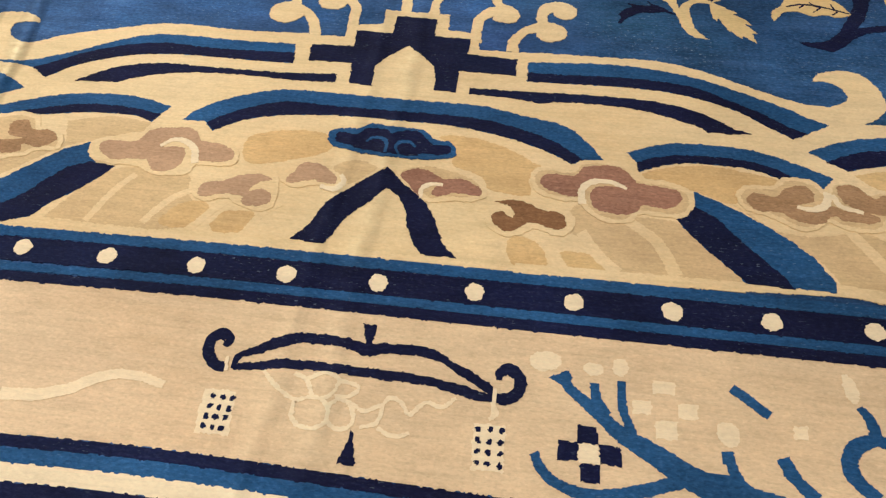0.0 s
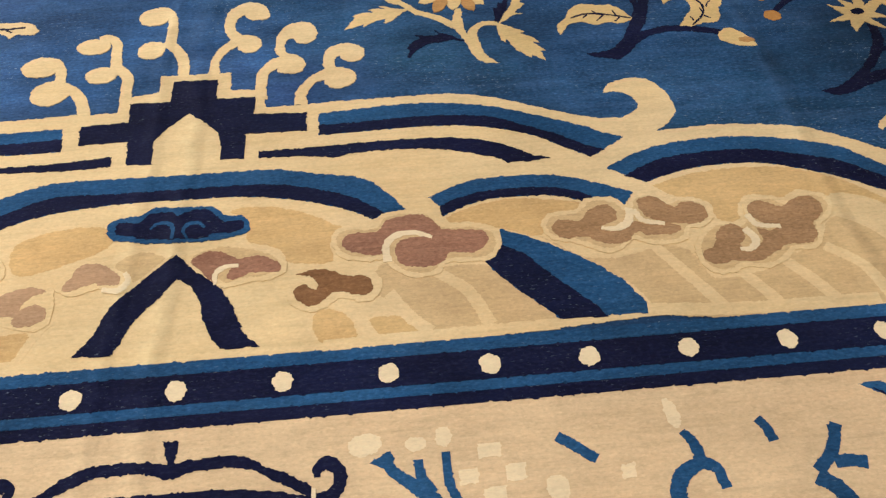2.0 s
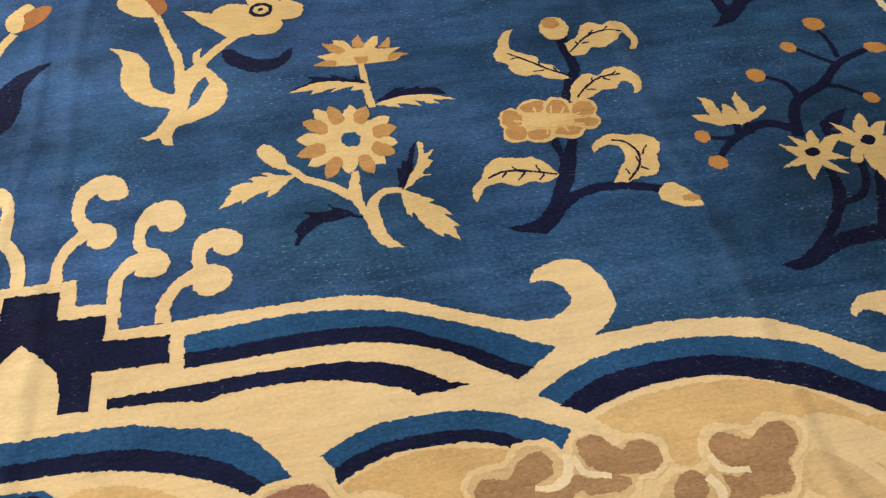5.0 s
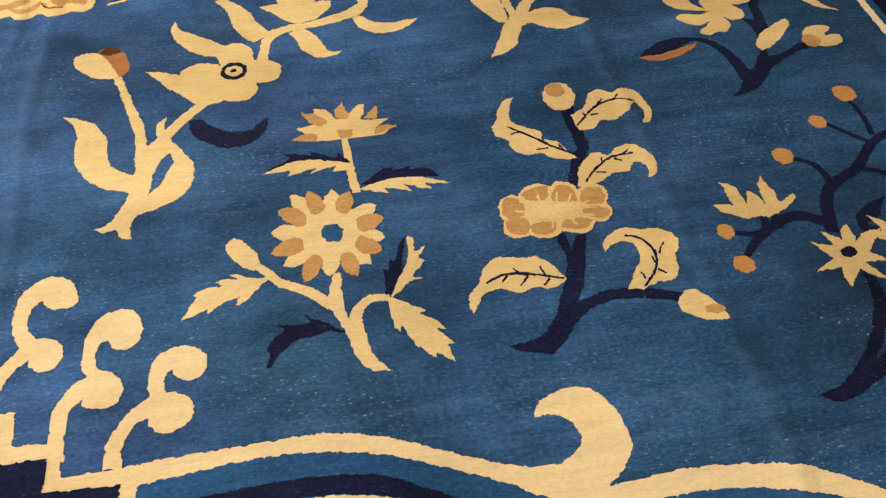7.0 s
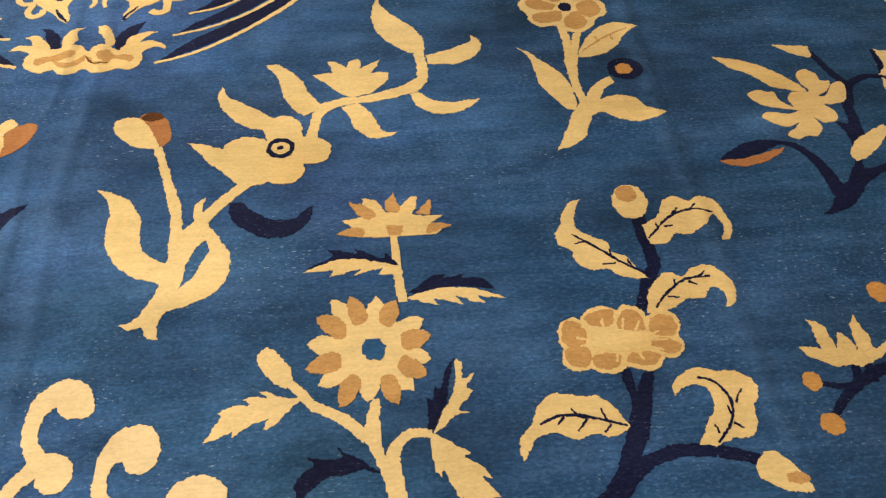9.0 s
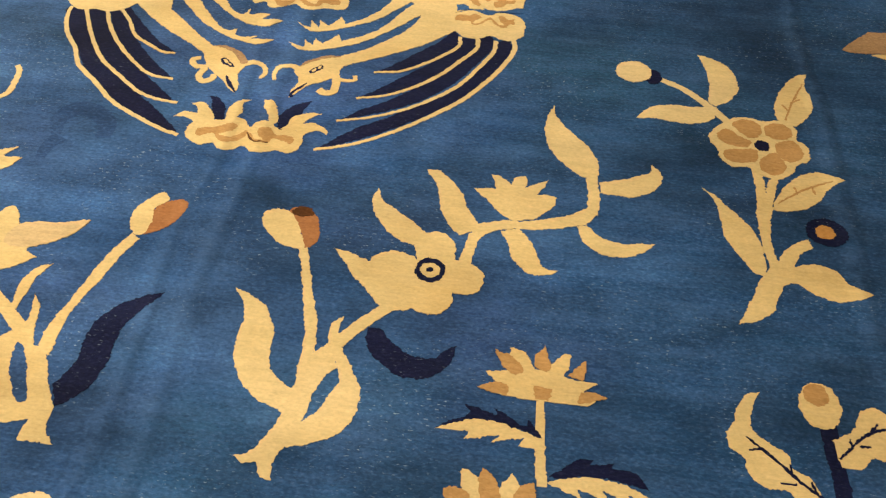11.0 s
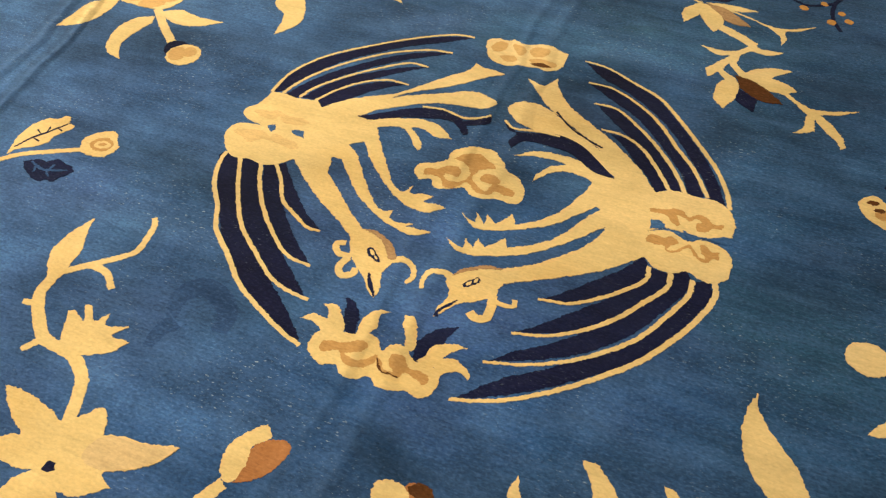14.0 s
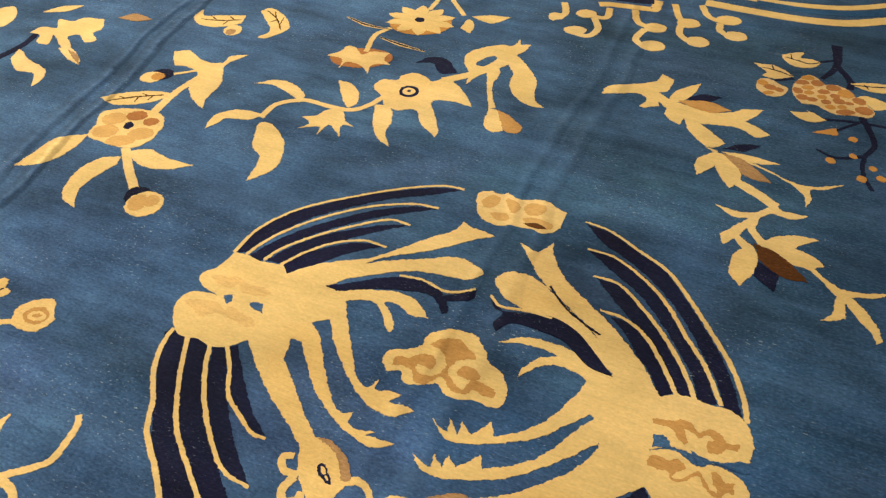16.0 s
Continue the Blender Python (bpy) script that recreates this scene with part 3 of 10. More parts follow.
shape(m, "navy_arc", NAVY, 3, [(-1.513, 1.36, 1), (-1.418, 1.39), (-1.336, 1.41), (-1.248, 1.414), (-1.155, 1.405), (-1.088, 1.392, 1), (-1.106, 1.359, 1), (-1.163, 1.379), (-1.235, 1.381), (-1.322, 1.376), (-1.454, 1.352, 1)])
shape(m, "blue_arc", BLUE, 2, [(-1.805, 1.561, 1), (-1.668, 1.52), (-1.619, 1.499), (-1.558, 1.463, 1), (-1.619, 1.425), (-1.708, 1.384, 1)])
shape(m, "blue_diagonal", BLUE, 2, [(-1.252, 1.257, 1), (-1.321, 1.217), (-1.379, 1.159), (-1.447, 1.09), (-1.513, 1.025, 1), (-1.452, 0.912, 1), (-1.301, 0.971, 1), (-1.271, 1.018), (-1.22, 1.069), (-1.177, 1.121), (-1.143, 1.172, 1), (-1.202, 1.179), (-1.244, 1.219, 1)])
shape(m, "navy_diagonal", NAVY, 3, [(-1.22, 1.181, 1), (-1.275, 1.153), (-1.318, 1.1), (-1.356, 1.043), (-1.402, 1.003), (-1.467, 0.94, 1), (-1.452, 0.912, 1), (-1.301, 0.971, 1), (-1.271, 1.018), (-1.22, 1.069), (-1.177, 1.121), (-1.143, 1.172, 1)])
shape(m, "blue_diagonal", BLUE, 2, [(0.455, 1.262, 1), (0.531, 1.226), (0.614, 1.175), (0.687, 1.12), (0.743, 1.064), (0.771, 1.013), (0.798, 0.971, 1), (0.563, 0.975, 1), (0.535, 1.006), (0.484, 1.059), (0.438, 1.112), (0.403, 1.161, 1), (0.45, 1.202)])
shape(m, "navy_diagonal", NAVY, 3, [(0.451, 1.207, 1), (0.503, 1.178), (0.549, 1.122), (0.606, 1.058), (0.655, 1.005), (0.678, 0.969, 1), (0.563, 0.975, 1), (0.535, 1.006), (0.484, 1.059), (0.438, 1.112), (0.403, 1.161, 1)])
shape(m, "peak", NAVY, 3, [(-0.379, 1.257, 1), (-0.307, 1.188), (-0.256, 1.142), (-0.218, 1.076), (-0.202, 1.037), (-0.194, 1.014), (-0.151, 0.966, 1), (-0.24, 0.967, 1), (-0.271, 1.01), (-0.291, 1.056), (-0.305, 1.11), (-0.329, 1.151), (-0.368, 1.183, 1), (-0.398, 1.137), (-0.431, 1.096), (-0.457, 1.063), (-0.47, 1.029), (-0.496, 0.971, 1), (-0.585, 0.978, 1), (-0.564, 1.007), (-0.541, 1.046), (-0.53, 1.088), (-0.501, 1.136), (-0.468, 1.17), (-0.429, 1.212, 1)])
shape(m, "sand_panel", GOLD, 1.8, [(-0.251, 1.393), (-0.152, 1.398), (-0.051, 1.366), (0.042, 1.309, 1), (0.014, 1.252), (0.021, 1.2), (-0.087, 1.207), (-0.117, 1.252), (-0.201, 1.289), (-0.198, 1.35)])
shape(m, "sand_panel", GOLD, 1.8, [(0.317, 1.313, 1), (0.396, 1.346), (0.501, 1.362), (0.603, 1.348), (0.687, 1.326), (0.636, 1.292), (0.576, 1.281), (0.56, 1.23), (0.455, 1.265, 1), (0.39, 1.292), (0.333, 1.296)])
shape(m, "sand_panel", GOLD, 1.8, [(0.886, 1.371, 1), (0.994, 1.402), (1.09, 1.412), (1.184, 1.411), (1.273, 1.399), (1.355, 1.367), (1.429, 1.321), (1.484, 1.271), (1.516, 1.268), (1.595, 1.25), (1.634, 1.185), (1.722, 1.137, 1), (1.649, 1.011, 1), (1.586, 1.097), (1.546, 1.183), (1.489, 1.242), (1.421, 1.284), (1.355, 1.298), (1.339, 1.29), (1.274, 1.319), (1.219, 1.297), (1.134, 1.314), (1.091, 1.276), (1.083, 1.231), (1.027, 1.239), (1.022, 1.295), (0.941, 1.325)])
shape(m, "sand_panel", SAND, 1.8, [(0.553, 1.231), (0.639, 1.159), (0.719, 1.14), (0.777, 1.146), (0.867, 1.168), (0.93, 1.137), (0.962, 1.058), (1.09, 1.066), (1.192, 1.111), (1.26, 1.136), (1.326, 1.217), (1.415, 1.186), (1.514, 1.119), (1.57, 1.026, 1), (1.538, 0.965, 1), (1.432, 0.956), (1.333, 0.946), (1.057, 0.937), (0.812, 0.969), (0.765, 1.045), (0.698, 1.11), (0.615, 1.18)])
shape(m, "sand_panel", SAND, 1.8, [(0.143, 1.176), (0.292, 1.156), (0.401, 1.15), (0.487, 1.082), (0.549, 0.974), (0.276, 0.969), (0.226, 0.988), (0.204, 1.05), (0.127, 1.091)])
shape(m, "sand_panel", GOLD, 1.8, [(-0.017, 1.049), (0.047, 1.041), (0.078, 0.964), (-0.016, 0.97)])
shape(m, "sand_panel", GOLD, 1.8, [(0.111, 1.017), (0.202, 1.013), (0.225, 0.97), (0.123, 0.97)])
shape(m, "sand_panel", SAND, 1.8, [(-1.265, 0.973, 1), (-1.143, 1.159), (-0.93, 1.166), (-0.895, 1.087), (-0.858, 1.05), (-0.896, 0.977), (-1.064, 0.967)])
shape(m, "sand_panel", GOLD, 1.8, [(-0.951, 1), (-0.897, 1.07), (-0.831, 1.063), (-0.854, 0.992), (-0.927, 0.979)])
shape(m, "sand_panel", GOLD, 1.8, [(-0.809, 0.997), (-0.779, 1.049), (-0.701, 1.049), (-0.714, 0.989), (-0.787, 0.977)])
shape(m, "sand_panel", SAND, 1.8, [(-1.357, 1.335, 1), (-1.229, 1.367), (-1.138, 1.36), (-1.045, 1.346), (-1.182, 1.295), (-1.247, 1.265), (-1.326, 1.228), (-1.455, 1.106), (-1.529, 1.055, 1), (-1.574, 1.136, 1), (-1.398, 1.197), (-1.33, 1.237)])
shape(m, "sand_panel", GOLD, 1.8, [(-0.786, 1.34), (-0.676, 1.371), (-0.573, 1.364), (-0.552, 1.309), (-0.616, 1.268), (-0.77, 1.228), (-0.805, 1.291)])
ribbon(m, "ray", CREAM, 2, [(0.835, 1.176), (0.898, 1.076), (0.966, 0.964)], [0.03, 0.034])
ribbon(m, "ray", CREAM, 2, [(1.035, 1.066), (1.072, 1.012), (1.105, 0.953)], [0.03, 0.034])
ribbon(m, "ray", CREAM, 2, [(1.146, 1.101), (1.203, 1.027), (1.245, 0.955)], [0.03, 0.034])
ribbon(m, "ray", CREAM, 2, [(1.269, 1.127), (1.343, 1.057), (1.377, 0.944)], [0.03, 0.034])
ribbon(m, "ray", CREAM, 2, [(1.334, 1.239), (1.414, 1.182), (1.498, 1.065)], [0.03, 0.034])
ribbon(m, "ray", CREAM, 2, [(0.278, 1.142), (0.352, 1.076), (0.396, 0.977)], [0.03, 0.034])
ribbon(m, "ray", CREAM, 2, [(0.16, 1.089), (0.202, 1.02), (0.251, 0.97)], [0.03, 0.034])
ribbon(m, "ray", CREAM, 2, [(0.045, 1.086), (0.086, 1.021), (0.119, 0.956)], [0.03, 0.034])
ribbon(m, "ray", CREAM, 2, [(-0.072, 1.064), (-0.041, 0.994), (-0.026, 0.957)], [0.03, 0.034])
ribbon(m, "ray", CREAM, 2, [(-0.104, 1.121), (-0.068, 1.041), (-0.035, 0.968)], [0.035, 0.035])
ribbon(m, "ray", CREAM, 2, [(0.776, 0.981), (0.999, 0.963), (1.34, 0.96)], [0.035, 0.035])
ribbon(m, "ray", CREAM, 2, [(-0.003, 0.954), (0.275, 0.959), (0.56, 0.961)], [0.03, 0.03])
ribbon(m, "ray", CREAM, 2, [(-1.145, 0.973), (-1.111, 1.082), (-1.073, 1.15)], [0.02, 0.02])
ribbon(m, "ray", CREAM, 2, [(-0.992, 0.985), (-0.945, 1.07), (-0.87, 1.131)], [0.022, 0.022])
ribbon(m, "ray", CREAM, 2, [(-0.863, 0.972), (-0.801, 1.067), (-0.764, 1.102)], [0.022, 0.022])
ribbon(m, "ray", CREAM, 2, [(-0.712, 0.98), (-0.674, 1.062), (-0.636, 1.096)], [0.022, 0.022])

m = motif("gate_motif", "stepped navy gate outlined in cream with scrolled trees")
shape(m, "gate", NAVY, 3, [(-0.469, 1.939, 1), (-0.334, 1.935, 1), (-0.33, 1.845, 1), (-0.212, 1.843, 1), (-0.212, 1.767, 1), (-0.057, 1.757, 1), (-0.055, 1.682, 1), (-0.23, 1.685, 1), (-0.229, 1.587, 1), (-0.295, 1.588, 1), (-0.301, 1.656), (-0.316, 1.701), (-0.36, 1.751), (-0.406, 1.791, 1), (-0.453, 1.741), (-0.491, 1.686), (-0.492, 1.64), (-0.487, 1.588, 1), (-0.559, 1.592, 1), (-0.569, 1.686, 1), (-0.711, 1.686, 1), (-0.717, 1.764, 1), (-0.581, 1.768, 1), (-0.587, 1.85, 1), (-0.467, 1.845, 1)])
shape(m, "scroll_tree", CREAM, 2, [(-0.093, 1.796, 1), (-0.092, 1.846), (-0.07, 1.894), (-0.036, 1.932), (-0.015, 1.947), (-0.006, 1.954, 1), (-0.01, 2.001), (-0.003, 2.038), (0.018, 2.064), (0.055, 2.073), (0.093, 2.066), (0.118, 2.04), (0.119, 2.001), (0.104, 1.985), (0.078, 1.982), (0.049, 1.997), (0.045, 2.016, 1), (0.027, 2.004), (0.03, 1.957, 1), (0.056, 1.952), (0.085, 1.934), (0.092, 1.906), (0.084, 1.878), (0.056, 1.862), (0.022, 1.86), (-0.004, 1.882, 1), (-0, 1.904, 1), (-0.035, 1.887), (-0.057, 1.84), (-0.055, 1.797, 1)])
shape(m, "scroll_tree", CREAM, 2, [(-0.214, 1.834, 1), (-0.215, 1.894), (-0.216, 1.938), (-0.201, 1.98), (-0.176, 2.012), (-0.148, 2.03, 1), (-0.161, 2.047, 1), (-0.164, 2.087), (-0.159, 2.135), (-0.135, 2.182), (-0.099, 2.201), (-0.06, 2.196), (-0.035, 2.168), (-0.031, 2.127), (-0.045, 2.095), (-0.071, 2.088), (-0.098, 2.098), (-0.108, 2.12, 1), (-0.128, 2.11), (-0.132, 2.071), (-0.124, 2.041, 1), (-0.09, 2.029), (-0.07, 2.003), (-0.066, 1.97), (-0.079, 1.949), (-0.114, 1.943), (-0.15, 1.953), (-0.149, 1.974, 1), (-0.171, 1.956), (-0.181, 1.923), (-0.178, 1.828, 1)])
shape(m, "scroll_tree", CREAM, 2, [(-0.37, 1.956, 1), (-0.365, 2), (-0.361, 2.046), (-0.341, 2.089), (-0.309, 2.132, 1), (-0.332, 2.172, 1), (-0.336, 2.208), (-0.332, 2.27), (-0.306, 2.309), (-0.269, 2.329), (-0.23, 2.322), (-0.201, 2.29), (-0.189, 2.26), (-0.197, 2.235), (-0.229, 2.228), (-0.257, 2.236), (-0.275, 2.26, 1), (-0.298, 2.237), (-0.297, 2.18), (-0.275, 2.152, 1), (-0.237, 2.145), (-0.21, 2.115), (-0.21, 2.085), (-0.23, 2.064), (-0.259, 2.061), (-0.282, 2.079), (-0.284, 2.098, 1), (-0.316, 2.066), (-0.334, 2.031), (-0.331, 1.949, 1)])
ribbon(m, "stem", CREAM, 2, [(-0.442, 1.96), (-0.452, 2.04), (-0.479, 2.097), (-0.52, 2.143)], [0.036, 0.034])
ribbon(m, "stem", CREAM, 2, [(-0.504, 2.13), (-0.506, 2.21), (-0.514, 2.268), (-0.537, 2.31), (-0.569, 2.32)], [0.036, 0.03])
disc(m, "scroll", CREAM, 2.2, -0.574, 2.280, 0.052, 0.048, -8)
disc(m, "scroll", CREAM, 2.2, -0.560, 2.103, 0.044, 0.044, -8)
ribbon(m, "stem", CREAM, 2, [(-0.6, 1.806), (-0.611, 1.925), (-0.616, 1.974), (-0.663, 2.036)], [0.036, 0.034])
ribbon(m, "stem", CREAM, 2, [(-0.66, 2.021), (-0.67, 2.097), (-0.679, 2.152), (-0.711, 2.183), (-0.739, 2.179)], [0.036, 0.03])
disc(m, "scroll", CREAM, 2.2, -0.750, 2.140, 0.055, 0.039, -8)
disc(m, "scroll", CREAM, 2.2, -0.701, 1.994, 0.049, 0.039, -8)
ribbon(m, "stem", CREAM, 2, [(-0.702, 1.734), (-0.734, 1.865), (-0.772, 1.926), (-0.827, 1.965)], [0.036, 0.034])
ribbon(m, "stem", CREAM, 2, [(-0.823, 1.945), (-0.83, 2.022), (-0.857, 2.073), (-0.901, 2.087)], [0.036, 0.03])
disc(m, "scroll", CREAM, 2.2, -0.897, 2.053, 0.062, 0.049, -3)
disc(m, "scroll", CREAM, 2.2, -0.843, 1.925, 0.060, 0.057, -3)

m = motif("cloud_motif", "navy cloud scroll outlined in blue")
shape(m, "halo", BLUE, 3.6, [(-0.568, 1.343), (-0.565, 1.381), (-0.533, 1.395), (-0.491, 1.398), (-0.46, 1.421), (-0.41, 1.42), (-0.367, 1.416), (-0.317, 1.415), (-0.288, 1.402), (-0.257, 1.376), (-0.214, 1.37), (-0.196, 1.341), (-0.203, 1.315), (-0.23, 1.305), (-0.271, 1.298), (-0.312, 1.295), (-0.394, 1.298), (-0.463, 1.302), (-0.519, 1.315), (-0.547, 1.322)])
shape(m, "cloud", NAVY, 4.2, [(-0.547, 1.344), (-0.543, 1.375), (-0.488, 1.375), (-0.464, 1.4), (-0.408, 1.403), (-0.389, 1.388), (-0.365, 1.401), (-0.309, 1.401), (-0.269, 1.359), (-0.22, 1.356), (-0.211, 1.334), (-0.231, 1.319), (-0.286, 1.318), (-0.306, 1.307), (-0.368, 1.308), (-0.465, 1.316), (-0.508, 1.33)])
ribbon(m, "curl", BLUE, 4.8, [(-0.456, 1.346), (-0.442, 1.363), (-0.417, 1.365), (-0.398, 1.347), (-0.396, 1.31)], [0.006, 0.012, 0.0072])
ribbon(m, "curl", BLUE, 4.8, [(-0.357, 1.307), (-0.369, 1.338), (-0.357, 1.357), (-0.332, 1.357), (-0.314, 1.341)], [0.006, 0.012, 0.0072])

m = motif("cloud_motif", "dusty rose cloud with cream outline")
shape(m, "halo", CREAM, 3.6, [(0.017, 1.268), (0.035, 1.301), (0.078, 1.309), (0.127, 1.306), (0.15, 1.339), (0.222, 1.348), (0.279, 1.335), (0.311, 1.29, 1), (0.39, 1.285), (0.437, 1.265), (0.454, 1.227), (0.446, 1.194), (0.417, 1.164), (0.362, 1.163, 1), (0.307, 1.162), (0.284, 1.133), (0.222, 1.128), (0.177, 1.155), (0.151, 1.191, 1), (0.09, 1.191), (0.035, 1.215)])
inset(m, "ring", SAND, 3.9, [(0.017, 1.268), (0.035, 1.301), (0.078, 1.309), (0.127, 1.306), (0.15, 1.339), (0.222, 1.348), (0.279, 1.335), (0.311, 1.29, 1), (0.39, 1.285), (0.437, 1.265), (0.454, 1.227), (0.446, 1.194), (0.417, 1.164), (0.362, 1.163, 1), (0.307, 1.162), (0.284, 1.133), (0.222, 1.128), (0.177, 1.155), (0.151, 1.191, 1), (0.09, 1.191), (0.035, 1.215)], 0.014)
shape(m, "cloud", ROSE, 4.2, [(0.046, 1.256), (0.07, 1.282), (0.134, 1.282), (0.163, 1.316), (0.221, 1.33), (0.271, 1.319), (0.303, 1.274, 1), (0.359, 1.266), (0.408, 1.26), (0.422, 1.232), (0.409, 1.207), (0.372, 1.19), (0.317, 1.198, 1), (0.293, 1.164), (0.238, 1.158), (0.198, 1.169), (0.179, 1.213), (0.195, 1.245), (0.231, 1.254), (0.273, 1.252, 1), (0.239, 1.274), (0.196, 1.27), (0.167, 1.248), (0.159, 1.207, 1), (0.117, 1.208), (0.063, 1.225)])
ribbon(m, "curl", PALE, 4.8, [(0.16, 1.182), (0.158, 1.232), (0.183, 1.263), (0.232, 1.269), (0.278, 1.249)], [0.02, 0.02, 0.01])

m = motif("cloud_motif", "brown double cloud with cream outline")
shape(m, "halo", CREAM, 3.6, [(0.568, 1.274), (0.595, 1.301), (0.662, 1.307), (0.69, 1.337), (0.736, 1.344), (0.778, 1.329), (0.8, 1.298, 1), (0.816, 1.333), (0.85, 1.348), (0.885, 1.337), (0.908, 1.311, 1), (0.941, 1.322), (0.991, 1.313), (1.019, 1.281), (1.014, 1.241), (0.984, 1.218), (0.946, 1.214, 1), (0.929, 1.181), (0.875, 1.167), (0.821, 1.178), (0.788, 1.191), (0.753, 1.162), (0.71, 1.159), (0.646, 1.193), (0.586, 1.213), (0.564, 1.248)])
inset(m, "ring", SAND, 3.9, [(0.568, 1.274), (0.595, 1.301), (0.662, 1.307), (0.69, 1.337), (0.736, 1.344), (0.778, 1.329), (0.8, 1.298, 1), (0.816, 1.333), (0.85, 1.348), (0.885, 1.337), (0.908, 1.311, 1), (0.941, 1.322), (0.991, 1.313), (1.019, 1.281), (1.014, 1.241), (0.984, 1.218), (0.946, 1.214, 1), (0.929, 1.181), (0.875, 1.167), (0.821, 1.178), (0.788, 1.191), (0.753, 1.162), (0.71, 1.159), (0.646, 1.193), (0.586, 1.213), (0.564, 1.248)], 0.014)
shape(m, "cloud", TAN, 4.2, [(0.59, 1.253), (0.612, 1.273), (0.669, 1.269), (0.698, 1.302), (0.745, 1.314), (0.768, 1.289), (0.762, 1.261), (0.729, 1.247), (0.719, 1.23, 1), (0.746, 1.223), (0.787, 1.245), (0.81, 1.25, 1), (0.836, 1.238), (0.88, 1.237), (0.921, 1.227), (0.924, 1.214), (0.892, 1.2), (0.834, 1.203), (0.809, 1.215), (0.781, 1.192), (0.743, 1.18), (0.703, 1.194), (0.671, 1.212), (0.608, 1.215)])
shape(m, "cloud", TAN, 4.3, [(0.829, 1.313), (0.845, 1.329), (0.876, 1.331), (0.9, 1.309), (0.924, 1.29), (0.95, 1.302), (0.986, 1.297), (1.003, 1.27), (0.999, 1.243), (0.973, 1.229), (0.929, 1.231), (0.881, 1.241), (0.843, 1.264)])
ribbon(m, "curl", PALE, 4.8, [(0.804, 1.297), (0.792, 1.253), (0.758, 1.231), (0.717, 1.238)], [0.02, 0.022, 0.01])
ribbon(m, "curl", PALE, 4.8, [(0.812, 1.287), (0.832, 1.251), (0.884, 1.235)], [0.018, 0.012])

m = motif("cloud_motif", "brown cloud with two curls and cream outline")
shape(m, "halo", CREAM, 3.6, [(0.94, 1.145), (0.96, 1.186), (0.991, 1.217), (1.025, 1.231), (1.064, 1.216), (1.102, 1.239, 1), (1.11, 1.284), (1.147, 1.304), (1.192, 1.302), (1.221, 1.279, 1), (1.253, 1.303), (1.3, 1.306), (1.333, 1.292), (1.34, 1.253), (1.318, 1.219), (1.286, 1.196, 1), (1.275, 1.152), (1.248, 1.121), (1.19, 1.12, 1), (1.157, 1.091), (1.108, 1.072), (1.047, 1.08), (1.021, 1.067), (0.979, 1.065), (0.946, 1.094)])
inset(m, "ring", SAND, 3.9, [(0.94, 1.145), (0.96, 1.186), (0.991, 1.217), (1.025, 1.231), (1.064, 1.216), (1.102, 1.239, 1), (1.11, 1.284), (1.147, 1.304), (1.192, 1.302), (1.221, 1.279, 1), (1.253, 1.303), (1.3, 1.306), (1.333, 1.292), (1.34, 1.253), (1.318, 1.219), (1.286, 1.196, 1), (1.275, 1.152), (1.248, 1.121), (1.19, 1.12, 1), (1.157, 1.091), (1.108, 1.072), (1.047, 1.08), (1.021, 1.067), (0.979, 1.065), (0.946, 1.094)], 0.014)
shape(m, "cloud", TAN, 4.2, [(1.117, 1.274), (1.149, 1.288), (1.182, 1.274), (1.207, 1.262), (1.247, 1.288), (1.293, 1.288), (1.312, 1.261), (1.3, 1.23), (1.265, 1.198, 1), (1.265, 1.163), (1.241, 1.139), (1.182, 1.138), (1.139, 1.119), (1.103, 1.098), (1.052, 1.096), (1.019, 1.101), (0.981, 1.093), (0.957, 1.109), (0.958, 1.134), (0.993, 1.155), (1.011, 1.197), (1.042, 1.216), (1.076, 1.206), (1.075, 1.17), (1.055, 1.147, 1), (1.078, 1.13), (1.116, 1.156), (1.116, 1.195, 1), (1.15, 1.187), (1.176, 1.198, 1), (1.143, 1.209), (1.116, 1.237)])
ribbon(m, "curl", PALE, 4.8, [(1.084, 1.199), (1.101, 1.162), (1.079, 1.132), (1.052, 1.135)], [0.02, 0.022, 0.01])
ribbon(m, "curl", PALE, 4.8, [(1.105, 1.244), (1.121, 1.209), (1.18, 1.197)], [0.018, 0.012])

m = motif("cloud_motif", "rose cloud beside the navy peak")
shape(m, "halo", CREAM, 3.6, [(-0.353, 1.242), (-0.283, 1.285), (-0.214, 1.279), (-0.144, 1.256), (-0.101, 1.217), (-0.097, 1.176), (-0.139, 1.157), (-0.204, 1.15), (-0.243, 1.14), (-0.263, 1.149)])
inset(m, "ring", SAND, 3.9, [(-0.353, 1.242), (-0.283, 1.285), (-0.214, 1.279), (-0.144, 1.256), (-0.101, 1.217), (-0.097, 1.176), (-0.139, 1.157), (-0.204, 1.15), (-0.243, 1.14), (-0.263, 1.149)], 0.016)
shape(m, "cloud", ROSE, 4.2, [(-0.338, 1.232), (-0.307, 1.256), (-0.26, 1.255), (-0.224, 1.23), (-0.163, 1.233), (-0.114, 1.205), (-0.116, 1.178), (-0.18, 1.182), (-0.219, 1.165), (-0.243, 1.174), (-0.235, 1.199), (-0.262, 1.206), (-0.271, 1.159), (-0.308, 1.196)])
ribbon(m, "curl", PALE, 4.8, [(-0.27, 1.153), (-0.271, 1.188), (-0.249, 1.205), (-0.215, 1.206)], [0.008, 0.016, 0.0096])

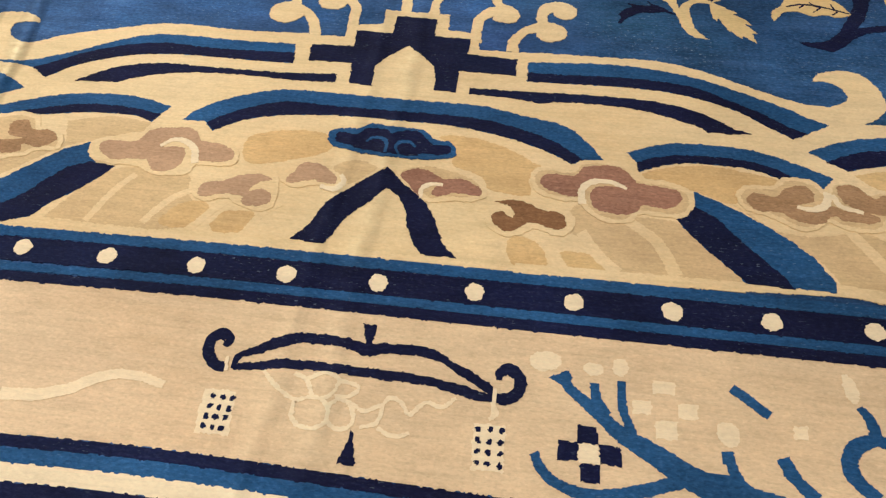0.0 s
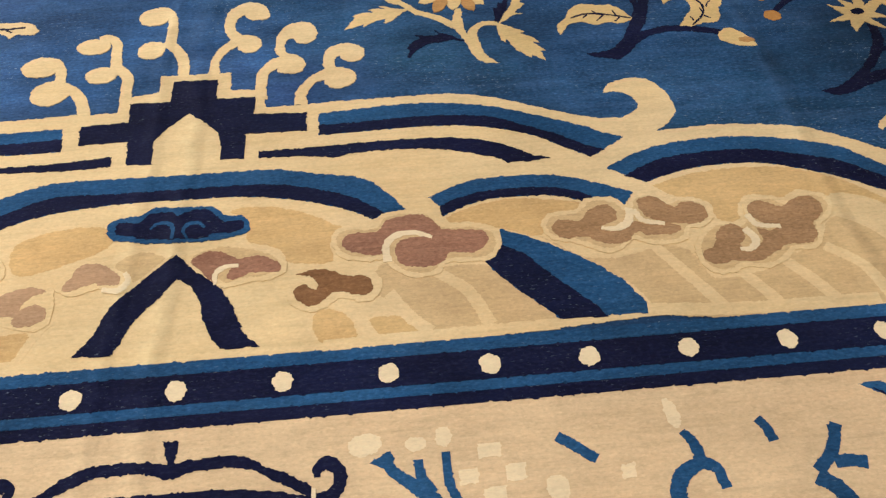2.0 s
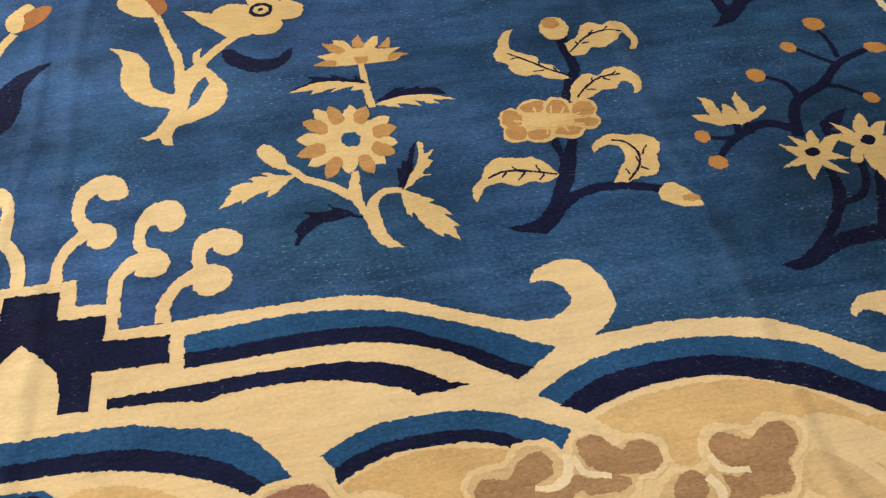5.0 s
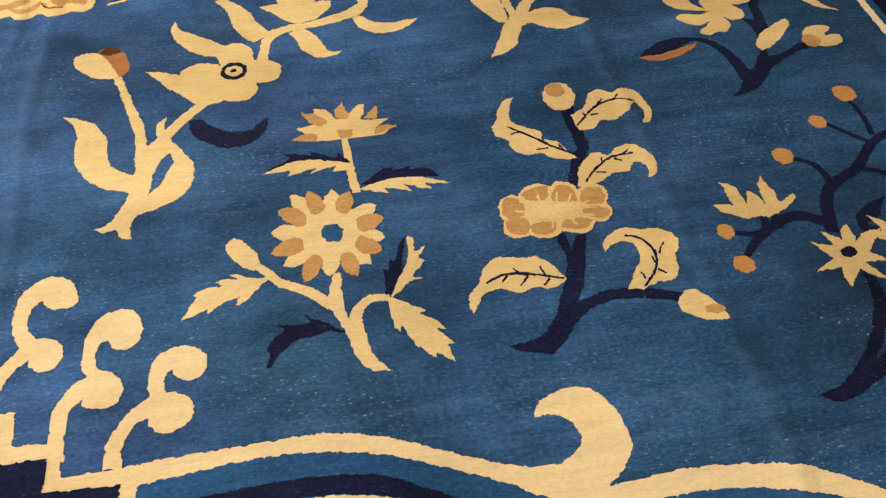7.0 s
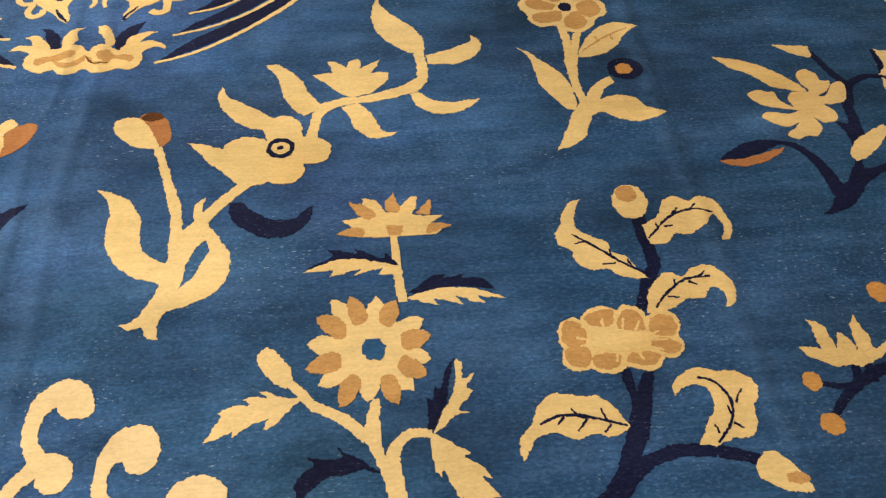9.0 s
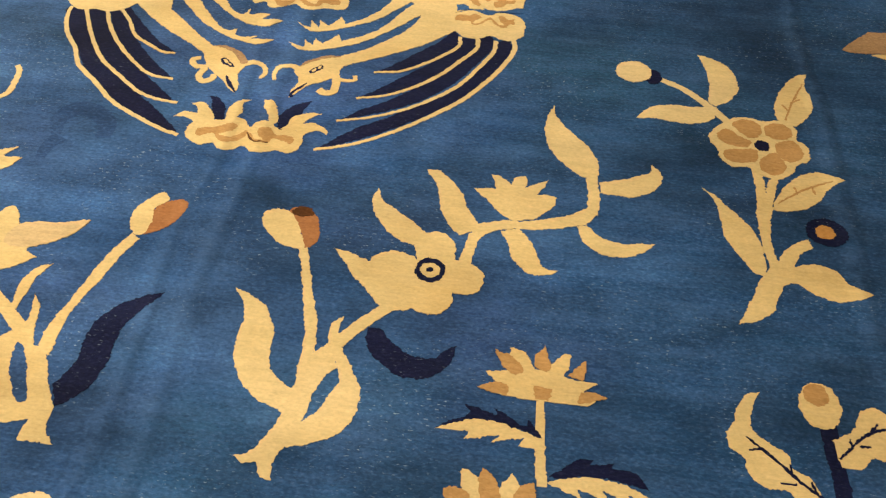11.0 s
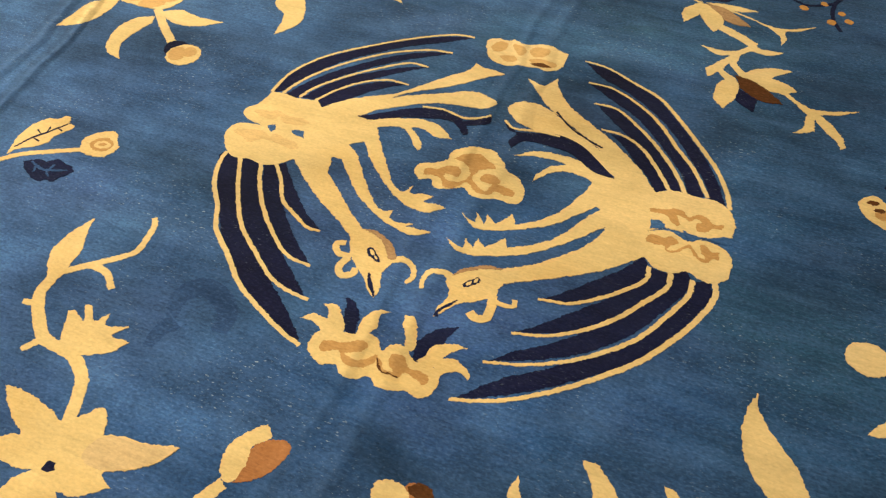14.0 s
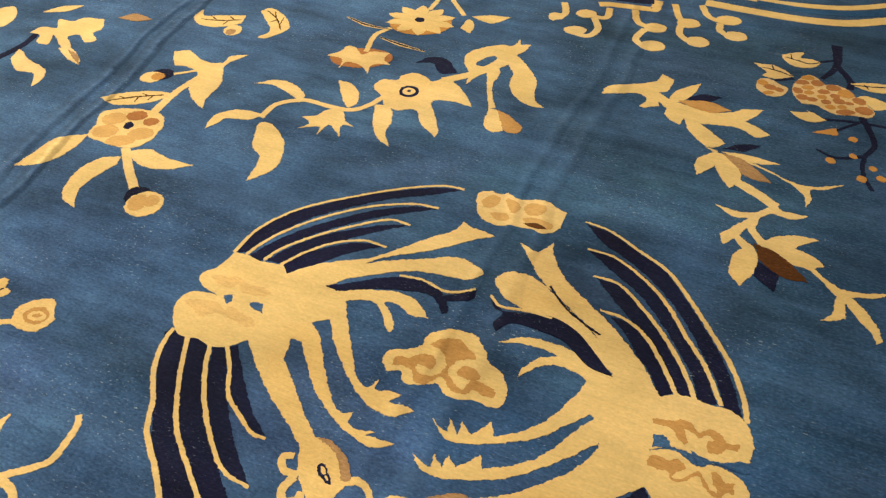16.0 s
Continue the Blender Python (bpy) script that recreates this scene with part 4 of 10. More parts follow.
m = motif("cloud_motif", "small brown cloud scroll")
shape(m, "halo", CREAM, 3.6, [(-0.09, 1.112), (-0.085, 1.158), (-0.059, 1.178), (0.008, 1.189), (0.062, 1.169), (0.116, 1.162), (0.142, 1.128), (0.133, 1.082), (0.094, 1.067), (0.035, 1.084), (0.009, 1.06), (-0.043, 1.052), (-0.082, 1.08)])
shape(m, "cloud", RUSSET, 4.2, [(-0.072, 1.164, 1), (-0.039, 1.173), (0.008, 1.173), (0.048, 1.151), (0.102, 1.144), (0.121, 1.115), (0.114, 1.092), (0.081, 1.089), (0.028, 1.104), (0.009, 1.091), (-0.011, 1.071), (-0.043, 1.07), (-0.07, 1.094), (-0.073, 1.117), (-0.051, 1.133), (-0.031, 1.119), (-0.018, 1.11, 1), (-0.016, 1.133), (-0.039, 1.156)])

m = motif("cloud_motif", "faded tan cloud beside the navy peak")
shape(m, "halo", CREAM, 3.6, [(-0.664, 1.175), (-0.65, 1.221), (-0.629, 1.261), (-0.56, 1.273), (-0.5, 1.288), (-0.418, 1.281), (-0.384, 1.254, 1), (-0.446, 1.192), (-0.473, 1.162), (-0.505, 1.147), (-0.53, 1.153), (-0.557, 1.167), (-0.623, 1.152)])
shape(m, "cloud", FADED, 4.2, [(-0.649, 1.18), (-0.632, 1.212), (-0.616, 1.243), (-0.578, 1.248), (-0.541, 1.23), (-0.511, 1.201), (-0.512, 1.175, 1), (-0.552, 1.178), (-0.57, 1.188, 1), (-0.605, 1.174), (-0.635, 1.167)])
shape(m, "cloud", SAND, 4.2, [(-0.526, 1.231), (-0.502, 1.262), (-0.448, 1.271), (-0.404, 1.249, 1), (-0.435, 1.211), (-0.474, 1.178, 1), (-0.488, 1.203)])
ribbon(m, "curl", PALE, 4.8, [(-0.548, 1.164), (-0.508, 1.159), (-0.488, 1.185), (-0.501, 1.212)], [0.012, 0.02, 0.012])

m = motif("cloud_motif", "faded rose-tan cloud scroll")
shape(m, "halo", CREAM, 3.6, [(-0.898, 1.111), (-0.887, 1.146), (-0.817, 1.171), (-0.779, 1.199), (-0.7, 1.201), (-0.669, 1.179), (-0.657, 1.11), (-0.661, 1.071), (-0.703, 1.058), (-0.753, 1.073), (-0.798, 1.093), (-0.854, 1.075)])
shape(m, "cloud", FADED, 4.2, [(-0.88, 1.112), (-0.869, 1.139), (-0.812, 1.157), (-0.773, 1.181), (-0.711, 1.186), (-0.683, 1.172, 1), (-0.718, 1.159), (-0.74, 1.129, 1), (-0.74, 1.105), (-0.803, 1.108), (-0.859, 1.09)])
shape(m, "cloud", FADED, 4.3, [(-0.749, 1.083), (-0.733, 1.122), (-0.698, 1.134), (-0.675, 1.118), (-0.674, 1.089), (-0.707, 1.073)])

m = motif("cloud_motif", "faded rose-tan cloud with one large curl")
shape(m, "halo", CREAM, 3.6, [(-1.24, 1.218), (-1.243, 1.262), (-1.188, 1.288), (-1.117, 1.298, 1), (-1.097, 1.352), (-1.028, 1.373), (-0.959, 1.369), (-0.913, 1.331, 1), (-0.845, 1.303), (-0.815, 1.272), (-0.805, 1.22), (-0.86, 1.205), (-0.917, 1.205, 1), (-0.927, 1.169), (-0.986, 1.154), (-1.044, 1.16), (-1.076, 1.178), (-1.174, 1.181), (-1.221, 1.194)])
shape(m, "cloud", FADED, 4.2, [(-1.213, 1.231), (-1.211, 1.264), (-1.116, 1.276), (-1.093, 1.322), (-1.025, 1.341), (-0.965, 1.339), (-0.933, 1.296, 1), (-0.873, 1.29), (-0.831, 1.271), (-0.818, 1.246), (-0.835, 1.224), (-0.921, 1.217, 1), (-0.946, 1.262), (-0.97, 1.283), (-1.035, 1.282), (-1.034, 1.256, 1), (-1.004, 1.265), (-0.968, 1.256), (-0.958, 1.208), (-0.991, 1.168), (-1.032, 1.171), (-1.068, 1.206), (-1.165, 1.198)])
ribbon(m, "curl", PALE, 4.8, [(-0.92, 1.209), (-0.939, 1.259), (-0.971, 1.287), (-1.014, 1.29), (-1.041, 1.262)], [0.02, 0.02, 0.01])

m = motif("cloud_motif", "pale tan cloud scroll")
shape(m, "halo", CREAM, 3.6, [(-1.612, 1.307), (-1.51, 1.355), (-1.448, 1.338), (-1.419, 1.297), (-1.348, 1.277), (-1.331, 1.22), (-1.4, 1.201), (-1.424, 1.18), (-1.536, 1.163)])
inset(m, "ring", SAND, 3.9, [(-1.612, 1.307), (-1.51, 1.355), (-1.448, 1.338), (-1.419, 1.297), (-1.348, 1.277), (-1.331, 1.22), (-1.4, 1.201), (-1.424, 1.18), (-1.536, 1.163)], 0.016)
shape(m, "cloud", TAN, 4.2, [(-1.512, 1.27), (-1.515, 1.31), (-1.476, 1.322), (-1.446, 1.289), (-1.378, 1.285), (-1.354, 1.252), (-1.391, 1.218), (-1.445, 1.224), (-1.441, 1.197), (-1.529, 1.182), (-1.551, 1.225), (-1.456, 1.246), (-1.499, 1.255)])

m = motif("bow_motif", "navy scrolled bow figure on the beige border")
shape(m, "bow_arm", NAVY, 2, [(-0.624, 0.592, 1), (-0.626, 0.623), (-0.578, 0.66), (-0.503, 0.702), (-0.377, 0.704), (-0.335, 0.695), (-0.283, 0.7), (-0.178, 0.701), (-0.122, 0.674), (-0.053, 0.64), (-0.023, 0.616), (-0.015, 0.583, 1), (-0.043, 0.607), (-0.077, 0.625), (-0.118, 0.649), (-0.167, 0.673), (-0.271, 0.674), (-0.328, 0.662), (-0.371, 0.678), (-0.424, 0.68), (-0.489, 0.675), (-0.548, 0.648), (-0.605, 0.622), (-0.614, 0.607)])
shape(m, "bow_arm", NAVY, 2, [(-0.624, 0.592, 1), (-0.614, 0.607), (-0.576, 0.613), (-0.528, 0.628), (-0.471, 0.633), (-0.386, 0.633), (-0.295, 0.631), (-0.192, 0.629), (-0.114, 0.619), (-0.042, 0.603), (-0.016, 0.596), (-0.015, 0.58, 1), (-0.071, 0.584), (-0.162, 0.604), (-0.264, 0.606), (-0.341, 0.609), (-0.445, 0.61), (-0.521, 0.605), (-0.583, 0.593)])
ribbon(m, "scroll_end", NAVY, 2, [(-0.657, 0.647), (-0.649, 0.667), (-0.673, 0.68), (-0.692, 0.662), (-0.687, 0.622), (-0.66, 0.597), (-0.638, 0.596)], [0.014, 0.032, 0.026, 0.028, 0.026])
ribbon(m, "scroll_end", NAVY, 2, [(-0.011, 0.638), (-0.009, 0.658), (0.01, 0.668), (0.035, 0.647), (0.035, 0.616), (0.014, 0.595), (-0.012, 0.593)], [0.014, 0.032, 0.026, 0.028, 0.026])
shape(m, "nib", NAVY, 2, [(-0.344, 0.748, 1), (-0.311, 0.747, 1), (-0.312, 0.696, 1), (-0.327, 0.694, 1)])
shape(m, "plumb", NAVY, 2, [(-0.319, 0.485, 1), (-0.307, 0.451), (-0.295, 0.4, 1), (-0.335, 0.4, 1), (-0.322, 0.442, 1)])
ribbon(m, "cord", PALE, 3, [(-0.641, 0.622), (-0.633, 0.585)], [0.008, 0.008])
ribbon(m, "cord", PALE, 3, [(-0.018, 0.615), (-0.017, 0.58), (-0.019, 0.539)], [0.008, 0.008])
ribbon(m, "ghost_scale", PALE, 2, [(-0.459, 0.531), (-0.455, 0.493), (-0.433, 0.475), (-0.401, 0.472), (-0.378, 0.493), (-0.382, 0.525), (-0.401, 0.543), (-0.433, 0.543), (-0.459, 0.53)], [0.01, 0.01])
ribbon(m, "ghost_scale", PALE, 2, [(-0.547, 0.596), (-0.5, 0.555), (-0.455, 0.532)], [0.01, 0.01])
ribbon(m, "ghost_scale", PALE, 2, [(-0.422, 0.548), (-0.445, 0.586), (-0.474, 0.599)], [0.01, 0.01])
ribbon(m, "ghost_scale", PALE, 2, [(-0.445, 0.586), (-0.405, 0.608), (-0.37, 0.593), (-0.38, 0.558), (-0.401, 0.543)], [0.01, 0.01])
ribbon(m, "ghost_scale", PALE, 2, [(-0.37, 0.593), (-0.323, 0.583), (-0.336, 0.559), (-0.372, 0.552)], [0.01, 0.01])
ribbon(m, "ghost_scale", PALE, 2, [(-0.382, 0.525), (-0.364, 0.546), (-0.338, 0.542), (-0.321, 0.511), (-0.325, 0.485), (-0.354, 0.478), (-0.376, 0.493)], [0.01, 0.01])
ribbon(m, "ghost_scale", PALE, 2, [(-0.338, 0.542), (-0.297, 0.526), (-0.263, 0.542), (-0.267, 0.502), (-0.301, 0.487)], [0.01, 0.01])
ribbon(m, "ghost_scale", PALE, 2, [(-0.263, 0.542), (-0.249, 0.563), (-0.223, 0.558), (-0.199, 0.531), (-0.167, 0.563), (-0.129, 0.557), (-0.102, 0.582)], [0.01, 0.01])
ribbon(m, "ghost_scale", PALE, 2, [(-0.264, 0.49), (-0.225, 0.475), (-0.191, 0.486)], [0.01, 0.01])
ribbon(m, "ghost_scale", PALE, 2, [(-0.026, 0.541), (-0.01, 0.553), (-0.02, 0.582)], [0.01, 0.01])
ribbon(m, "ghost_ribbon", PALE, 2, [(-1.127, 0.467), (-1.048, 0.473), (-0.977, 0.496), (-0.913, 0.535), (-0.85, 0.548), (-0.763, 0.534)], [0.03, 0.03, 0.02])

m = motif("dotted_tile", "cream tile with rows of navy dots")
shape(m, "tile", PALE, 1.6, [(-0.668, 0.537, 1), (-0.595, 0.538, 1), (-0.58, 0.431, 1), (-0.658, 0.432, 1)])
disc(m, "dot", NAVY, 2.4, -0.643, 0.520, 0.006, 0.007, 5)
disc(m, "dot", NAVY, 2.4, -0.621, 0.520, 0.007, 0.007, 4)
disc(m, "dot", NAVY, 2.4, -0.598, 0.519, 0.006, 0.007, 9)
disc(m, "dot", NAVY, 2.4, -0.643, 0.495, 0.006, 0.007, 9)
disc(m, "dot", NAVY, 2.4, -0.621, 0.495, 0.006, 0.007, 5)
disc(m, "dot", NAVY, 2.4, -0.599, 0.494, 0.006, 0.007, 9)
disc(m, "dot", NAVY, 2.4, -0.643, 0.472, 0.006, 0.007, 5)
disc(m, "dot", NAVY, 2.4, -0.621, 0.472, 0.007, 0.007, 4)
disc(m, "dot", NAVY, 2.4, -0.600, 0.472, 0.007, 0.007, 9)
disc(m, "dot", NAVY, 2.4, -0.643, 0.448, 0.007, 0.007, 9)
disc(m, "dot", NAVY, 2.4, -0.622, 0.448, 0.006, 0.006, 9)
disc(m, "dot", NAVY, 2.4, -0.601, 0.448, 0.007, 0.007, 9)

m = motif("dotted_tile", "cream tile with rows of navy dots")
shape(m, "tile", PALE, 1.6, [(-0.057, 0.528, 1), (0.013, 0.53, 1), (0.016, 0.425, 1), (-0.051, 0.424, 1)])
disc(m, "dot", NAVY, 2.4, -0.044, 0.516, 0.006, 0.007, 9)
disc(m, "dot", NAVY, 2.4, -0.019, 0.516, 0.006, 0.007, 9)
disc(m, "dot", NAVY, 2.4, 0.005, 0.516, 0.006, 0.007, 9)
disc(m, "dot", NAVY, 2.4, -0.043, 0.490, 0.006, 0.007, 5)
disc(m, "dot", NAVY, 2.4, -0.018, 0.490, 0.006, 0.006, 9)
disc(m, "dot", NAVY, 2.4, 0.005, 0.489, 0.006, 0.007, 5)
disc(m, "dot", NAVY, 2.4, -0.042, 0.465, 0.006, 0.006, 9)
disc(m, "dot", NAVY, 2.4, -0.018, 0.465, 0.006, 0.007, 5)
disc(m, "dot", NAVY, 2.4, 0.007, 0.464, 0.006, 0.006, 9)
disc(m, "dot", NAVY, 2.4, -0.042, 0.440, 0.006, 0.006, 9)
disc(m, "dot", NAVY, 2.4, -0.018, 0.439, 0.006, 0.006, 5)
disc(m, "dot", NAVY, 2.4, 0.007, 0.439, 0.006, 0.007, 5)

m = motif("checker_motif", "navy chequered cross on the beige border")
shape(m, "square", NAVY, 2, [(0.168, 0.551, 1), (0.208, 0.552, 1), (0.211, 0.512, 1), (0.168, 0.51, 1)])
shape(m, "square", NAVY, 2, [(0.126, 0.513, 1), (0.168, 0.512, 1), (0.169, 0.47, 1), (0.128, 0.468, 1)])
shape(m, "square", NAVY, 2, [(0.213, 0.512, 1), (0.258, 0.512, 1), (0.261, 0.468, 1), (0.216, 0.469, 1)])
shape(m, "square", NAVY, 2, [(0.173, 0.464, 1), (0.216, 0.467, 1), (0.215, 0.427, 1), (0.176, 0.426, 1)])
shape(m, "square", PALE, 2, [(0.169, 0.509, 1), (0.212, 0.511, 1), (0.215, 0.469, 1), (0.171, 0.467, 1)])

m = motif("branch_motif", "blue branching sprig on the beige border")
shape(m, "tip", BLUE, 2, [(0.1, 0.659, 1), (0.145, 0.686, 1), (0.152, 0.636), (0.134, 0.642, 1)])
ribbon(m, "twig", BLUE, 2, [(0.129, 0.664), (0.149, 0.635), (0.2, 0.593), (0.26, 0.541), (0.319, 0.51), (0.387, 0.47), (0.431, 0.451), (0.487, 0.446), (0.53, 0.429), (0.595, 0.42)], [0.022, 0.03, 0.05, 0.06, 0.05])
ribbon(m, "twig", BLUE, 2, [(0.202, 0.656), (0.205, 0.621), (0.23, 0.584)], [0.022, 0.022])
ribbon(m, "twig", BLUE, 2, [(0.261, 0.67), (0.263, 0.608), (0.284, 0.544)], [0.02, 0.02])
ribbon(m, "twig", BLUE, 2, [(0.077, 0.477), (0.097, 0.439), (0.145, 0.409), (0.214, 0.402), (0.294, 0.42), (0.351, 0.441), (0.398, 0.461)], [0.02, 0.026, 0.03])
ribbon(m, "twig", BLUE, 2, [(0.503, 0.682), (0.537, 0.656), (0.577, 0.624)], [0.024, 0.024])
ribbon(m, "twig", BLUE, 2, [(0.481, 0.531), (0.489, 0.489), (0.51, 0.452)], [0.022, 0.022])
ribbon(m, "twig", BLUE, 2, [(0.593, 0.53), (0.61, 0.492), (0.649, 0.449)], [0.028, 0.028])
ribbon(m, "twig", BLUE, 2, [(0.771, 0.669), (0.789, 0.64), (0.791, 0.601), (0.748, 0.574), (0.728, 0.537), (0.735, 0.502), (0.772, 0.465)], [0.018, 0.026, 0.034, 0.034, 0.03])
ribbon(m, "twig", BLUE, 2, [(0.786, 0.599), (0.821, 0.581), (0.83, 0.539)], [0.03, 0.02])
ribbon(m, "twig", BLUE, 2, [(0.941, 0.682), (0.955, 0.66), (0.96, 0.629)], [0.022, 0.022])
ribbon(m, "twig", BLUE, 2, [(1.106, 0.655), (1.072, 0.594), (1.029, 0.556)], [0.026, 0.026])
ribbon(m, "twig", BLUE, 2, [(1.07, 0.572), (1.1, 0.573), (1.138, 0.564)], [0.028, 0.028])
ribbon(m, "twig", BLUE, 2, [(1.023, 0.547), (1.052, 0.522), (1.081, 0.474)], [0.036, 0.036])
ribbon(m, "twig", BLUE, 2, [(0.478, 0.531), (0.48, 0.501)], [0.022, 0.022])
ribbon(m, "twig", BLUE, 2, [(0.598, 0.529), (0.602, 0.491)], [0.022, 0.022])
ribbon(m, "twig", BLUE, 2, [(1.096, 0.653), (1.089, 0.623), (1.067, 0.591)], [0.02, 0.02])
shape(m, "leaf", BLUE, 2, [(1.194, 0.742, 1), (1.24, 0.745), (1.269, 0.726), (1.3, 0.689), (1.346, 0.651, 1), (1.316, 0.594, 1), (1.279, 0.647), (1.267, 0.681), (1.249, 0.709), (1.218, 0.726)])
shape(m, "leaf", NAVY, 2.4, [(1.22, 0.729, 1), (1.254, 0.708), (1.285, 0.659), (1.324, 0.611, 1), (1.304, 0.572, 1), (1.27, 0.63), (1.261, 0.669), (1.243, 0.709)])
disc(m, "ghost_bloom", PALE, 1.6, 0.089, 0.700, 0.036, 0.026, 7)
disc(m, "ghost_bloom", PALE, 1.6, 0.198, 0.692, 0.023, 0.017, 7)
disc(m, "ghost_bloom", PALE, 1.6, 0.259, 0.704, 0.018, 0.023, 6)
disc(m, "ghost_bloom", PALE, 1.6, 0.486, 0.570, 0.024, 0.029, 7)
disc(m, "ghost_bloom", PALE, 1.6, 0.760, 0.712, 0.015, 0.037, 8)
shape(m, "ghost_square", PALE, 1.6, [(0.331, 0.679, 1), (0.38, 0.681, 1), (0.378, 0.65, 1), (0.33, 0.647, 1)])
shape(m, "ghost_square", PALE, 1.6, [(0.286, 0.627, 1), (0.325, 0.629, 1), (0.324, 0.595, 1), (0.285, 0.593, 1)])
shape(m, "ghost_square", PALE, 1.6, [(0.383, 0.63, 1), (0.427, 0.631, 1), (0.425, 0.595, 1), (0.382, 0.593, 1)])
shape(m, "ghost_square", PALE, 1.6, [(0.333, 0.583, 1), (0.381, 0.585, 1), (0.379, 0.543, 1), (0.332, 0.54, 1)])
shape(m, "ghost_square", PALE, 1.6, [(0.626, 0.607, 1), (0.655, 0.608, 1), (0.651, 0.577, 1), (0.622, 0.576, 1)])

m = motif("daisy_spray", "cream daisy plant with brown-tipped petals and serrated leaves")
shape(m, "stem", YELLOW, 1, [(0.433, 2.223, 1), (0.42, 2.175), (0.408, 2.141), (0.423, 2.102), (0.444, 2.052), (0.458, 1.997), (0.476, 1.953), (0.505, 1.932), (0.543, 1.926, 1), (0.529, 1.938), (0.509, 1.966), (0.496, 2.008), (0.489, 2.064), (0.467, 2.077, 1), (0.455, 2.088), (0.449, 2.137), (0.451, 2.22, 1)])
ribbon(m, "stem", YELLOW, 1, [(0.419, 2.129), (0.362, 2.181), (0.302, 2.215), (0.27, 2.251), (0.239, 2.284)], [0.03, 0.024, 0.02])
shape(m, "bud", YELLOW, 1.2, [(0.188, 2.378, 1), (0.21, 2.363), (0.242, 2.322), (0.25, 2.285), (0.238, 2.265, 1), (0.215, 2.277), (0.188, 2.303), (0.17, 2.338), (0.168, 2.359)])
shape(m, "leaf", YELLOW, 1.1, [(0.273, 2.236, 1), (0.234, 2.242), (0.194, 2.259, 1), (0.178, 2.261, 1), (0.194, 2.245), (0.161, 2.248), (0.141, 2.243, 1), (0.157, 2.23), (0.115, 2.229), (0.086, 2.215, 1), (0.093, 2.205), (0.072, 2.168), (0.06, 2.147, 1), (0.092, 2.155), (0.123, 2.168, 1), (0.12, 2.154, 1), (0.168, 2.183), (0.2, 2.193, 1), (0.187, 2.165, 1), (0.213, 2.176), (0.246, 2.209, 1)])
ribbon(m, "stem", YELLOW, 1, [(0.469, 2.058), (0.481, 2.103), (0.511, 2.128), (0.564, 2.129)], [0.036, 0.024, 0.02])
shape(m, "leaf", YELLOW, 1.1, [(0.56, 2.131, 1), (0.588, 2.112), (0.624, 2.089), (0.644, 2.074, 1), (0.628, 2.07), (0.663, 2.043), (0.684, 2.015, 1), (0.665, 2.017), (0.695, 1.972, 1), (0.682, 1.97), (0.69, 1.922, 1), (0.67, 1.938), (0.649, 1.959, 1), (0.648, 1.942, 1), (0.629, 1.958), (0.614, 1.983, 1), (0.613, 1.974, 1), (0.593, 2.011), (0.583, 2.048, 1), (0.575, 2.021, 1), (0.565, 2.043), (0.558, 2.087)])
shape(m, "leaf", NAVY, 1.2, [(0.63, 2.312, 1), (0.616, 2.264), (0.601, 2.202), (0.569, 2.137, 1), (0.551, 2.133, 1), (0.558, 2.177), (0.555, 2.217, 1), (0.57, 2.207), (0.579, 2.245, 1), (0.591, 2.235), (0.608, 2.285, 1)])
shape(m, "leaf", YELLOW, 1.1, [(0.634, 2.311, 1), (0.646, 2.293), (0.646, 2.259), (0.673, 2.269, 1), (0.653, 2.234), (0.666, 2.224, 1), (0.641, 2.196), (0.628, 2.179), (0.65, 2.171, 1), (0.618, 2.165), (0.592, 2.141), (0.567, 2.127, 1), (0.581, 2.158), (0.607, 2.201), (0.627, 2.246), (0.629, 2.287)])
shape(m, "leaf", NAVY, 1.2, [(0.444, 2.048, 1), (0.396, 2.083), (0.371, 2.097, 1), (0.353, 2.111, 1), (0.364, 2.088), (0.32, 2.088), (0.286, 2.093, 1), (0.3, 2.077), (0.274, 2.053), (0.257, 2.028, 1), (0.264, 2.014), (0.257, 1.982, 1), (0.268, 1.984, 1), (0.285, 2.01), (0.324, 2.041), (0.368, 2.049), (0.407, 2.056), (0.439, 2.046, 1)])
shape(m, "petal", YELLOW, 2, [(0.458, 2.385), (0.471, 2.437), (0.471, 2.472), (0.454, 2.503, 1), (0.432, 2.477), (0.427, 2.443), (0.432, 2.389)])
shape(m, "petal", HONEY, 2.4, [(0.484, 2.409), (0.504, 2.435), (0.507, 2.462), (0.501, 2.489, 1), (0.481, 2.481), (0.465, 2.463), (0.458, 2.427)])
shape(m, "petal", YELLOW, 2, [(0.479, 2.354), (0.525, 2.371), (0.552, 2.391), (0.567, 2.428, 1), (0.536, 2.436), (0.507, 2.422), (0.467, 2.384)])
shape(m, "petal", HONEY, 2.4, [(0.514, 2.347), (0.545, 2.345), (0.567, 2.359), (0.581, 2.381, 1), (0.562, 2.396), (0.539, 2.4), (0.509, 2.384)])
shape(m, "petal", YELLOW, 2, [(0.473, 2.325), (0.518, 2.302), (0.548, 2.297), (0.576, 2.313, 1), (0.557, 2.343), (0.528, 2.355), (0.479, 2.357)])
shape(m, "petal", HONEY, 2.4, [(0.497, 2.294), (0.52, 2.269), (0.542, 2.264), (0.563, 2.27, 1), (0.556, 2.295), (0.54, 2.316), (0.51, 2.326)])
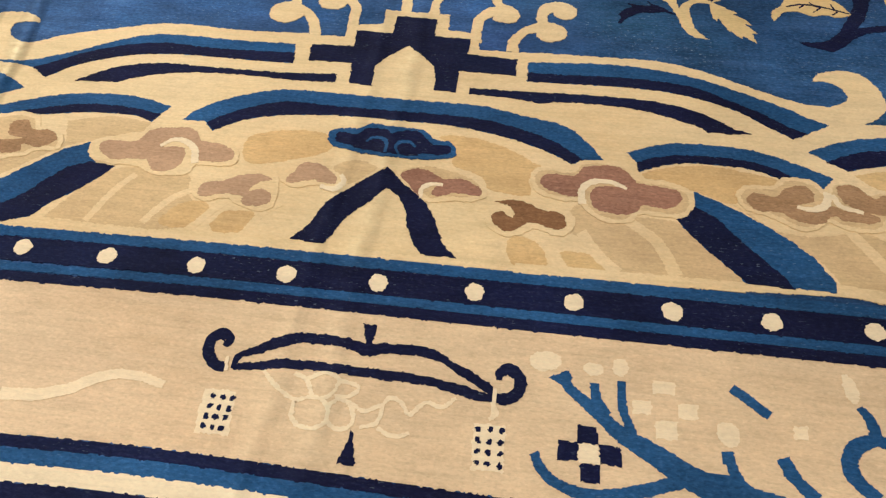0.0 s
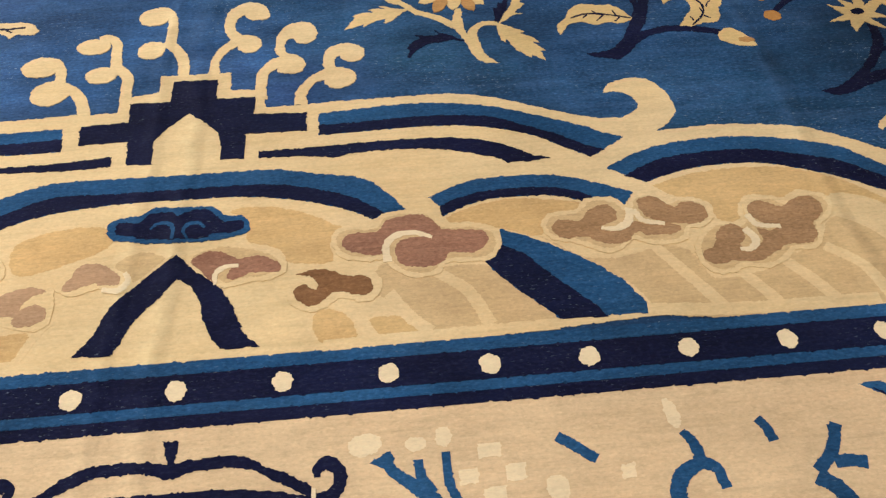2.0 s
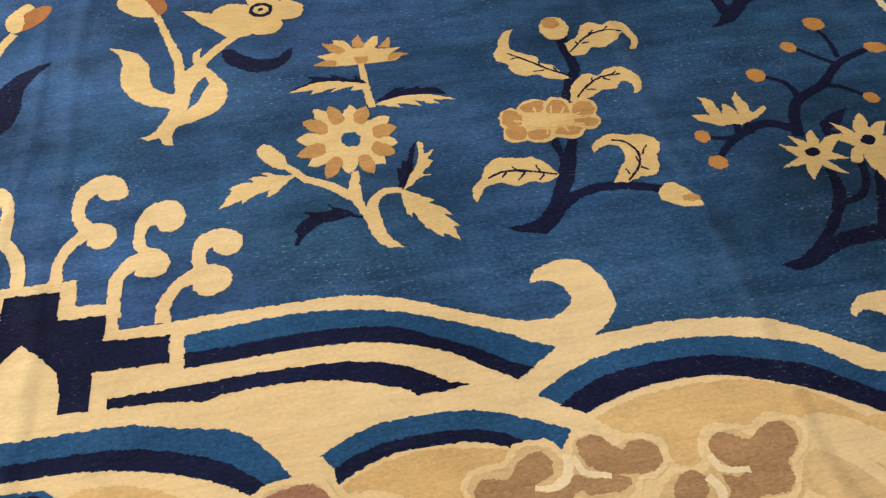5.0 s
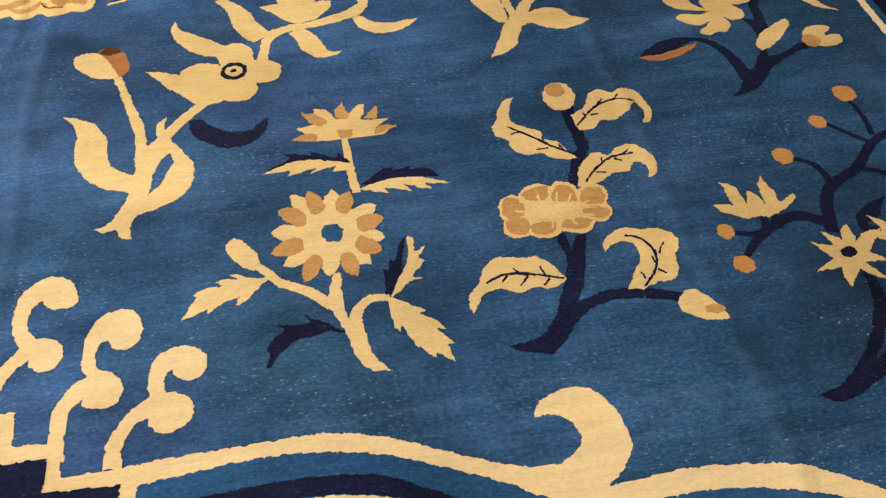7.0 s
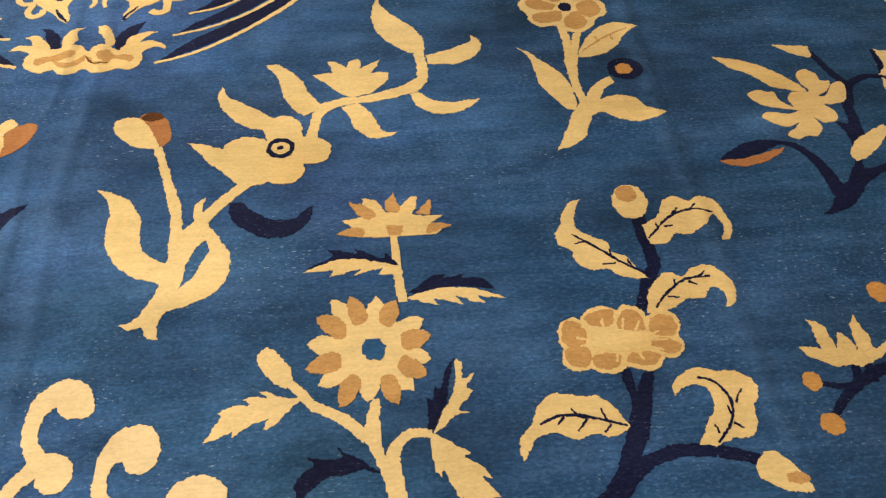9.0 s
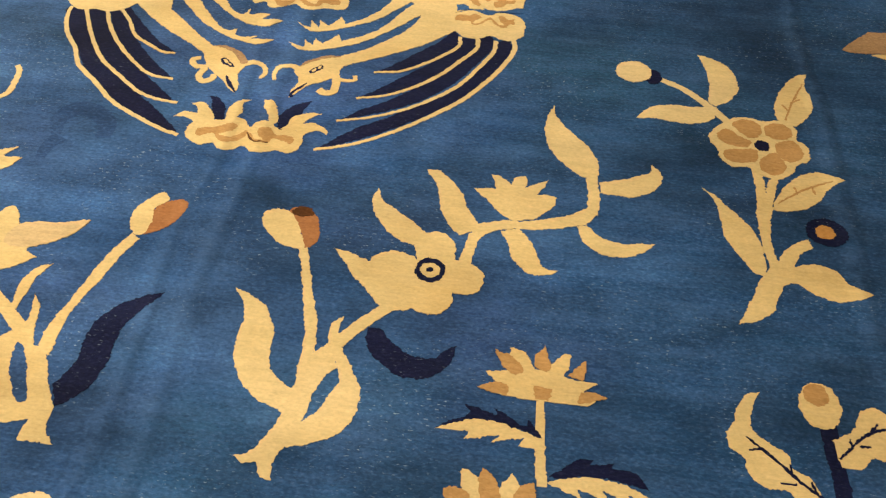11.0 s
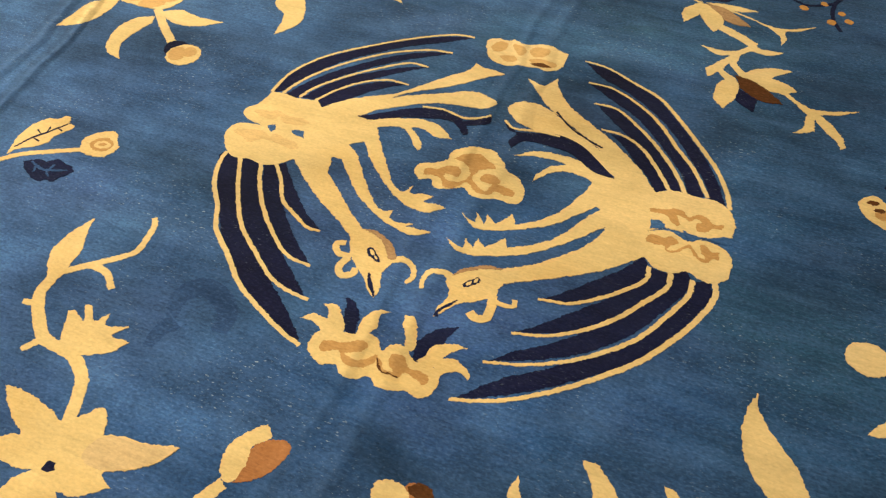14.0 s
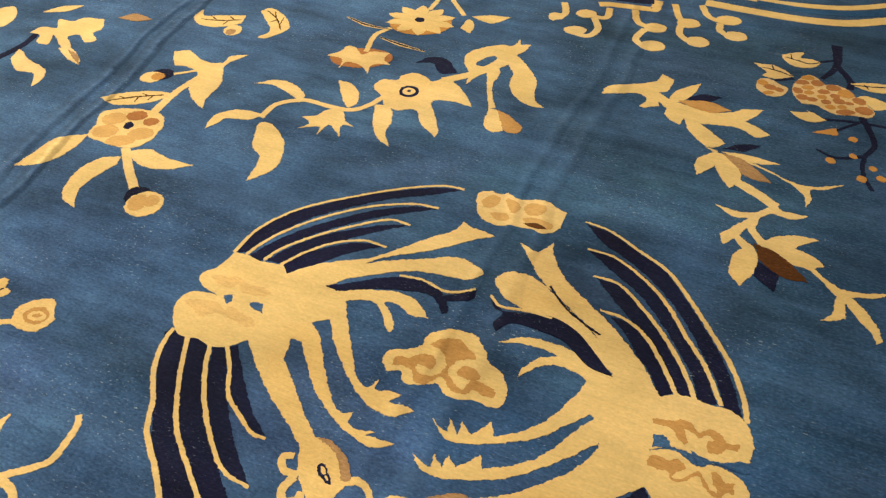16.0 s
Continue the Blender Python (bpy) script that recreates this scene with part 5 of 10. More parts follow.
shape(m, "petal", YELLOW, 2, [(0.456, 2.31), (0.48, 2.262), (0.501, 2.24), (0.53, 2.235, 1), (0.528, 2.271), (0.511, 2.299), (0.474, 2.332)])
shape(m, "petal", HONEY, 2.4, [(0.455, 2.267), (0.459, 2.232), (0.474, 2.212), (0.492, 2.201, 1), (0.499, 2.224), (0.498, 2.251), (0.481, 2.281)])
shape(m, "petal", YELLOW, 2, [(0.425, 2.318), (0.409, 2.271), (0.408, 2.24), (0.422, 2.211, 1), (0.443, 2.231), (0.451, 2.26), (0.45, 2.311)])
shape(m, "petal", HONEY, 2.4, [(0.387, 2.288), (0.363, 2.262), (0.355, 2.234), (0.357, 2.207, 1), (0.378, 2.213), (0.397, 2.23), (0.41, 2.266)])
shape(m, "petal", YELLOW, 2, [(0.403, 2.343), (0.352, 2.322), (0.325, 2.3), (0.312, 2.264, 1), (0.344, 2.259), (0.373, 2.275), (0.415, 2.314)])
shape(m, "petal", HONEY, 2.4, [(0.358, 2.347), (0.321, 2.347), (0.297, 2.332), (0.282, 2.309, 1), (0.305, 2.297), (0.332, 2.295), (0.365, 2.312)])
shape(m, "petal", YELLOW, 2, [(0.404, 2.374), (0.348, 2.395), (0.312, 2.397), (0.282, 2.378, 1), (0.31, 2.349), (0.345, 2.34), (0.401, 2.341)])
shape(m, "petal", HONEY, 2.4, [(0.381, 2.418), (0.354, 2.449), (0.328, 2.457), (0.305, 2.453, 1), (0.315, 2.424), (0.334, 2.4), (0.368, 2.385)])
shape(m, "petal", YELLOW, 2, [(0.427, 2.398), (0.399, 2.459), (0.374, 2.49), (0.34, 2.502, 1), (0.345, 2.458), (0.366, 2.422), (0.408, 2.376)])
shape(m, "petal", HONEY, 2.4, [(0.429, 2.435), (0.424, 2.474), (0.408, 2.496), (0.388, 2.508, 1), (0.381, 2.481), (0.383, 2.451), (0.402, 2.42)])
shape(m, "bloom", YELLOW, 1.8, [(0.531, 2.335), (0.518, 2.297), (0.49, 2.269), (0.453, 2.258), (0.415, 2.264), (0.381, 2.288), (0.36, 2.324), (0.354, 2.366), (0.365, 2.406), (0.393, 2.436), (0.431, 2.449), (0.472, 2.442), (0.506, 2.416), (0.527, 2.378)])
shape(m, "eye", BLUE, 3.2, [(0.415, 2.368, 1), (0.428, 2.379, 1), (0.457, 2.376, 1), (0.471, 2.359, 1), (0.468, 2.335, 1), (0.454, 2.321, 1), (0.427, 2.324, 1), (0.414, 2.341, 1)])
ribbon(m, "stem", YELLOW, 1, [(0.508, 2.701), (0.511, 2.612), (0.514, 2.537), (0.52, 2.481)], [0.02, 0.024])
shape(m, "bloom", YELLOW, 2, [(0.375, 2.754, 1), (0.412, 2.761), (0.432, 2.774), (0.427, 2.83, 1), (0.467, 2.817), (0.492, 2.776), (0.511, 2.773), (0.538, 2.802), (0.565, 2.827, 1), (0.581, 2.825, 1), (0.573, 2.786), (0.562, 2.765), (0.605, 2.755), (0.645, 2.753, 1), (0.61, 2.726), (0.64, 2.711), (0.621, 2.692), (0.504, 2.692), (0.426, 2.694), (0.396, 2.704), (0.405, 2.724, 1)])
shape(m, "petal", HONEY, 2.4, [(0.357, 2.71, 1), (0.405, 2.728), (0.428, 2.721), (0.429, 2.695, 1), (0.395, 2.698)])
shape(m, "petal", HONEY, 2.4, [(0.391, 2.819, 1), (0.434, 2.802), (0.466, 2.769), (0.446, 2.754), (0.415, 2.77, 1)])
shape(m, "petal", HONEY, 2.4, [(0.514, 2.844, 1), (0.527, 2.804), (0.527, 2.775), (0.493, 2.78), (0.489, 2.809, 1)])
shape(m, "petal", HONEY, 2.4, [(0.615, 2.813, 1), (0.61, 2.758), (0.59, 2.761), (0.575, 2.768, 1), (0.594, 2.794)])
shape(m, "petal", HONEY, 2.4, [(0.664, 2.718, 1), (0.626, 2.728), (0.601, 2.721), (0.598, 2.695, 1), (0.63, 2.701)])
shape(m, "petal", HONEY, 2.4, [(0.491, 2.728, 1), (0.538, 2.726, 1), (0.527, 2.693, 1), (0.494, 2.694, 1)])
shape(m, "leaf", NAVY, 1, [(0.517, 2.595, 1), (0.497, 2.624), (0.48, 2.638, 1), (0.479, 2.62), (0.438, 2.64), (0.401, 2.662, 1), (0.407, 2.641), (0.362, 2.656), (0.332, 2.66, 1), (0.346, 2.64), (0.307, 2.616), (0.269, 2.592, 1), (0.33, 2.612), (0.391, 2.623), (0.451, 2.614)])
shape(m, "leaf", YELLOW, 1.2, [(0.517, 2.589, 1), (0.451, 2.614), (0.376, 2.626), (0.315, 2.611), (0.272, 2.59, 1), (0.314, 2.591), (0.351, 2.594, 1), (0.336, 2.573, 1), (0.388, 2.584), (0.419, 2.589), (0.403, 2.572, 1), (0.448, 2.585), (0.476, 2.591, 1), (0.462, 2.569, 1), (0.515, 2.569, 1)])
shape(m, "leaf", NAVY, 1, [(0.534, 2.505, 1), (0.563, 2.529), (0.604, 2.556), (0.635, 2.557, 1), (0.626, 2.545), (0.665, 2.553), (0.681, 2.558, 1), (0.674, 2.542), (0.724, 2.54), (0.755, 2.501, 1), (0.697, 2.513), (0.622, 2.517), (0.576, 2.508)])
shape(m, "leaf", YELLOW, 1.2, [(0.526, 2.491, 1), (0.576, 2.508), (0.637, 2.516), (0.696, 2.509), (0.739, 2.493), (0.777, 2.472, 1), (0.736, 2.479), (0.707, 2.485), (0.726, 2.463, 1), (0.69, 2.472), (0.655, 2.487), (0.667, 2.463, 1), (0.631, 2.475), (0.595, 2.486), (0.612, 2.463, 1), (0.572, 2.477, 1)])

m = motif("peony_tree", "golden peony on a navy trunk with veined leaves")
shape(m, "trunk", NAVY, 1, [(1.021, 2.251, 1), (1.043, 2.251, 1), (1.045, 2.191, 1), (1.072, 2.237, 1), (1.097, 2.238, 1), (1.069, 2.148), (1.043, 2.076), (1.015, 2.031, 1), (1.063, 2.048), (1.116, 2.055), (1.185, 2.048), (1.279, 2.019, 1), (1.267, 1.994, 1), (1.189, 2.016), (1.12, 2.025), (1.06, 2.016), (1.006, 1.985), (0.969, 1.946), (0.924, 1.904, 1), (0.885, 1.912), (0.842, 1.927), (0.822, 1.944, 1), (0.874, 1.947), (0.913, 1.963), (0.951, 2.003), (0.982, 2.062), (1.01, 2.124), (1.028, 2.172), (1.019, 2.21)])
shape(m, "trunk", NAVY, 1, [(1.157, 2.718, 1), (1.198, 2.718, 1), (1.195, 2.63), (1.199, 2.55), (1.186, 2.519), (1.147, 2.461), (1.123, 2.407, 1), (1.097, 2.411, 1), (1.127, 2.486), (1.148, 2.525), (1.161, 2.545), (1.161, 2.602), (1.157, 2.66)])
disc(m, "bud", YELLOW, 1.5, 1.168, 2.763, 0.049, 0.062, -8)
disc(m, "cap", HONEY, 2, 1.163, 2.791, 0.030, 0.030, -9)
shape(m, "bloom", YELLOW, 2, [(0.891, 2.363), (0.904, 2.39), (0.937, 2.398), (0.951, 2.392, 1), (0.973, 2.418), (1.022, 2.426), (1.047, 2.412, 1), (1.07, 2.426), (1.106, 2.414), (1.117, 2.388, 1), (1.15, 2.402), (1.187, 2.392), (1.196, 2.36), (1.182, 2.327, 1), (1.191, 2.307), (1.183, 2.284), (1.156, 2.269), (1.134, 2.273, 1), (1.118, 2.248), (1.086, 2.24), (1.037, 2.256, 1), (1.01, 2.239), (0.974, 2.245), (0.952, 2.258, 1), (0.923, 2.25), (0.896, 2.263), (0.887, 2.287), (0.896, 2.314, 1), (0.89, 2.334)])
shape(m, "petal", HONEY, 2.5, [(0.898, 2.361), (0.914, 2.388), (0.941, 2.386), (0.958, 2.361), (0.949, 2.324), (0.917, 2.316), (0.898, 2.333)])
shape(m, "petal", HONEY, 2.5, [(0.962, 2.394), (0.987, 2.412), (1.035, 2.414), (1.037, 2.393), (1.023, 2.37), (0.977, 2.372)])
shape(m, "petal", HONEY, 2.5, [(1.05, 2.395), (1.073, 2.411), (1.1, 2.403), (1.107, 2.375), (1.103, 2.35), (1.057, 2.354), (1.038, 2.367)])
shape(m, "petal", HONEY, 2.5, [(1.124, 2.378), (1.15, 2.39), (1.18, 2.381), (1.187, 2.356), (1.172, 2.33), (1.136, 2.331), (1.117, 2.344)])
shape(m, "petal", HONEY, 2.5, [(1.119, 2.324), (1.157, 2.321), (1.182, 2.303), (1.174, 2.287), (1.144, 2.281), (1.112, 2.302)])
shape(m, "petal", HONEY, 2.5, [(1.085, 2.291), (1.125, 2.28), (1.109, 2.257), (1.075, 2.255), (1.041, 2.268), (1.054, 2.287)])
shape(m, "petal", HONEY, 2.5, [(0.967, 2.292), (1.03, 2.285), (1.015, 2.256), (0.983, 2.252), (0.959, 2.264)])
shape(m, "petal", HONEY, 2.5, [(0.901, 2.313), (0.947, 2.315), (0.96, 2.294), (0.949, 2.265), (0.919, 2.263), (0.897, 2.28)])
shape(m, "heart", YELLOW, 3, [(0.961, 2.341), (0.988, 2.356), (1.041, 2.353), (1.093, 2.344), (1.102, 2.317), (1.079, 2.296), (1.026, 2.297), (0.976, 2.31)])
ribbon(m, "stamen", YELLOW, 3, [(1.107, 2.322), (1.153, 2.32)], [0.006, 0.006])
ribbon(m, "stamen", YELLOW, 3, [(1.107, 2.333), (1.139, 2.344)], [0.006, 0.006])
ribbon(m, "stamen", YELLOW, 3, [(1.098, 2.308), (1.135, 2.29)], [0.006, 0.006])
ribbon(m, "stamen", YELLOW, 3, [(0.96, 2.335), (0.93, 2.34)], [0.006, 0.006])
ribbon(m, "stamen", YELLOW, 3, [(0.972, 2.353), (0.951, 2.374)], [0.006, 0.006])
ribbon(m, "stamen", YELLOW, 3, [(1.004, 2.359), (1.005, 2.391)], [0.006, 0.006])
ribbon(m, "stamen", YELLOW, 3, [(1.05, 2.355), (1.059, 2.387)], [0.006, 0.006])
ribbon(m, "stamen", YELLOW, 3, [(1.08, 2.35), (1.097, 2.377)], [0.006, 0.006])
ribbon(m, "stamen", YELLOW, 3, [(1.071, 2.293), (1.082, 2.269)], [0.006, 0.006])
ribbon(m, "stamen", YELLOW, 3, [(1.026, 2.297), (1.015, 2.269)], [0.006, 0.006])
ribbon(m, "stamen", YELLOW, 3, [(0.98, 2.309), (0.959, 2.286)], [0.006, 0.006])
shape(m, "leaf", YELLOW, 1.4, [(1.151, 2.506, 1), (1.134, 2.529), (1.115, 2.573), (1.08, 2.593), (1.072, 2.625), (1.03, 2.653), (1.003, 2.674), (1, 2.712), (1.014, 2.755), (1.031, 2.78, 1), (1.001, 2.773), (0.973, 2.738), (0.961, 2.702), (0.941, 2.666), (0.944, 2.627), (0.972, 2.609), (0.978, 2.567), (1.019, 2.54), (1.058, 2.54), (1.083, 2.517), (1.119, 2.505)])
ribbon(m, "vein", NAVY, 2.2, [(0.983, 2.66), (1.044, 2.608), (1.095, 2.559), (1.154, 2.516)], [0.005, 0.008, 0.005])
ribbon(m, "vein", NAVY, 2.2, [(0.984, 2.628), (1.014, 2.634)], [0.004, 0.006])
ribbon(m, "vein", NAVY, 2.2, [(1.046, 2.556), (1.081, 2.557)], [0.004, 0.006])
ribbon(m, "vein", NAVY, 2.2, [(1.072, 2.604), (1.074, 2.573)], [0.004, 0.006])
ribbon(m, "vein", NAVY, 2.2, [(1.113, 2.567), (1.121, 2.539)], [0.004, 0.006])
shape(m, "leaf", YELLOW, 1.4, [(1.181, 2.674, 1), (1.236, 2.711), (1.259, 2.758), (1.297, 2.771), (1.335, 2.754), (1.365, 2.768), (1.402, 2.751), (1.42, 2.702), (1.424, 2.643), (1.406, 2.615), (1.384, 2.612, 1), (1.402, 2.653), (1.397, 2.687), (1.385, 2.7), (1.358, 2.67), (1.305, 2.638), (1.265, 2.64), (1.231, 2.613), (1.19, 2.612), (1.185, 2.634, 1)])
ribbon(m, "vein", NAVY, 2.2, [(1.187, 2.63), (1.267, 2.702), (1.341, 2.723), (1.387, 2.707)], [0.005, 0.008, 0.005])
ribbon(m, "vein", NAVY, 2.2, [(1.22, 2.684), (1.22, 2.658)], [0.004, 0.006])
ribbon(m, "vein", NAVY, 2.2, [(1.265, 2.669), (1.239, 2.666)], [0.004, 0.006])
ribbon(m, "vein", NAVY, 2.2, [(1.293, 2.73), (1.272, 2.706)], [0.004, 0.006])
ribbon(m, "vein", NAVY, 2.2, [(1.347, 2.74), (1.324, 2.721)], [0.004, 0.006])
shape(m, "leaf", YELLOW, 1.4, [(1.124, 2.398, 1), (1.14, 2.453), (1.172, 2.497), (1.21, 2.516), (1.245, 2.501), (1.278, 2.528), (1.326, 2.529), (1.361, 2.489), (1.366, 2.439), (1.347, 2.407), (1.326, 2.4, 1), (1.338, 2.433), (1.326, 2.459), (1.302, 2.458), (1.278, 2.433), (1.23, 2.43), (1.191, 2.407), (1.158, 2.399)])
ribbon(m, "vein", NAVY, 2.2, [(1.15, 2.413), (1.191, 2.455), (1.25, 2.492), (1.315, 2.496)], [0.005, 0.008, 0.005])
ribbon(m, "vein", NAVY, 2.2, [(1.219, 2.494), (1.214, 2.469)], [0.004, 0.006])
ribbon(m, "vein", NAVY, 2.2, [(1.217, 2.438), (1.187, 2.442)], [0.004, 0.006])
ribbon(m, "vein", NAVY, 2.2, [(1.304, 2.512), (1.283, 2.495)], [0.004, 0.006])
ribbon(m, "vein", NAVY, 2.2, [(1.275, 2.472), (1.255, 2.485)], [0.004, 0.006])
shape(m, "leaf", YELLOW, 1.4, [(1.007, 2.109, 1), (0.989, 2.143), (0.951, 2.186), (0.916, 2.186), (0.883, 2.196), (0.841, 2.197), (0.808, 2.171), (0.791, 2.134), (0.76, 2.101), (0.752, 2.065), (0.758, 2.045, 1), (0.776, 2.072), (0.799, 2.098), (0.835, 2.105), (0.878, 2.086), (0.927, 2.094), (0.966, 2.085), (0.999, 2.095, 1)])
ribbon(m, "vein", NAVY, 2.2, [(0.806, 2.127), (0.857, 2.144), (0.924, 2.134), (1.003, 2.107)], [0.005, 0.008, 0.005])
ribbon(m, "vein", NAVY, 2.2, [(0.882, 2.16), (0.897, 2.138)], [0.004, 0.006])
ribbon(m, "vein", NAVY, 2.2, [(0.889, 2.104), (0.916, 2.131)], [0.004, 0.006])
ribbon(m, "vein", NAVY, 2.2, [(0.95, 2.154), (0.957, 2.126)], [0.004, 0.006])
ribbon(m, "vein", NAVY, 2.2, [(0.948, 2.095), (0.967, 2.115)], [0.004, 0.006])
ribbon(m, "vein", NAVY, 2.2, [(0.846, 2.123), (0.864, 2.142)], [0.004, 0.006])
shape(m, "leaf", YELLOW, 1.4, [(1.151, 2.049, 1), (1.185, 2.098), (1.212, 2.134), (1.216, 2.165), (1.209, 2.186), (1.183, 2.195), (1.153, 2.191), (1.129, 2.17, 1), (1.133, 2.199), (1.164, 2.228), (1.204, 2.238), (1.252, 2.225), (1.294, 2.221), (1.324, 2.191), (1.325, 2.157), (1.303, 2.128), (1.3, 2.089), (1.278, 2.061), (1.234, 2.057), (1.203, 2.049), (1.188, 2.044, 1)])
ribbon(m, "vein", NAVY, 2.2, [(1.196, 2.213), (1.234, 2.196), (1.254, 2.151), (1.245, 2.105), (1.197, 2.05)], [0.005, 0.008, 0.005])
ribbon(m, "vein", NAVY, 2.2, [(1.288, 2.176), (1.265, 2.142)], [0.004, 0.006])
ribbon(m, "vein", NAVY, 2.2, [(1.242, 2.137), (1.247, 2.112)], [0.004, 0.006])
ribbon(m, "vein", NAVY, 2.2, [(1.264, 2.08), (1.245, 2.094)], [0.004, 0.006])
ribbon(m, "vein", NAVY, 2.2, [(1.201, 2.093), (1.204, 2.072)], [0.004, 0.006])
shape(m, "bud", YELLOW, 1.5, [(1.264, 1.995), (1.289, 2.018), (1.312, 2.022), (1.341, 1.991), (1.361, 1.958), (1.369, 1.925, 1), (1.328, 1.927), (1.288, 1.945), (1.262, 1.966)])
disc(m, "cap", HONEY, 2, 1.344, 1.957, 0.026, 0.013, -8)

m = motif("berry_tree", "navy berry tree with star flowers and flame leaf")
shape(m, "trunk", NAVY, 1, [(1.756, 1.996, 1), (1.78, 1.973), (1.773, 1.909), (1.741, 1.852), (1.698, 1.798), (1.665, 1.764, 1), (1.731, 1.776), (1.802, 1.781), (1.888, 1.778), (1.947, 1.78, 1), (1.887, 1.743), (1.812, 1.732), (1.707, 1.726), (1.65, 1.713), (1.587, 1.685), (1.532, 1.673), (1.484, 1.696, 1), (1.55, 1.714), (1.61, 1.754), (1.666, 1.804), (1.714, 1.869), (1.744, 1.927)])
shape(m, "trunk", NAVY, 1, [(1.892, 1.968, 1), (1.916, 1.95, 1), (1.872, 1.855), (1.825, 1.774, 1), (1.796, 1.775, 1), (1.842, 1.86)])
ribbon(m, "branch", NAVY, 1, [(1.873, 2.006), (1.848, 1.93), (1.803, 1.881), (1.743, 1.867)], [0.024, 0.02])
shape(m, "leaf", NAVY, 1.2, [(1.825, 2.161), (1.866, 2.198), (1.942, 2.224, 1), (1.897, 2.163, 1), (1.849, 2.142), (1.884, 2.116, 1), (1.829, 2.119)])
ribbon(m, "branch", NAVY, 1, [(1.743, 2.132), (1.776, 2.23), (1.821, 2.286), (1.918, 2.334), (2.022, 2.424), (2.146, 2.474)], [0.036, 0.034, 0.03, 0.026, 0.02])
ribbon(m, "branch", NAVY, 1, [(1.752, 2.161), (1.672, 2.2), (1.568, 2.164), (1.476, 2.088)], [0.034, 0.03, 0.018])
ribbon(m, "branch", NAVY, 1, [(1.574, 2.158), (1.532, 2.161), (1.478, 2.175)], [0.02, 0.012])
ribbon(m, "branch", NAVY, 1, [(1.824, 2.285), (1.81, 2.361), (1.755, 2.404)], [0.024, 0.012])
ribbon(m, "branch", NAVY, 1, [(2.032, 2.451), (2.043, 2.522), (2.036, 2.598)], [0.018, 0.012])
ribbon(m, "branch", NAVY, 1, [(1.927, 2.332), (1.981, 2.309), (2.029, 2.261)], [0.018, 0.012])
ribbon(m, "branch", NAVY, 1, [(2.004, 2.428), (1.953, 2.48), (1.915, 2.521)], [0.016, 0.012])
ribbon(m, "branch", NAVY, 1, [(1.587, 2.22), (1.57, 2.162)], [0.022, 0.022])
ribbon(m, "branch", NAVY, 1, [(1.615, 2.216), (1.612, 2.168)], [0.022, 0.022])
disc(m, "berry", OCHRE, 1.8, 2.037, 2.630, 0.034, 0.035, -10)
disc(m, "berry", OCHRE, 1.8, 1.898, 2.527, 0.025, 0.027, -10)
disc(m, "berry", OCHRE, 1.8, 1.735, 2.413, 0.030, 0.031, -11)
disc(m, "berry", OCHRE, 1.8, 2.177, 2.477, 0.037, 0.027, -10)
disc(m, "berry", OCHRE, 1.8, 2.040, 2.251, 0.024, 0.024, -9)
disc(m, "berry", OCHRE, 1.8, 1.464, 2.180, 0.024, 0.024, -11)
disc(m, "berry", OCHRE, 1.8, 1.468, 2.072, 0.027, 0.027, -9)
shape(m, "leaf", YELLOW, 1.2, [(1.467, 2.274, 1), (1.509, 2.267), (1.519, 2.257), (1.517, 2.293), (1.52, 2.33), (1.513, 2.35, 1), (1.549, 2.325), (1.556, 2.288), (1.559, 2.26), (1.578, 2.308, 1), (1.6, 2.281), (1.607, 2.253), (1.615, 2.297), (1.617, 2.325), (1.639, 2.35, 1), (1.642, 2.321), (1.651, 2.292), (1.65, 2.255), (1.698, 2.275, 1), (1.697, 2.257), (1.652, 2.228), (1.604, 2.209), (1.577, 2.216), (1.545, 2.212), (1.514, 2.228), (1.484, 2.244)])
shape(m, "star_flower", YELLOW, 2, [(1.67, 2.108, 1), (1.702, 2.095), (1.73, 2.087, 1), (1.71, 2.137, 1), (1.745, 2.111), (1.754, 2.1, 1), (1.767, 2.131), (1.791, 2.151, 1), (1.791, 2.107), (1.784, 2.087, 1), (1.821, 2.114), (1.875, 2.121, 1), (1.829, 2.077), (1.804, 2.053, 1), (1.844, 2.023, 1), (1.798, 2.024), (1.775, 2.024, 1), (1.815, 1.964, 1), (1.772, 1.99), (1.755, 2.009, 1), (1.709, 1.961, 1), (1.704, 1.998), (1.713, 2.021, 1), (1.64, 2.018, 1), (1.68, 2.038), (1.703, 2.053, 1)])
shape(m, "eye", NAVY, 2.8, [(1.73, 2.066), (1.746, 2.078), (1.763, 2.077), (1.774, 2.066), (1.767, 2.053), (1.751, 2.044), (1.733, 2.05)])
shape(m, "eye", NAVY, 2.8, [(1.912, 2.086), (1.931, 2.099), (1.951, 2.095), (1.958, 2.08), (1.948, 2.065), (1.928, 2.061), (1.913, 2.071)])
shape(m, "leaf", YELLOW, 1.8, [(1.994, 2.069, 1), (2.033, 2.017), (2.088, 1.98), (2.129, 1.954, 1), (2.085, 1.877), (2.037, 1.896, 1), (2.007, 1.935), (1.977, 1.975, 1), (1.955, 2.011)])
shape(m, "leaf", YELLOW, 1.8, [(1.92, 2.009, 1), (1.973, 1.981, 1), (2.003, 1.909), (2.009, 1.844), (2.011, 1.777, 1), (1.984, 1.798), (1.94, 1.843), (1.915, 1.898), (1.899, 1.966)])
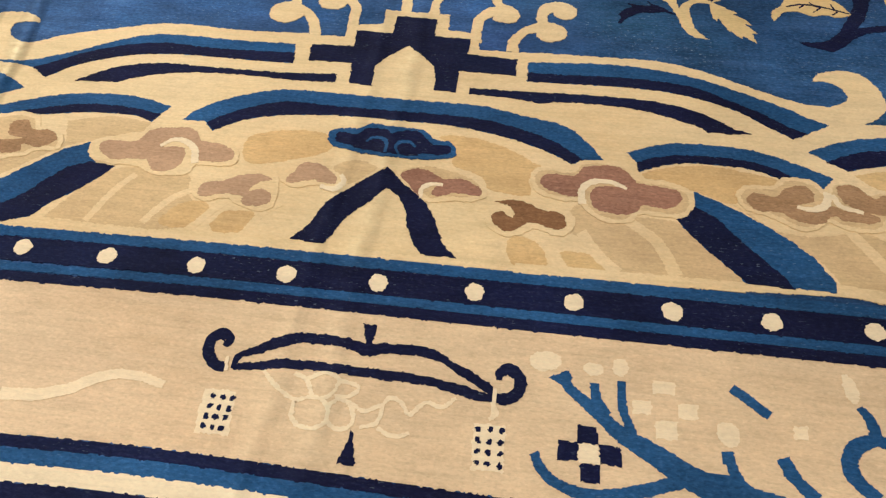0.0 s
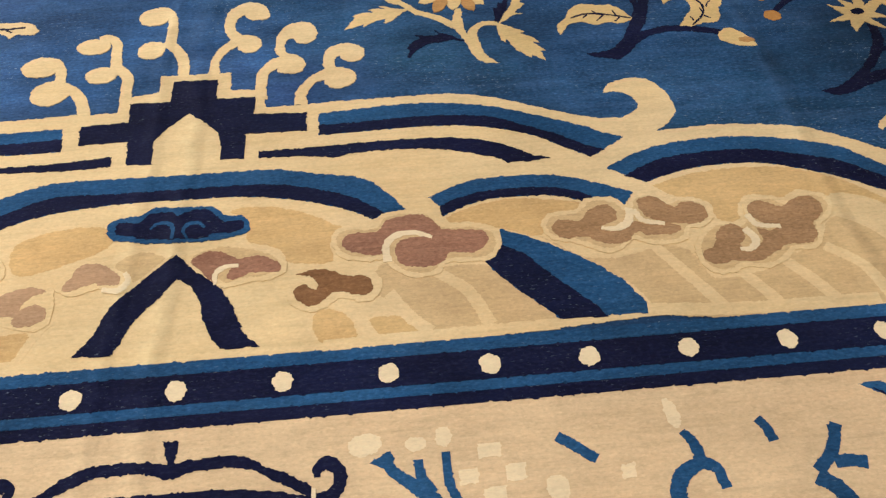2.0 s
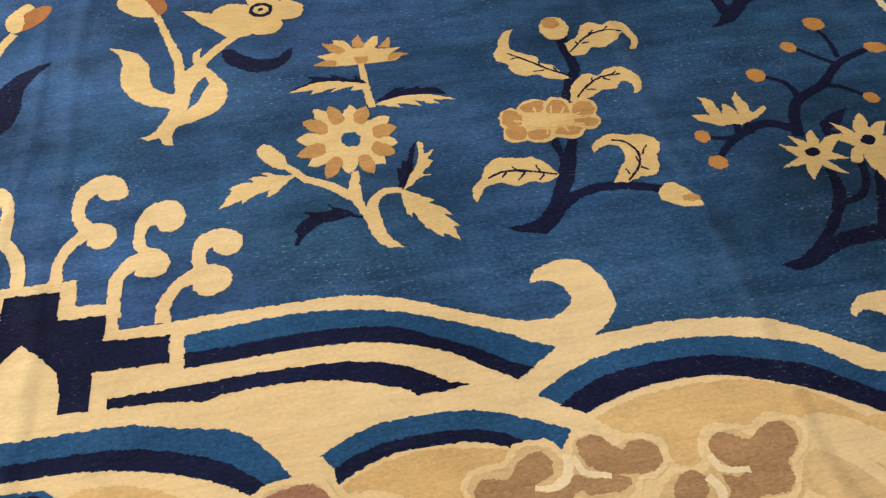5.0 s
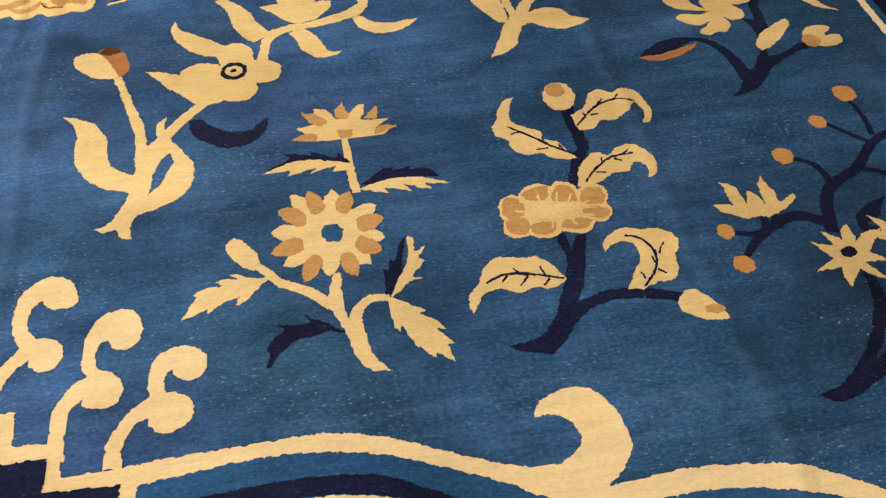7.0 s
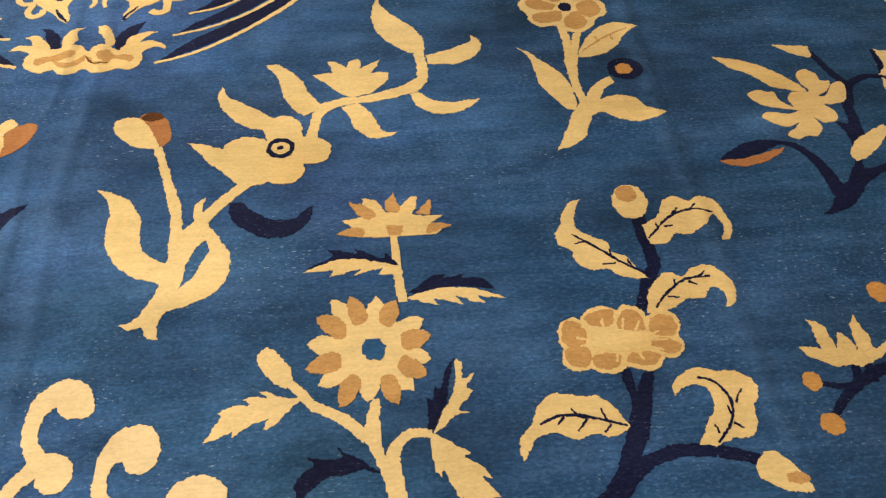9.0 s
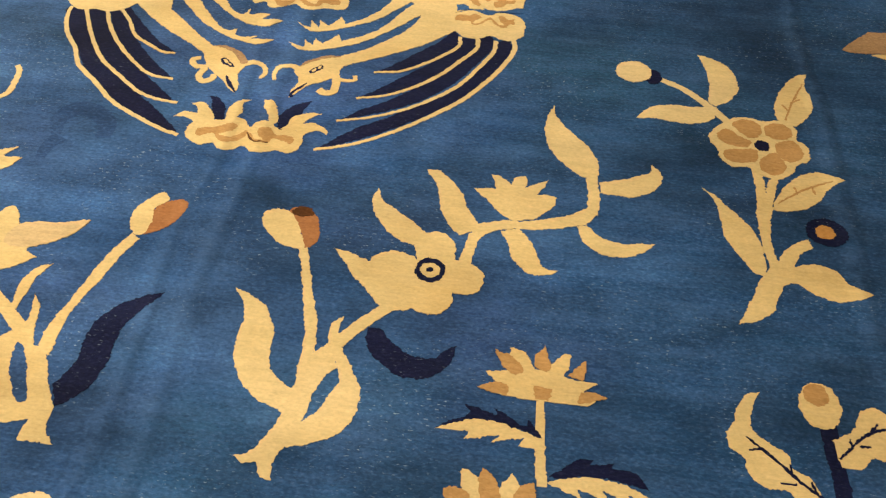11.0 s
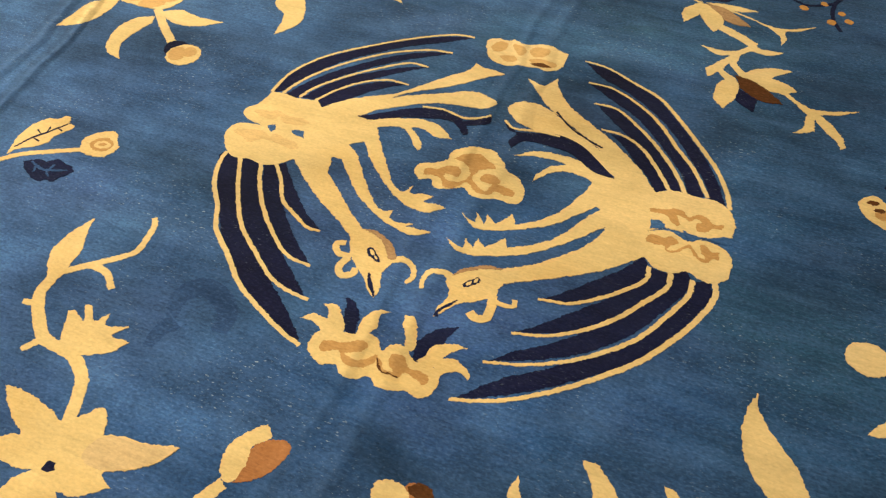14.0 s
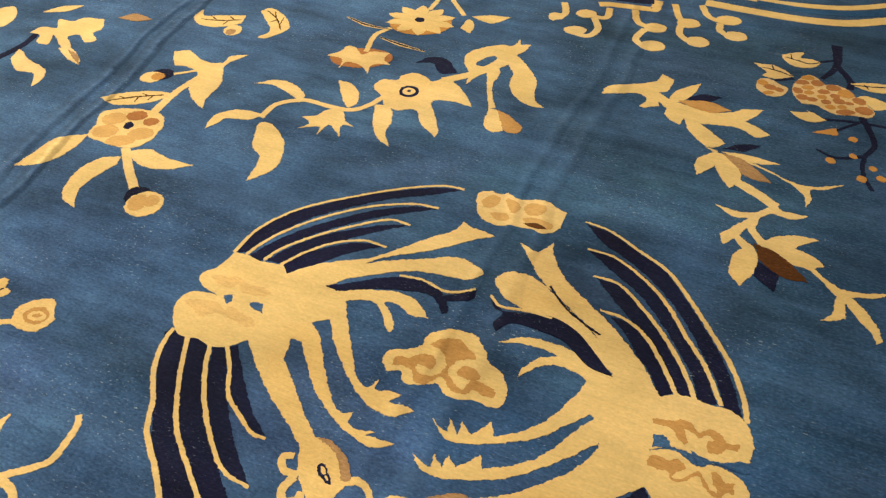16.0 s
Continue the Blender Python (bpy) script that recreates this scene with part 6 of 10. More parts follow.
shape(m, "star_flower", YELLOW, 2.2, [(1.858, 2.17, 1), (1.902, 2.133), (1.911, 2.111, 1), (1.929, 2.158), (1.966, 2.193, 1), (1.972, 2.159), (1.959, 2.123, 1), (1.995, 2.146), (2.026, 2.144, 1), (1.986, 2.09, 1), (2.022, 2.069), (2.048, 2.028, 1), (1.998, 2.023, 1), (1.963, 1.98, 1), (1.922, 1.976), (1.894, 1.965, 1), (1.889, 2.009), (1.899, 2.04, 1), (1.871, 1.998), (1.844, 2.011, 1), (1.864, 2.046), (1.888, 2.064, 1), (1.827, 2.114, 1), (1.876, 2.117)])

m = motif("blossom_tree", "cream blossom on a navy trunk with a rust leaf")
shape(m, "trunk", NAVY, 1, [(1.693, 2.673, 1), (1.733, 2.708), (1.774, 2.768, 1), (1.815, 2.794), (1.851, 2.841), (1.875, 2.876, 1), (1.892, 2.942), (1.889, 2.99), (1.879, 3.037, 1), (1.916, 3.023), (1.926, 3.08), (1.936, 3.129, 1), (1.966, 3.134), (1.959, 3.075), (1.952, 3.017), (1.944, 2.97, 1), (1.893, 2.874), (1.882, 2.836, 1), (1.93, 2.841), (1.992, 2.872), (2.031, 2.885, 1), (2.032, 2.857, 1), (1.974, 2.835), (1.912, 2.805), (1.864, 2.774), (1.82, 2.726), (1.778, 2.693), (1.737, 2.681)])
ribbon(m, "branch", NAVY, 1, [(1.637, 2.965), (1.712, 2.942), (1.752, 2.882), (1.769, 2.814), (1.774, 2.743)], [0.012, 0.03, 0.05])
ribbon(m, "branch", NAVY, 1, [(1.945, 3.11), (1.983, 3.202)], [0.05, 0.04])
ribbon(m, "branch", NAVY, 1, [(1.987, 3.192), (1.956, 3.259), (1.928, 3.359)], [0.03, 0.02])
ribbon(m, "branch", NAVY, 1, [(1.984, 3.193), (2.055, 3.229), (2.12, 3.226)], [0.03, 0.016])
ribbon(m, "branch", NAVY, 1, [(2.123, 3.232), (2.138, 3.296), (2.143, 3.361)], [0.02, 0.02])
shape(m, "bloom", YELLOW, 2, [(1.85, 3.173), (1.837, 3.214), (1.837, 3.254), (1.873, 3.277), (1.902, 3.251), (1.903, 3.22), (1.933, 3.215), (1.909, 3.173), (1.869, 3.149), (1.891, 3.146), (1.935, 3.2), (1.966, 3.211), (1.972, 3.179), (1.946, 3.123), (1.901, 3.109), (1.872, 3.111), (1.895, 3.073), (1.885, 3.037), (1.842, 3.032), (1.819, 3.055), (1.826, 3.012), (1.799, 2.975), (1.769, 2.979), (1.735, 2.966), (1.712, 2.988), (1.746, 3.016), (1.769, 3.04), (1.729, 3.021), (1.681, 3.042), (1.66, 3.072), (1.689, 3.088), (1.741, 3.075), (1.782, 3.089), (1.733, 3.102), (1.674, 3.125), (1.649, 3.172), (1.689, 3.19), (1.708, 3.178), (1.733, 3.177), (1.738, 3.139), (1.773, 3.105), (1.769, 3.143), (1.789, 3.17)])
shape(m, "leaf", YELLOW, 1.6, [(1.594, 3.358, 1), (1.665, 3.341), (1.733, 3.306), (1.792, 3.251), (1.831, 3.199), (1.842, 3.168, 1), (1.786, 3.185), (1.735, 3.207), (1.688, 3.266), (1.632, 3.305)])
shape(m, "leaf", YELLOW, 1.6, [(2.022, 3.012, 1), (2.023, 2.984), (1.97, 2.923), (1.911, 2.879), (1.873, 2.864, 1), (1.87, 2.898), (1.905, 2.946), (1.958, 2.979)])
shape(m, "leaf", YELLOW, 1.6, [(2.112, 3.221, 1), (2.148, 3.169), (2.167, 3.106), (2.183, 3.06), (2.222, 3.023, 1), (2.167, 3.048), (2.123, 3.098), (2.103, 3.161)])
shape(m, "leaf", YELLOW, 1.6, [(2.147, 3.361, 1), (2.199, 3.337), (2.192, 3.279), (2.137, 3.23), (2.108, 3.234, 1), (2.146, 3.279)])
shape(m, "leaf", YELLOW, 1.6, [(1.813, 3.408, 1), (1.931, 3.391, 1), (1.918, 3.337), (1.858, 3.365)])
shape(m, "leaf", YELLOW, 1.6, [(2.043, 2.926), (2.08, 2.954), (2.119, 2.956), (2.145, 2.939), (2.111, 2.903), (2.158, 2.902), (2.156, 2.87), (2.12, 2.849), (2.077, 2.855), (2.057, 2.871)])
shape(m, "leaf", NAVY, 1.5, [(1.468, 2.9, 1), (1.533, 2.947), (1.607, 2.971), (1.686, 2.959, 1), (1.607, 2.923), (1.533, 2.895, 1)])
shape(m, "leaf", RUST, 1.6, [(1.47, 2.897, 1), (1.544, 2.901), (1.624, 2.921), (1.683, 2.938, 1), (1.646, 2.905), (1.58, 2.876), (1.507, 2.874)])
disc(m, "berry", HONEY, 2.2, 2.054, 2.885, 0.030, 0.030, -9)

m = motif("medallion", "round medallion of cream plumes and navy feathers")
shape(m, "body", YELLOW, 1.6, [(-1.281, 4.43, 1), (-1.231, 4.434), (-1.181, 4.427), (-1.104, 4.442, 1), (-1.071, 4.412, 1), (-1.024, 4.469), (-0.969, 4.512), (-0.919, 4.479), (-0.921, 4.418, 1), (-0.851, 4.428), (-0.842, 4.387, 1), (-0.837, 4.312), (-0.847, 4.298, 1), (-0.886, 4.267), (-0.896, 4.257, 1), (-0.878, 4.191), (-0.915, 4.184, 1), (-0.893, 4.113, 1), (-0.917, 4.076), (-1.028, 4.128, 1), (-1.065, 4.084), (-1.114, 4.063), (-1.162, 4.072), (-1.198, 4.063), (-1.239, 4.069), (-1.292, 4.122), (-1.315, 4.174), (-1.302, 4.22), (-1.247, 4.24), (-1.215, 4.241), (-1.281, 4.258), (-1.314, 4.28), (-1.316, 4.313), (-1.292, 4.346)])
shape(m, "plume", YELLOW, 1.6, [(-1.024, 4.469, 1), (-0.946, 4.532), (-0.861, 4.586), (-0.789, 4.672), (-0.717, 4.764), (-0.663, 4.825), (-0.65, 4.879, 1), (-0.617, 4.863, 1), (-0.577, 4.861), (-0.524, 4.853, 1), (-0.581, 4.811), (-0.644, 4.747), (-0.726, 4.677), (-0.809, 4.618), (-0.854, 4.571, 1), (-0.919, 4.479)])
shape(m, "plume", YELLOW, 1.6, [(-0.955, 4.464, 1), (-0.851, 4.565), (-0.766, 4.618), (-0.695, 4.655), (-0.606, 4.703), (-0.539, 4.696), (-0.496, 4.669), (-0.534, 4.623), (-0.592, 4.612), (-0.672, 4.599), (-0.745, 4.569), (-0.811, 4.524), (-0.89, 4.464), (-0.921, 4.418, 1)])
shape(m, "plume", YELLOW, 1.6, [(-0.889, 4.419, 1), (-0.782, 4.46), (-0.707, 4.482), (-0.64, 4.471), (-0.578, 4.42, 1), (-0.635, 4.411), (-0.687, 4.436), (-0.728, 4.425), (-0.687, 4.389), (-0.656, 4.342), (-0.66, 4.319, 1), (-0.687, 4.344), (-0.734, 4.401), (-0.781, 4.413), (-0.848, 4.378, 1)])
shape(m, "frond", YELLOW, 1.6, [(-0.847, 4.298, 1), (-0.842, 4.387, 1), (-0.812, 4.337), (-0.764, 4.267), (-0.702, 4.179), (-0.662, 4.128), (-0.624, 4.117), (-0.61, 4.149, 1), (-0.602, 4.119), (-0.563, 4.129), (-0.527, 4.132, 1), (-0.549, 4.097), (-0.505, 4.102), (-0.474, 4.095, 1), (-0.523, 4.057), (-0.579, 4.059), (-0.625, 4.078), (-0.683, 4.119), (-0.735, 4.166), (-0.794, 4.226)])
shape(m, "frond", YELLOW, 1.6, [(-0.903, 4.239, 1), (-0.895, 4.263, 1), (-0.848, 4.232), (-0.79, 4.157), (-0.75, 4.105), (-0.691, 4.038), (-0.65, 4.012), (-0.621, 4.029, 1), (-0.619, 3.993), (-0.582, 3.984), (-0.536, 3.995, 1), (-0.557, 3.977), (-0.499, 3.982), (-0.477, 3.984, 1), (-0.521, 3.95), (-0.568, 3.954), (-0.633, 3.975), (-0.697, 4.01), (-0.755, 4.05), (-0.819, 4.117), (-0.881, 4.189)])
shape(m, "stem", YELLOW, 1.6, [(-1.028, 4.128, 1), (-0.905, 4.165, 1), (-0.893, 4.113), (-0.842, 4.066), (-0.784, 4.012), (-0.728, 3.96), (-0.666, 3.913, 1), (-0.667, 3.843, 1), (-0.707, 3.884), (-0.782, 3.937), (-0.855, 3.982), (-0.943, 4.051)])
shape(m, "tip", YELLOW, 1.6, [(-0.689, 3.868), (-0.668, 3.917), (-0.624, 3.919), (-0.558, 3.876), (-0.536, 3.83), (-0.541, 3.802), (-0.548, 3.782), (-0.53, 3.727), (-0.529, 3.683, 1), (-0.557, 3.705), (-0.597, 3.751), (-0.634, 3.779), (-0.668, 3.82)])
shape(m, "edging", TAN, 2.2, [(-0.674, 3.917, 1), (-0.636, 3.925), (-0.592, 3.909), (-0.544, 3.871), (-0.533, 3.842), (-0.551, 3.835), (-0.59, 3.886), (-0.639, 3.912)])
ribbon(m, "tendril", YELLOW, 1.6, [(-0.657, 3.806), (-0.69, 3.8), (-0.711, 3.813), (-0.719, 3.837), (-0.696, 3.847)], [0.02, 0.02])
ribbon(m, "tendril", YELLOW, 1.6, [(-0.665, 3.794), (-0.673, 3.752), (-0.652, 3.728), (-0.625, 3.744), (-0.626, 3.767)], [0.022, 0.022])
ribbon(m, "tendril", YELLOW, 1.6, [(-0.543, 3.832), (-0.511, 3.849), (-0.474, 3.834), (-0.458, 3.798), (-0.468, 3.769)], [0.024, 0.012])
ribbon(m, "tendril", YELLOW, 1.6, [(-0.352, 3.838), (-0.381, 3.847), (-0.418, 3.836), (-0.428, 3.8), (-0.419, 3.768)], [0.022, 0.012])
ribbon(m, "tendril", YELLOW, 1.6, [(-0.221, 3.818), (-0.211, 3.769), (-0.214, 3.735), (-0.241, 3.724), (-0.263, 3.738)], [0.026, 0.026])
ribbon(m, "tendril", YELLOW, 1.6, [(-0.21, 3.799), (-0.18, 3.795), (-0.154, 3.802), (-0.159, 3.824)], [0.014, 0.014])
shape(m, "body", YELLOW, 1.6, [(-0.012, 4.439, 1), (-0.003, 4.556), (0.042, 4.517), (0.091, 4.455), (0.125, 4.416, 1), (0.181, 4.444), (0.25, 4.442), (0.317, 4.444), (0.354, 4.421), (0.38, 4.371), (0.382, 4.301, 1), (0.325, 4.273), (0.279, 4.258), (0.248, 4.269), (0.18, 4.264), (0.137, 4.234), (0.198, 4.259), (0.251, 4.235), (0.296, 4.254), (0.344, 4.251), (0.389, 4.213), (0.392, 4.129, 1), (0.352, 4.092), (0.313, 4.096), (0.272, 4.111), (0.229, 4.087), (0.181, 4.095), (0.146, 4.124, 1), (0.091, 4.068), (0.035, 4.034), (-0.012, 4.092), (0.012, 4.194), (-0.025, 4.272, 1), (-0.069, 4.309), (-0.072, 4.387)])
shape(m, "plume", YELLOW, 1.6, [(-0.434, 4.857, 1), (-0.386, 4.841), (-0.365, 4.839), (-0.334, 4.9, 1), (-0.313, 4.843), (-0.246, 4.751), (-0.147, 4.678), (-0.053, 4.609), (0.064, 4.498), (0.091, 4.455), (-0.012, 4.439, 1), (-0.097, 4.56), (-0.217, 4.648), (-0.318, 4.72), (-0.383, 4.796)])
shape(m, "plume", YELLOW, 1.6, [(-0.451, 4.665), (-0.419, 4.712), (-0.348, 4.718), (-0.265, 4.676), (-0.167, 4.607), (-0.085, 4.55), (0.009, 4.503), (-0.012, 4.439, 1), (-0.097, 4.487), (-0.211, 4.558), (-0.293, 4.57), (-0.367, 4.585), (-0.417, 4.613)])
shape(m, "plume", YELLOW, 1.6, [(-0.027, 4.425, 1), (-0.111, 4.467), (-0.189, 4.478), (-0.281, 4.469), (-0.351, 4.419, 1), (-0.273, 4.443), (-0.178, 4.44), (-0.224, 4.406), (-0.254, 4.352), (-0.255, 4.316, 1), (-0.235, 4.352), (-0.185, 4.4), (-0.112, 4.403), (-0.075, 4.386), (-0.052, 4.382)])
shape(m, "frond", YELLOW, 1.6, [(-0.421, 4.1, 1), (-0.387, 4.076), (-0.365, 4.073, 1), (-0.376, 4.115, 1), (-0.337, 4.075, 1), (-0.341, 4.119, 1), (-0.304, 4.088, 1), (-0.269, 4.147, 1), (-0.246, 4.11, 1), (-0.193, 4.147), (-0.137, 4.214), (-0.095, 4.31), (-0.067, 4.391, 1), (-0.021, 4.296, 1), (-0.082, 4.221), (-0.139, 4.154), (-0.217, 4.102), (-0.299, 4.062), (-0.362, 4.052)])
shape(m, "frond", YELLOW, 1.6, [(-0.426, 3.979, 1), (-0.386, 3.962), (-0.361, 3.96, 1), (-0.37, 3.997, 1), (-0.335, 3.97, 1), (-0.335, 4.013, 1), (-0.305, 3.982, 1), (-0.259, 4.042, 1), (-0.24, 4.007, 1), (-0.166, 4.053), (-0.109, 4.113), (-0.06, 4.206), (-0.02, 4.273, 1), (0.021, 4.217, 1), (-0.042, 4.138), (-0.099, 4.076), (-0.172, 4.011), (-0.249, 3.969), (-0.332, 3.94), (-0.379, 3.943)])
shape(m, "stem", YELLOW, 1.6, [(0.015, 4.183, 1), (0.15, 4.132, 1), (0.091, 4.068), (0.039, 4.021), (-0.043, 3.966), (-0.139, 3.909), (-0.207, 3.871, 1), (-0.231, 3.892), (-0.232, 3.917), (-0.157, 3.966), (-0.093, 4.025), (-0.03, 4.096)])
shape(m, "tip", YELLOW, 1.6, [(-0.217, 3.923, 1), (-0.207, 3.871), (-0.214, 3.837), (-0.203, 3.792), (-0.23, 3.8), (-0.269, 3.774), (-0.307, 3.749), (-0.332, 3.709), (-0.349, 3.687, 1), (-0.352, 3.72), (-0.337, 3.762), (-0.345, 3.793), (-0.363, 3.817), (-0.355, 3.845), (-0.311, 3.884), (-0.27, 3.908)])
shape(m, "edging", TAN, 2.2, [(-0.355, 3.845, 1), (-0.328, 3.884), (-0.273, 3.917), (-0.224, 3.92), (-0.283, 3.898), (-0.323, 3.871)])
shape(m, "slit", FIELD, 2.2, [(0.134, 4.288, 1), (0.167, 4.29), (0.183, 4.265), (0.142, 4.248, 1)])
shape(m, "slit", FIELD, 2.2, [(0.236, 4.275, 1), (0.294, 4.265), (0.37, 4.294), (0.386, 4.268), (0.359, 4.261), (0.295, 4.26), (0.264, 4.236)])
shape(m, "slit", FIELD, 2.2, [(-1.197, 4.248, 1), (-1.174, 4.264, 1), (-1.159, 4.239, 1), (-1.171, 4.224, 1)])
shape(m, "slit", FIELD, 2.2, [(-1.11, 4.259, 1), (-1.067, 4.268, 1), (-1.047, 4.233, 1), (-1.096, 4.243)])
shape(m, "scrollwork", HONEY, 2.2, [(0.124, 4.338, 1), (0.157, 4.342), (0.176, 4.35), (0.195, 4.363), (0.221, 4.359), (0.243, 4.338), (0.256, 4.351), (0.279, 4.361), (0.306, 4.352), (0.319, 4.336), (0.348, 4.341, 1), (0.348, 4.319, 1), (0.319, 4.315), (0.303, 4.294), (0.274, 4.289), (0.273, 4.319), (0.287, 4.332), (0.266, 4.338), (0.249, 4.322), (0.231, 4.333), (0.209, 4.334), (0.222, 4.298), (0.214, 4.288, 1), (0.193, 4.301), (0.174, 4.324), (0.124, 4.319, 1)])
shape(m, "scrollwork", HONEY, 2.2, [(0.138, 4.209), (0.155, 4.225), (0.185, 4.222), (0.202, 4.236), (0.226, 4.227), (0.229, 4.212), (0.21, 4.193), (0.207, 4.176), (0.228, 4.182), (0.261, 4.221), (0.276, 4.209), (0.299, 4.183), (0.317, 4.179), (0.3, 4.21), (0.293, 4.232), (0.312, 4.235), (0.327, 4.215), (0.353, 4.223, 1), (0.354, 4.193, 1), (0.335, 4.187), (0.325, 4.165), (0.301, 4.169), (0.274, 4.195), (0.263, 4.208), (0.229, 4.174), (0.202, 4.169), (0.195, 4.189), (0.163, 4.187), (0.141, 4.189)])
shape(m, "scrollwork", GOLD, 2.2, [(-1.284, 4.306), (-1.264, 4.321), (-1.231, 4.322), (-1.207, 4.338), (-1.165, 4.323), (-1.128, 4.325), (-1.101, 4.327), (-1.068, 4.315), (-1.083, 4.296), (-1.121, 4.286), (-1.152, 4.283), (-1.183, 4.309), (-1.193, 4.288), (-1.219, 4.284), (-1.255, 4.288)])
shape(m, "scrollwork", GOLD, 2.2, [(-1.289, 4.175), (-1.284, 4.193), (-1.238, 4.209), (-1.192, 4.216), (-1.16, 4.198), (-1.148, 4.222), (-1.107, 4.208), (-1.061, 4.203), (-1.042, 4.181), (-1.055, 4.166), (-1.097, 4.173), (-1.138, 4.177), (-1.176, 4.179), (-1.21, 4.147), (-1.246, 4.162)])
shape(m, "dark_plume", NAVY, 1.8, [(-0.93, 4.414, 1), (-0.866, 4.458), (-0.77, 4.528), (-0.696, 4.555), (-0.612, 4.554), (-0.572, 4.532), (-0.529, 4.556), (-0.493, 4.597, 1), (-0.483, 4.553), (-0.535, 4.516), (-0.556, 4.507), (-0.533, 4.469), (-0.547, 4.454, 1), (-0.573, 4.484), (-0.616, 4.513), (-0.693, 4.498), (-0.784, 4.466), (-0.885, 4.41)])
shape(m, "dark_plume", NAVY, 1.8, [(-0.434, 4.574, 1), (-0.402, 4.539), (-0.328, 4.555), (-0.236, 4.578), (-0.152, 4.552), (-0.081, 4.494), (-0.009, 4.427, 1), (-0.084, 4.436), (-0.175, 4.498), (-0.255, 4.509), (-0.34, 4.504), (-0.373, 4.454, 1), (-0.392, 4.482), (-0.38, 4.533)])
ribbon(m, "rib", YELLOW, 2.2, [(-0.737, 4.552), (-0.657, 4.562), (-0.583, 4.546), (-0.535, 4.56), (-0.492, 4.594)], [0.009, 0.009])
ribbon(m, "rib", YELLOW, 2.2, [(-0.439, 4.588), (-0.398, 4.557), (-0.313, 4.571), (-0.235, 4.572)], [0.009, 0.009])
ribbon(m, "slit", NAVY, 2.2, [(-0.282, 4.702), (-0.213, 4.634), (-0.144, 4.592), (-0.084, 4.566)], [0.007, 0.007])
shape(m, "feather", NAVY, 1, [(-1.285, 4.429, 1), (-1.275, 4.549), (-1.228, 4.675), (-1.151, 4.755), (-1.072, 4.837), (-0.986, 4.906), (-0.876, 4.982), (-0.798, 5.023), (-0.723, 5.042, 1), (-0.822, 4.967), (-0.933, 4.895), (-1.033, 4.805), (-1.126, 4.707), (-1.189, 4.604), (-1.23, 4.513), (-1.243, 4.447, 1)])
ribbon(m, "quill", YELLOW, 1.4, [(-1.285, 4.429), (-1.279, 4.555), (-1.228, 4.675), (-1.156, 4.765), (-1.074, 4.84), (-0.989, 4.913), (-0.88, 4.992), (-0.782, 5.042), (-0.718, 5.048)], [0.0109, 0.0094])
shape(m, "feather", NAVY, 1, [(-1.231, 4.434, 1), (-1.193, 4.528), (-1.131, 4.628), (-1.043, 4.73), (-0.947, 4.821), (-0.836, 4.888), (-0.763, 4.906, 1), (-0.861, 4.838), (-0.947, 4.77), (-1.025, 4.692), (-1.096, 4.605), (-1.144, 4.524), (-1.167, 4.443, 1), (-1.19, 4.423, 1)])
ribbon(m, "quill", YELLOW, 1.4, [(-1.243, 4.436), (-1.217, 4.529), (-1.159, 4.635), (-1.073, 4.741), (-0.974, 4.83), (-0.842, 4.901), (-0.758, 4.912)], [0.0109, 0.0094])
shape(m, "feather", NAVY, 1, [(-1.166, 4.44, 1), (-1.125, 4.531), (-1.058, 4.621), (-0.979, 4.692), (-0.893, 4.754), (-0.816, 4.787, 1), (-0.898, 4.715), (-0.975, 4.638), (-1.046, 4.554), (-1.079, 4.487), (-1.104, 4.442, 1)])
ribbon(m, "quill", YELLOW, 1.4, [(-1.175, 4.437), (-1.149, 4.511), (-1.077, 4.613), (-0.986, 4.708), (-0.886, 4.788), (-0.812, 4.788)], [0.0109, 0.0094])
shape(m, "feather", NAVY, 1, [(-1.104, 4.442, 1), (-1.057, 4.531), (-0.998, 4.592), (-0.93, 4.638), (-0.844, 4.656, 1), (-0.897, 4.616), (-0.957, 4.556), (-1.009, 4.482), (-1.068, 4.406, 1)])
ribbon(m, "quill", YELLOW, 1.4, [(-1.113, 4.438), (-1.073, 4.518), (-1.004, 4.604), (-0.916, 4.655), (-0.836, 4.653)], [0.0109, 0.0086])
shape(m, "feather", NAVY, 1, [(-1.269, 4.056, 1), (-1.252, 4.078), (-1.198, 4.063, 1), (-1.146, 3.967), (-1.096, 3.882), (-1.04, 3.805), (-0.969, 3.74), (-0.894, 3.682), (-0.806, 3.613), (-0.739, 3.56), (-0.682, 3.508), (-0.648, 3.471, 1), (-0.716, 3.494), (-0.796, 3.527), (-0.878, 3.573), (-0.974, 3.649), (-1.053, 3.729), (-1.094, 3.783), (-1.151, 3.859), (-1.217, 3.964)])
ribbon(m, "quill", YELLOW, 1.4, [(-1.255, 4.077), (-1.244, 4.009), (-1.2, 3.917), (-1.138, 3.839), (-1.093, 3.759), (-0.996, 3.673), (-0.908, 3.591), (-0.796, 3.527), (-0.7, 3.482), (-0.645, 3.465)], [0.014, 0.0156, 0.0125])
shape(m, "feather", NAVY, 1, [(-1.19, 4.066, 1), (-1.148, 4.084, 1), (-1.107, 4.052), (-1.051, 3.953), (-0.995, 3.873), (-0.924, 3.806), (-0.839, 3.727), (-0.769, 3.669), (-0.714, 3.62, 1), (-0.765, 3.619), (-0.833, 3.643), (-0.912, 3.696), (-0.988, 3.756), (-1.032, 3.809), (-1.102, 3.905), (-1.149, 3.993)])
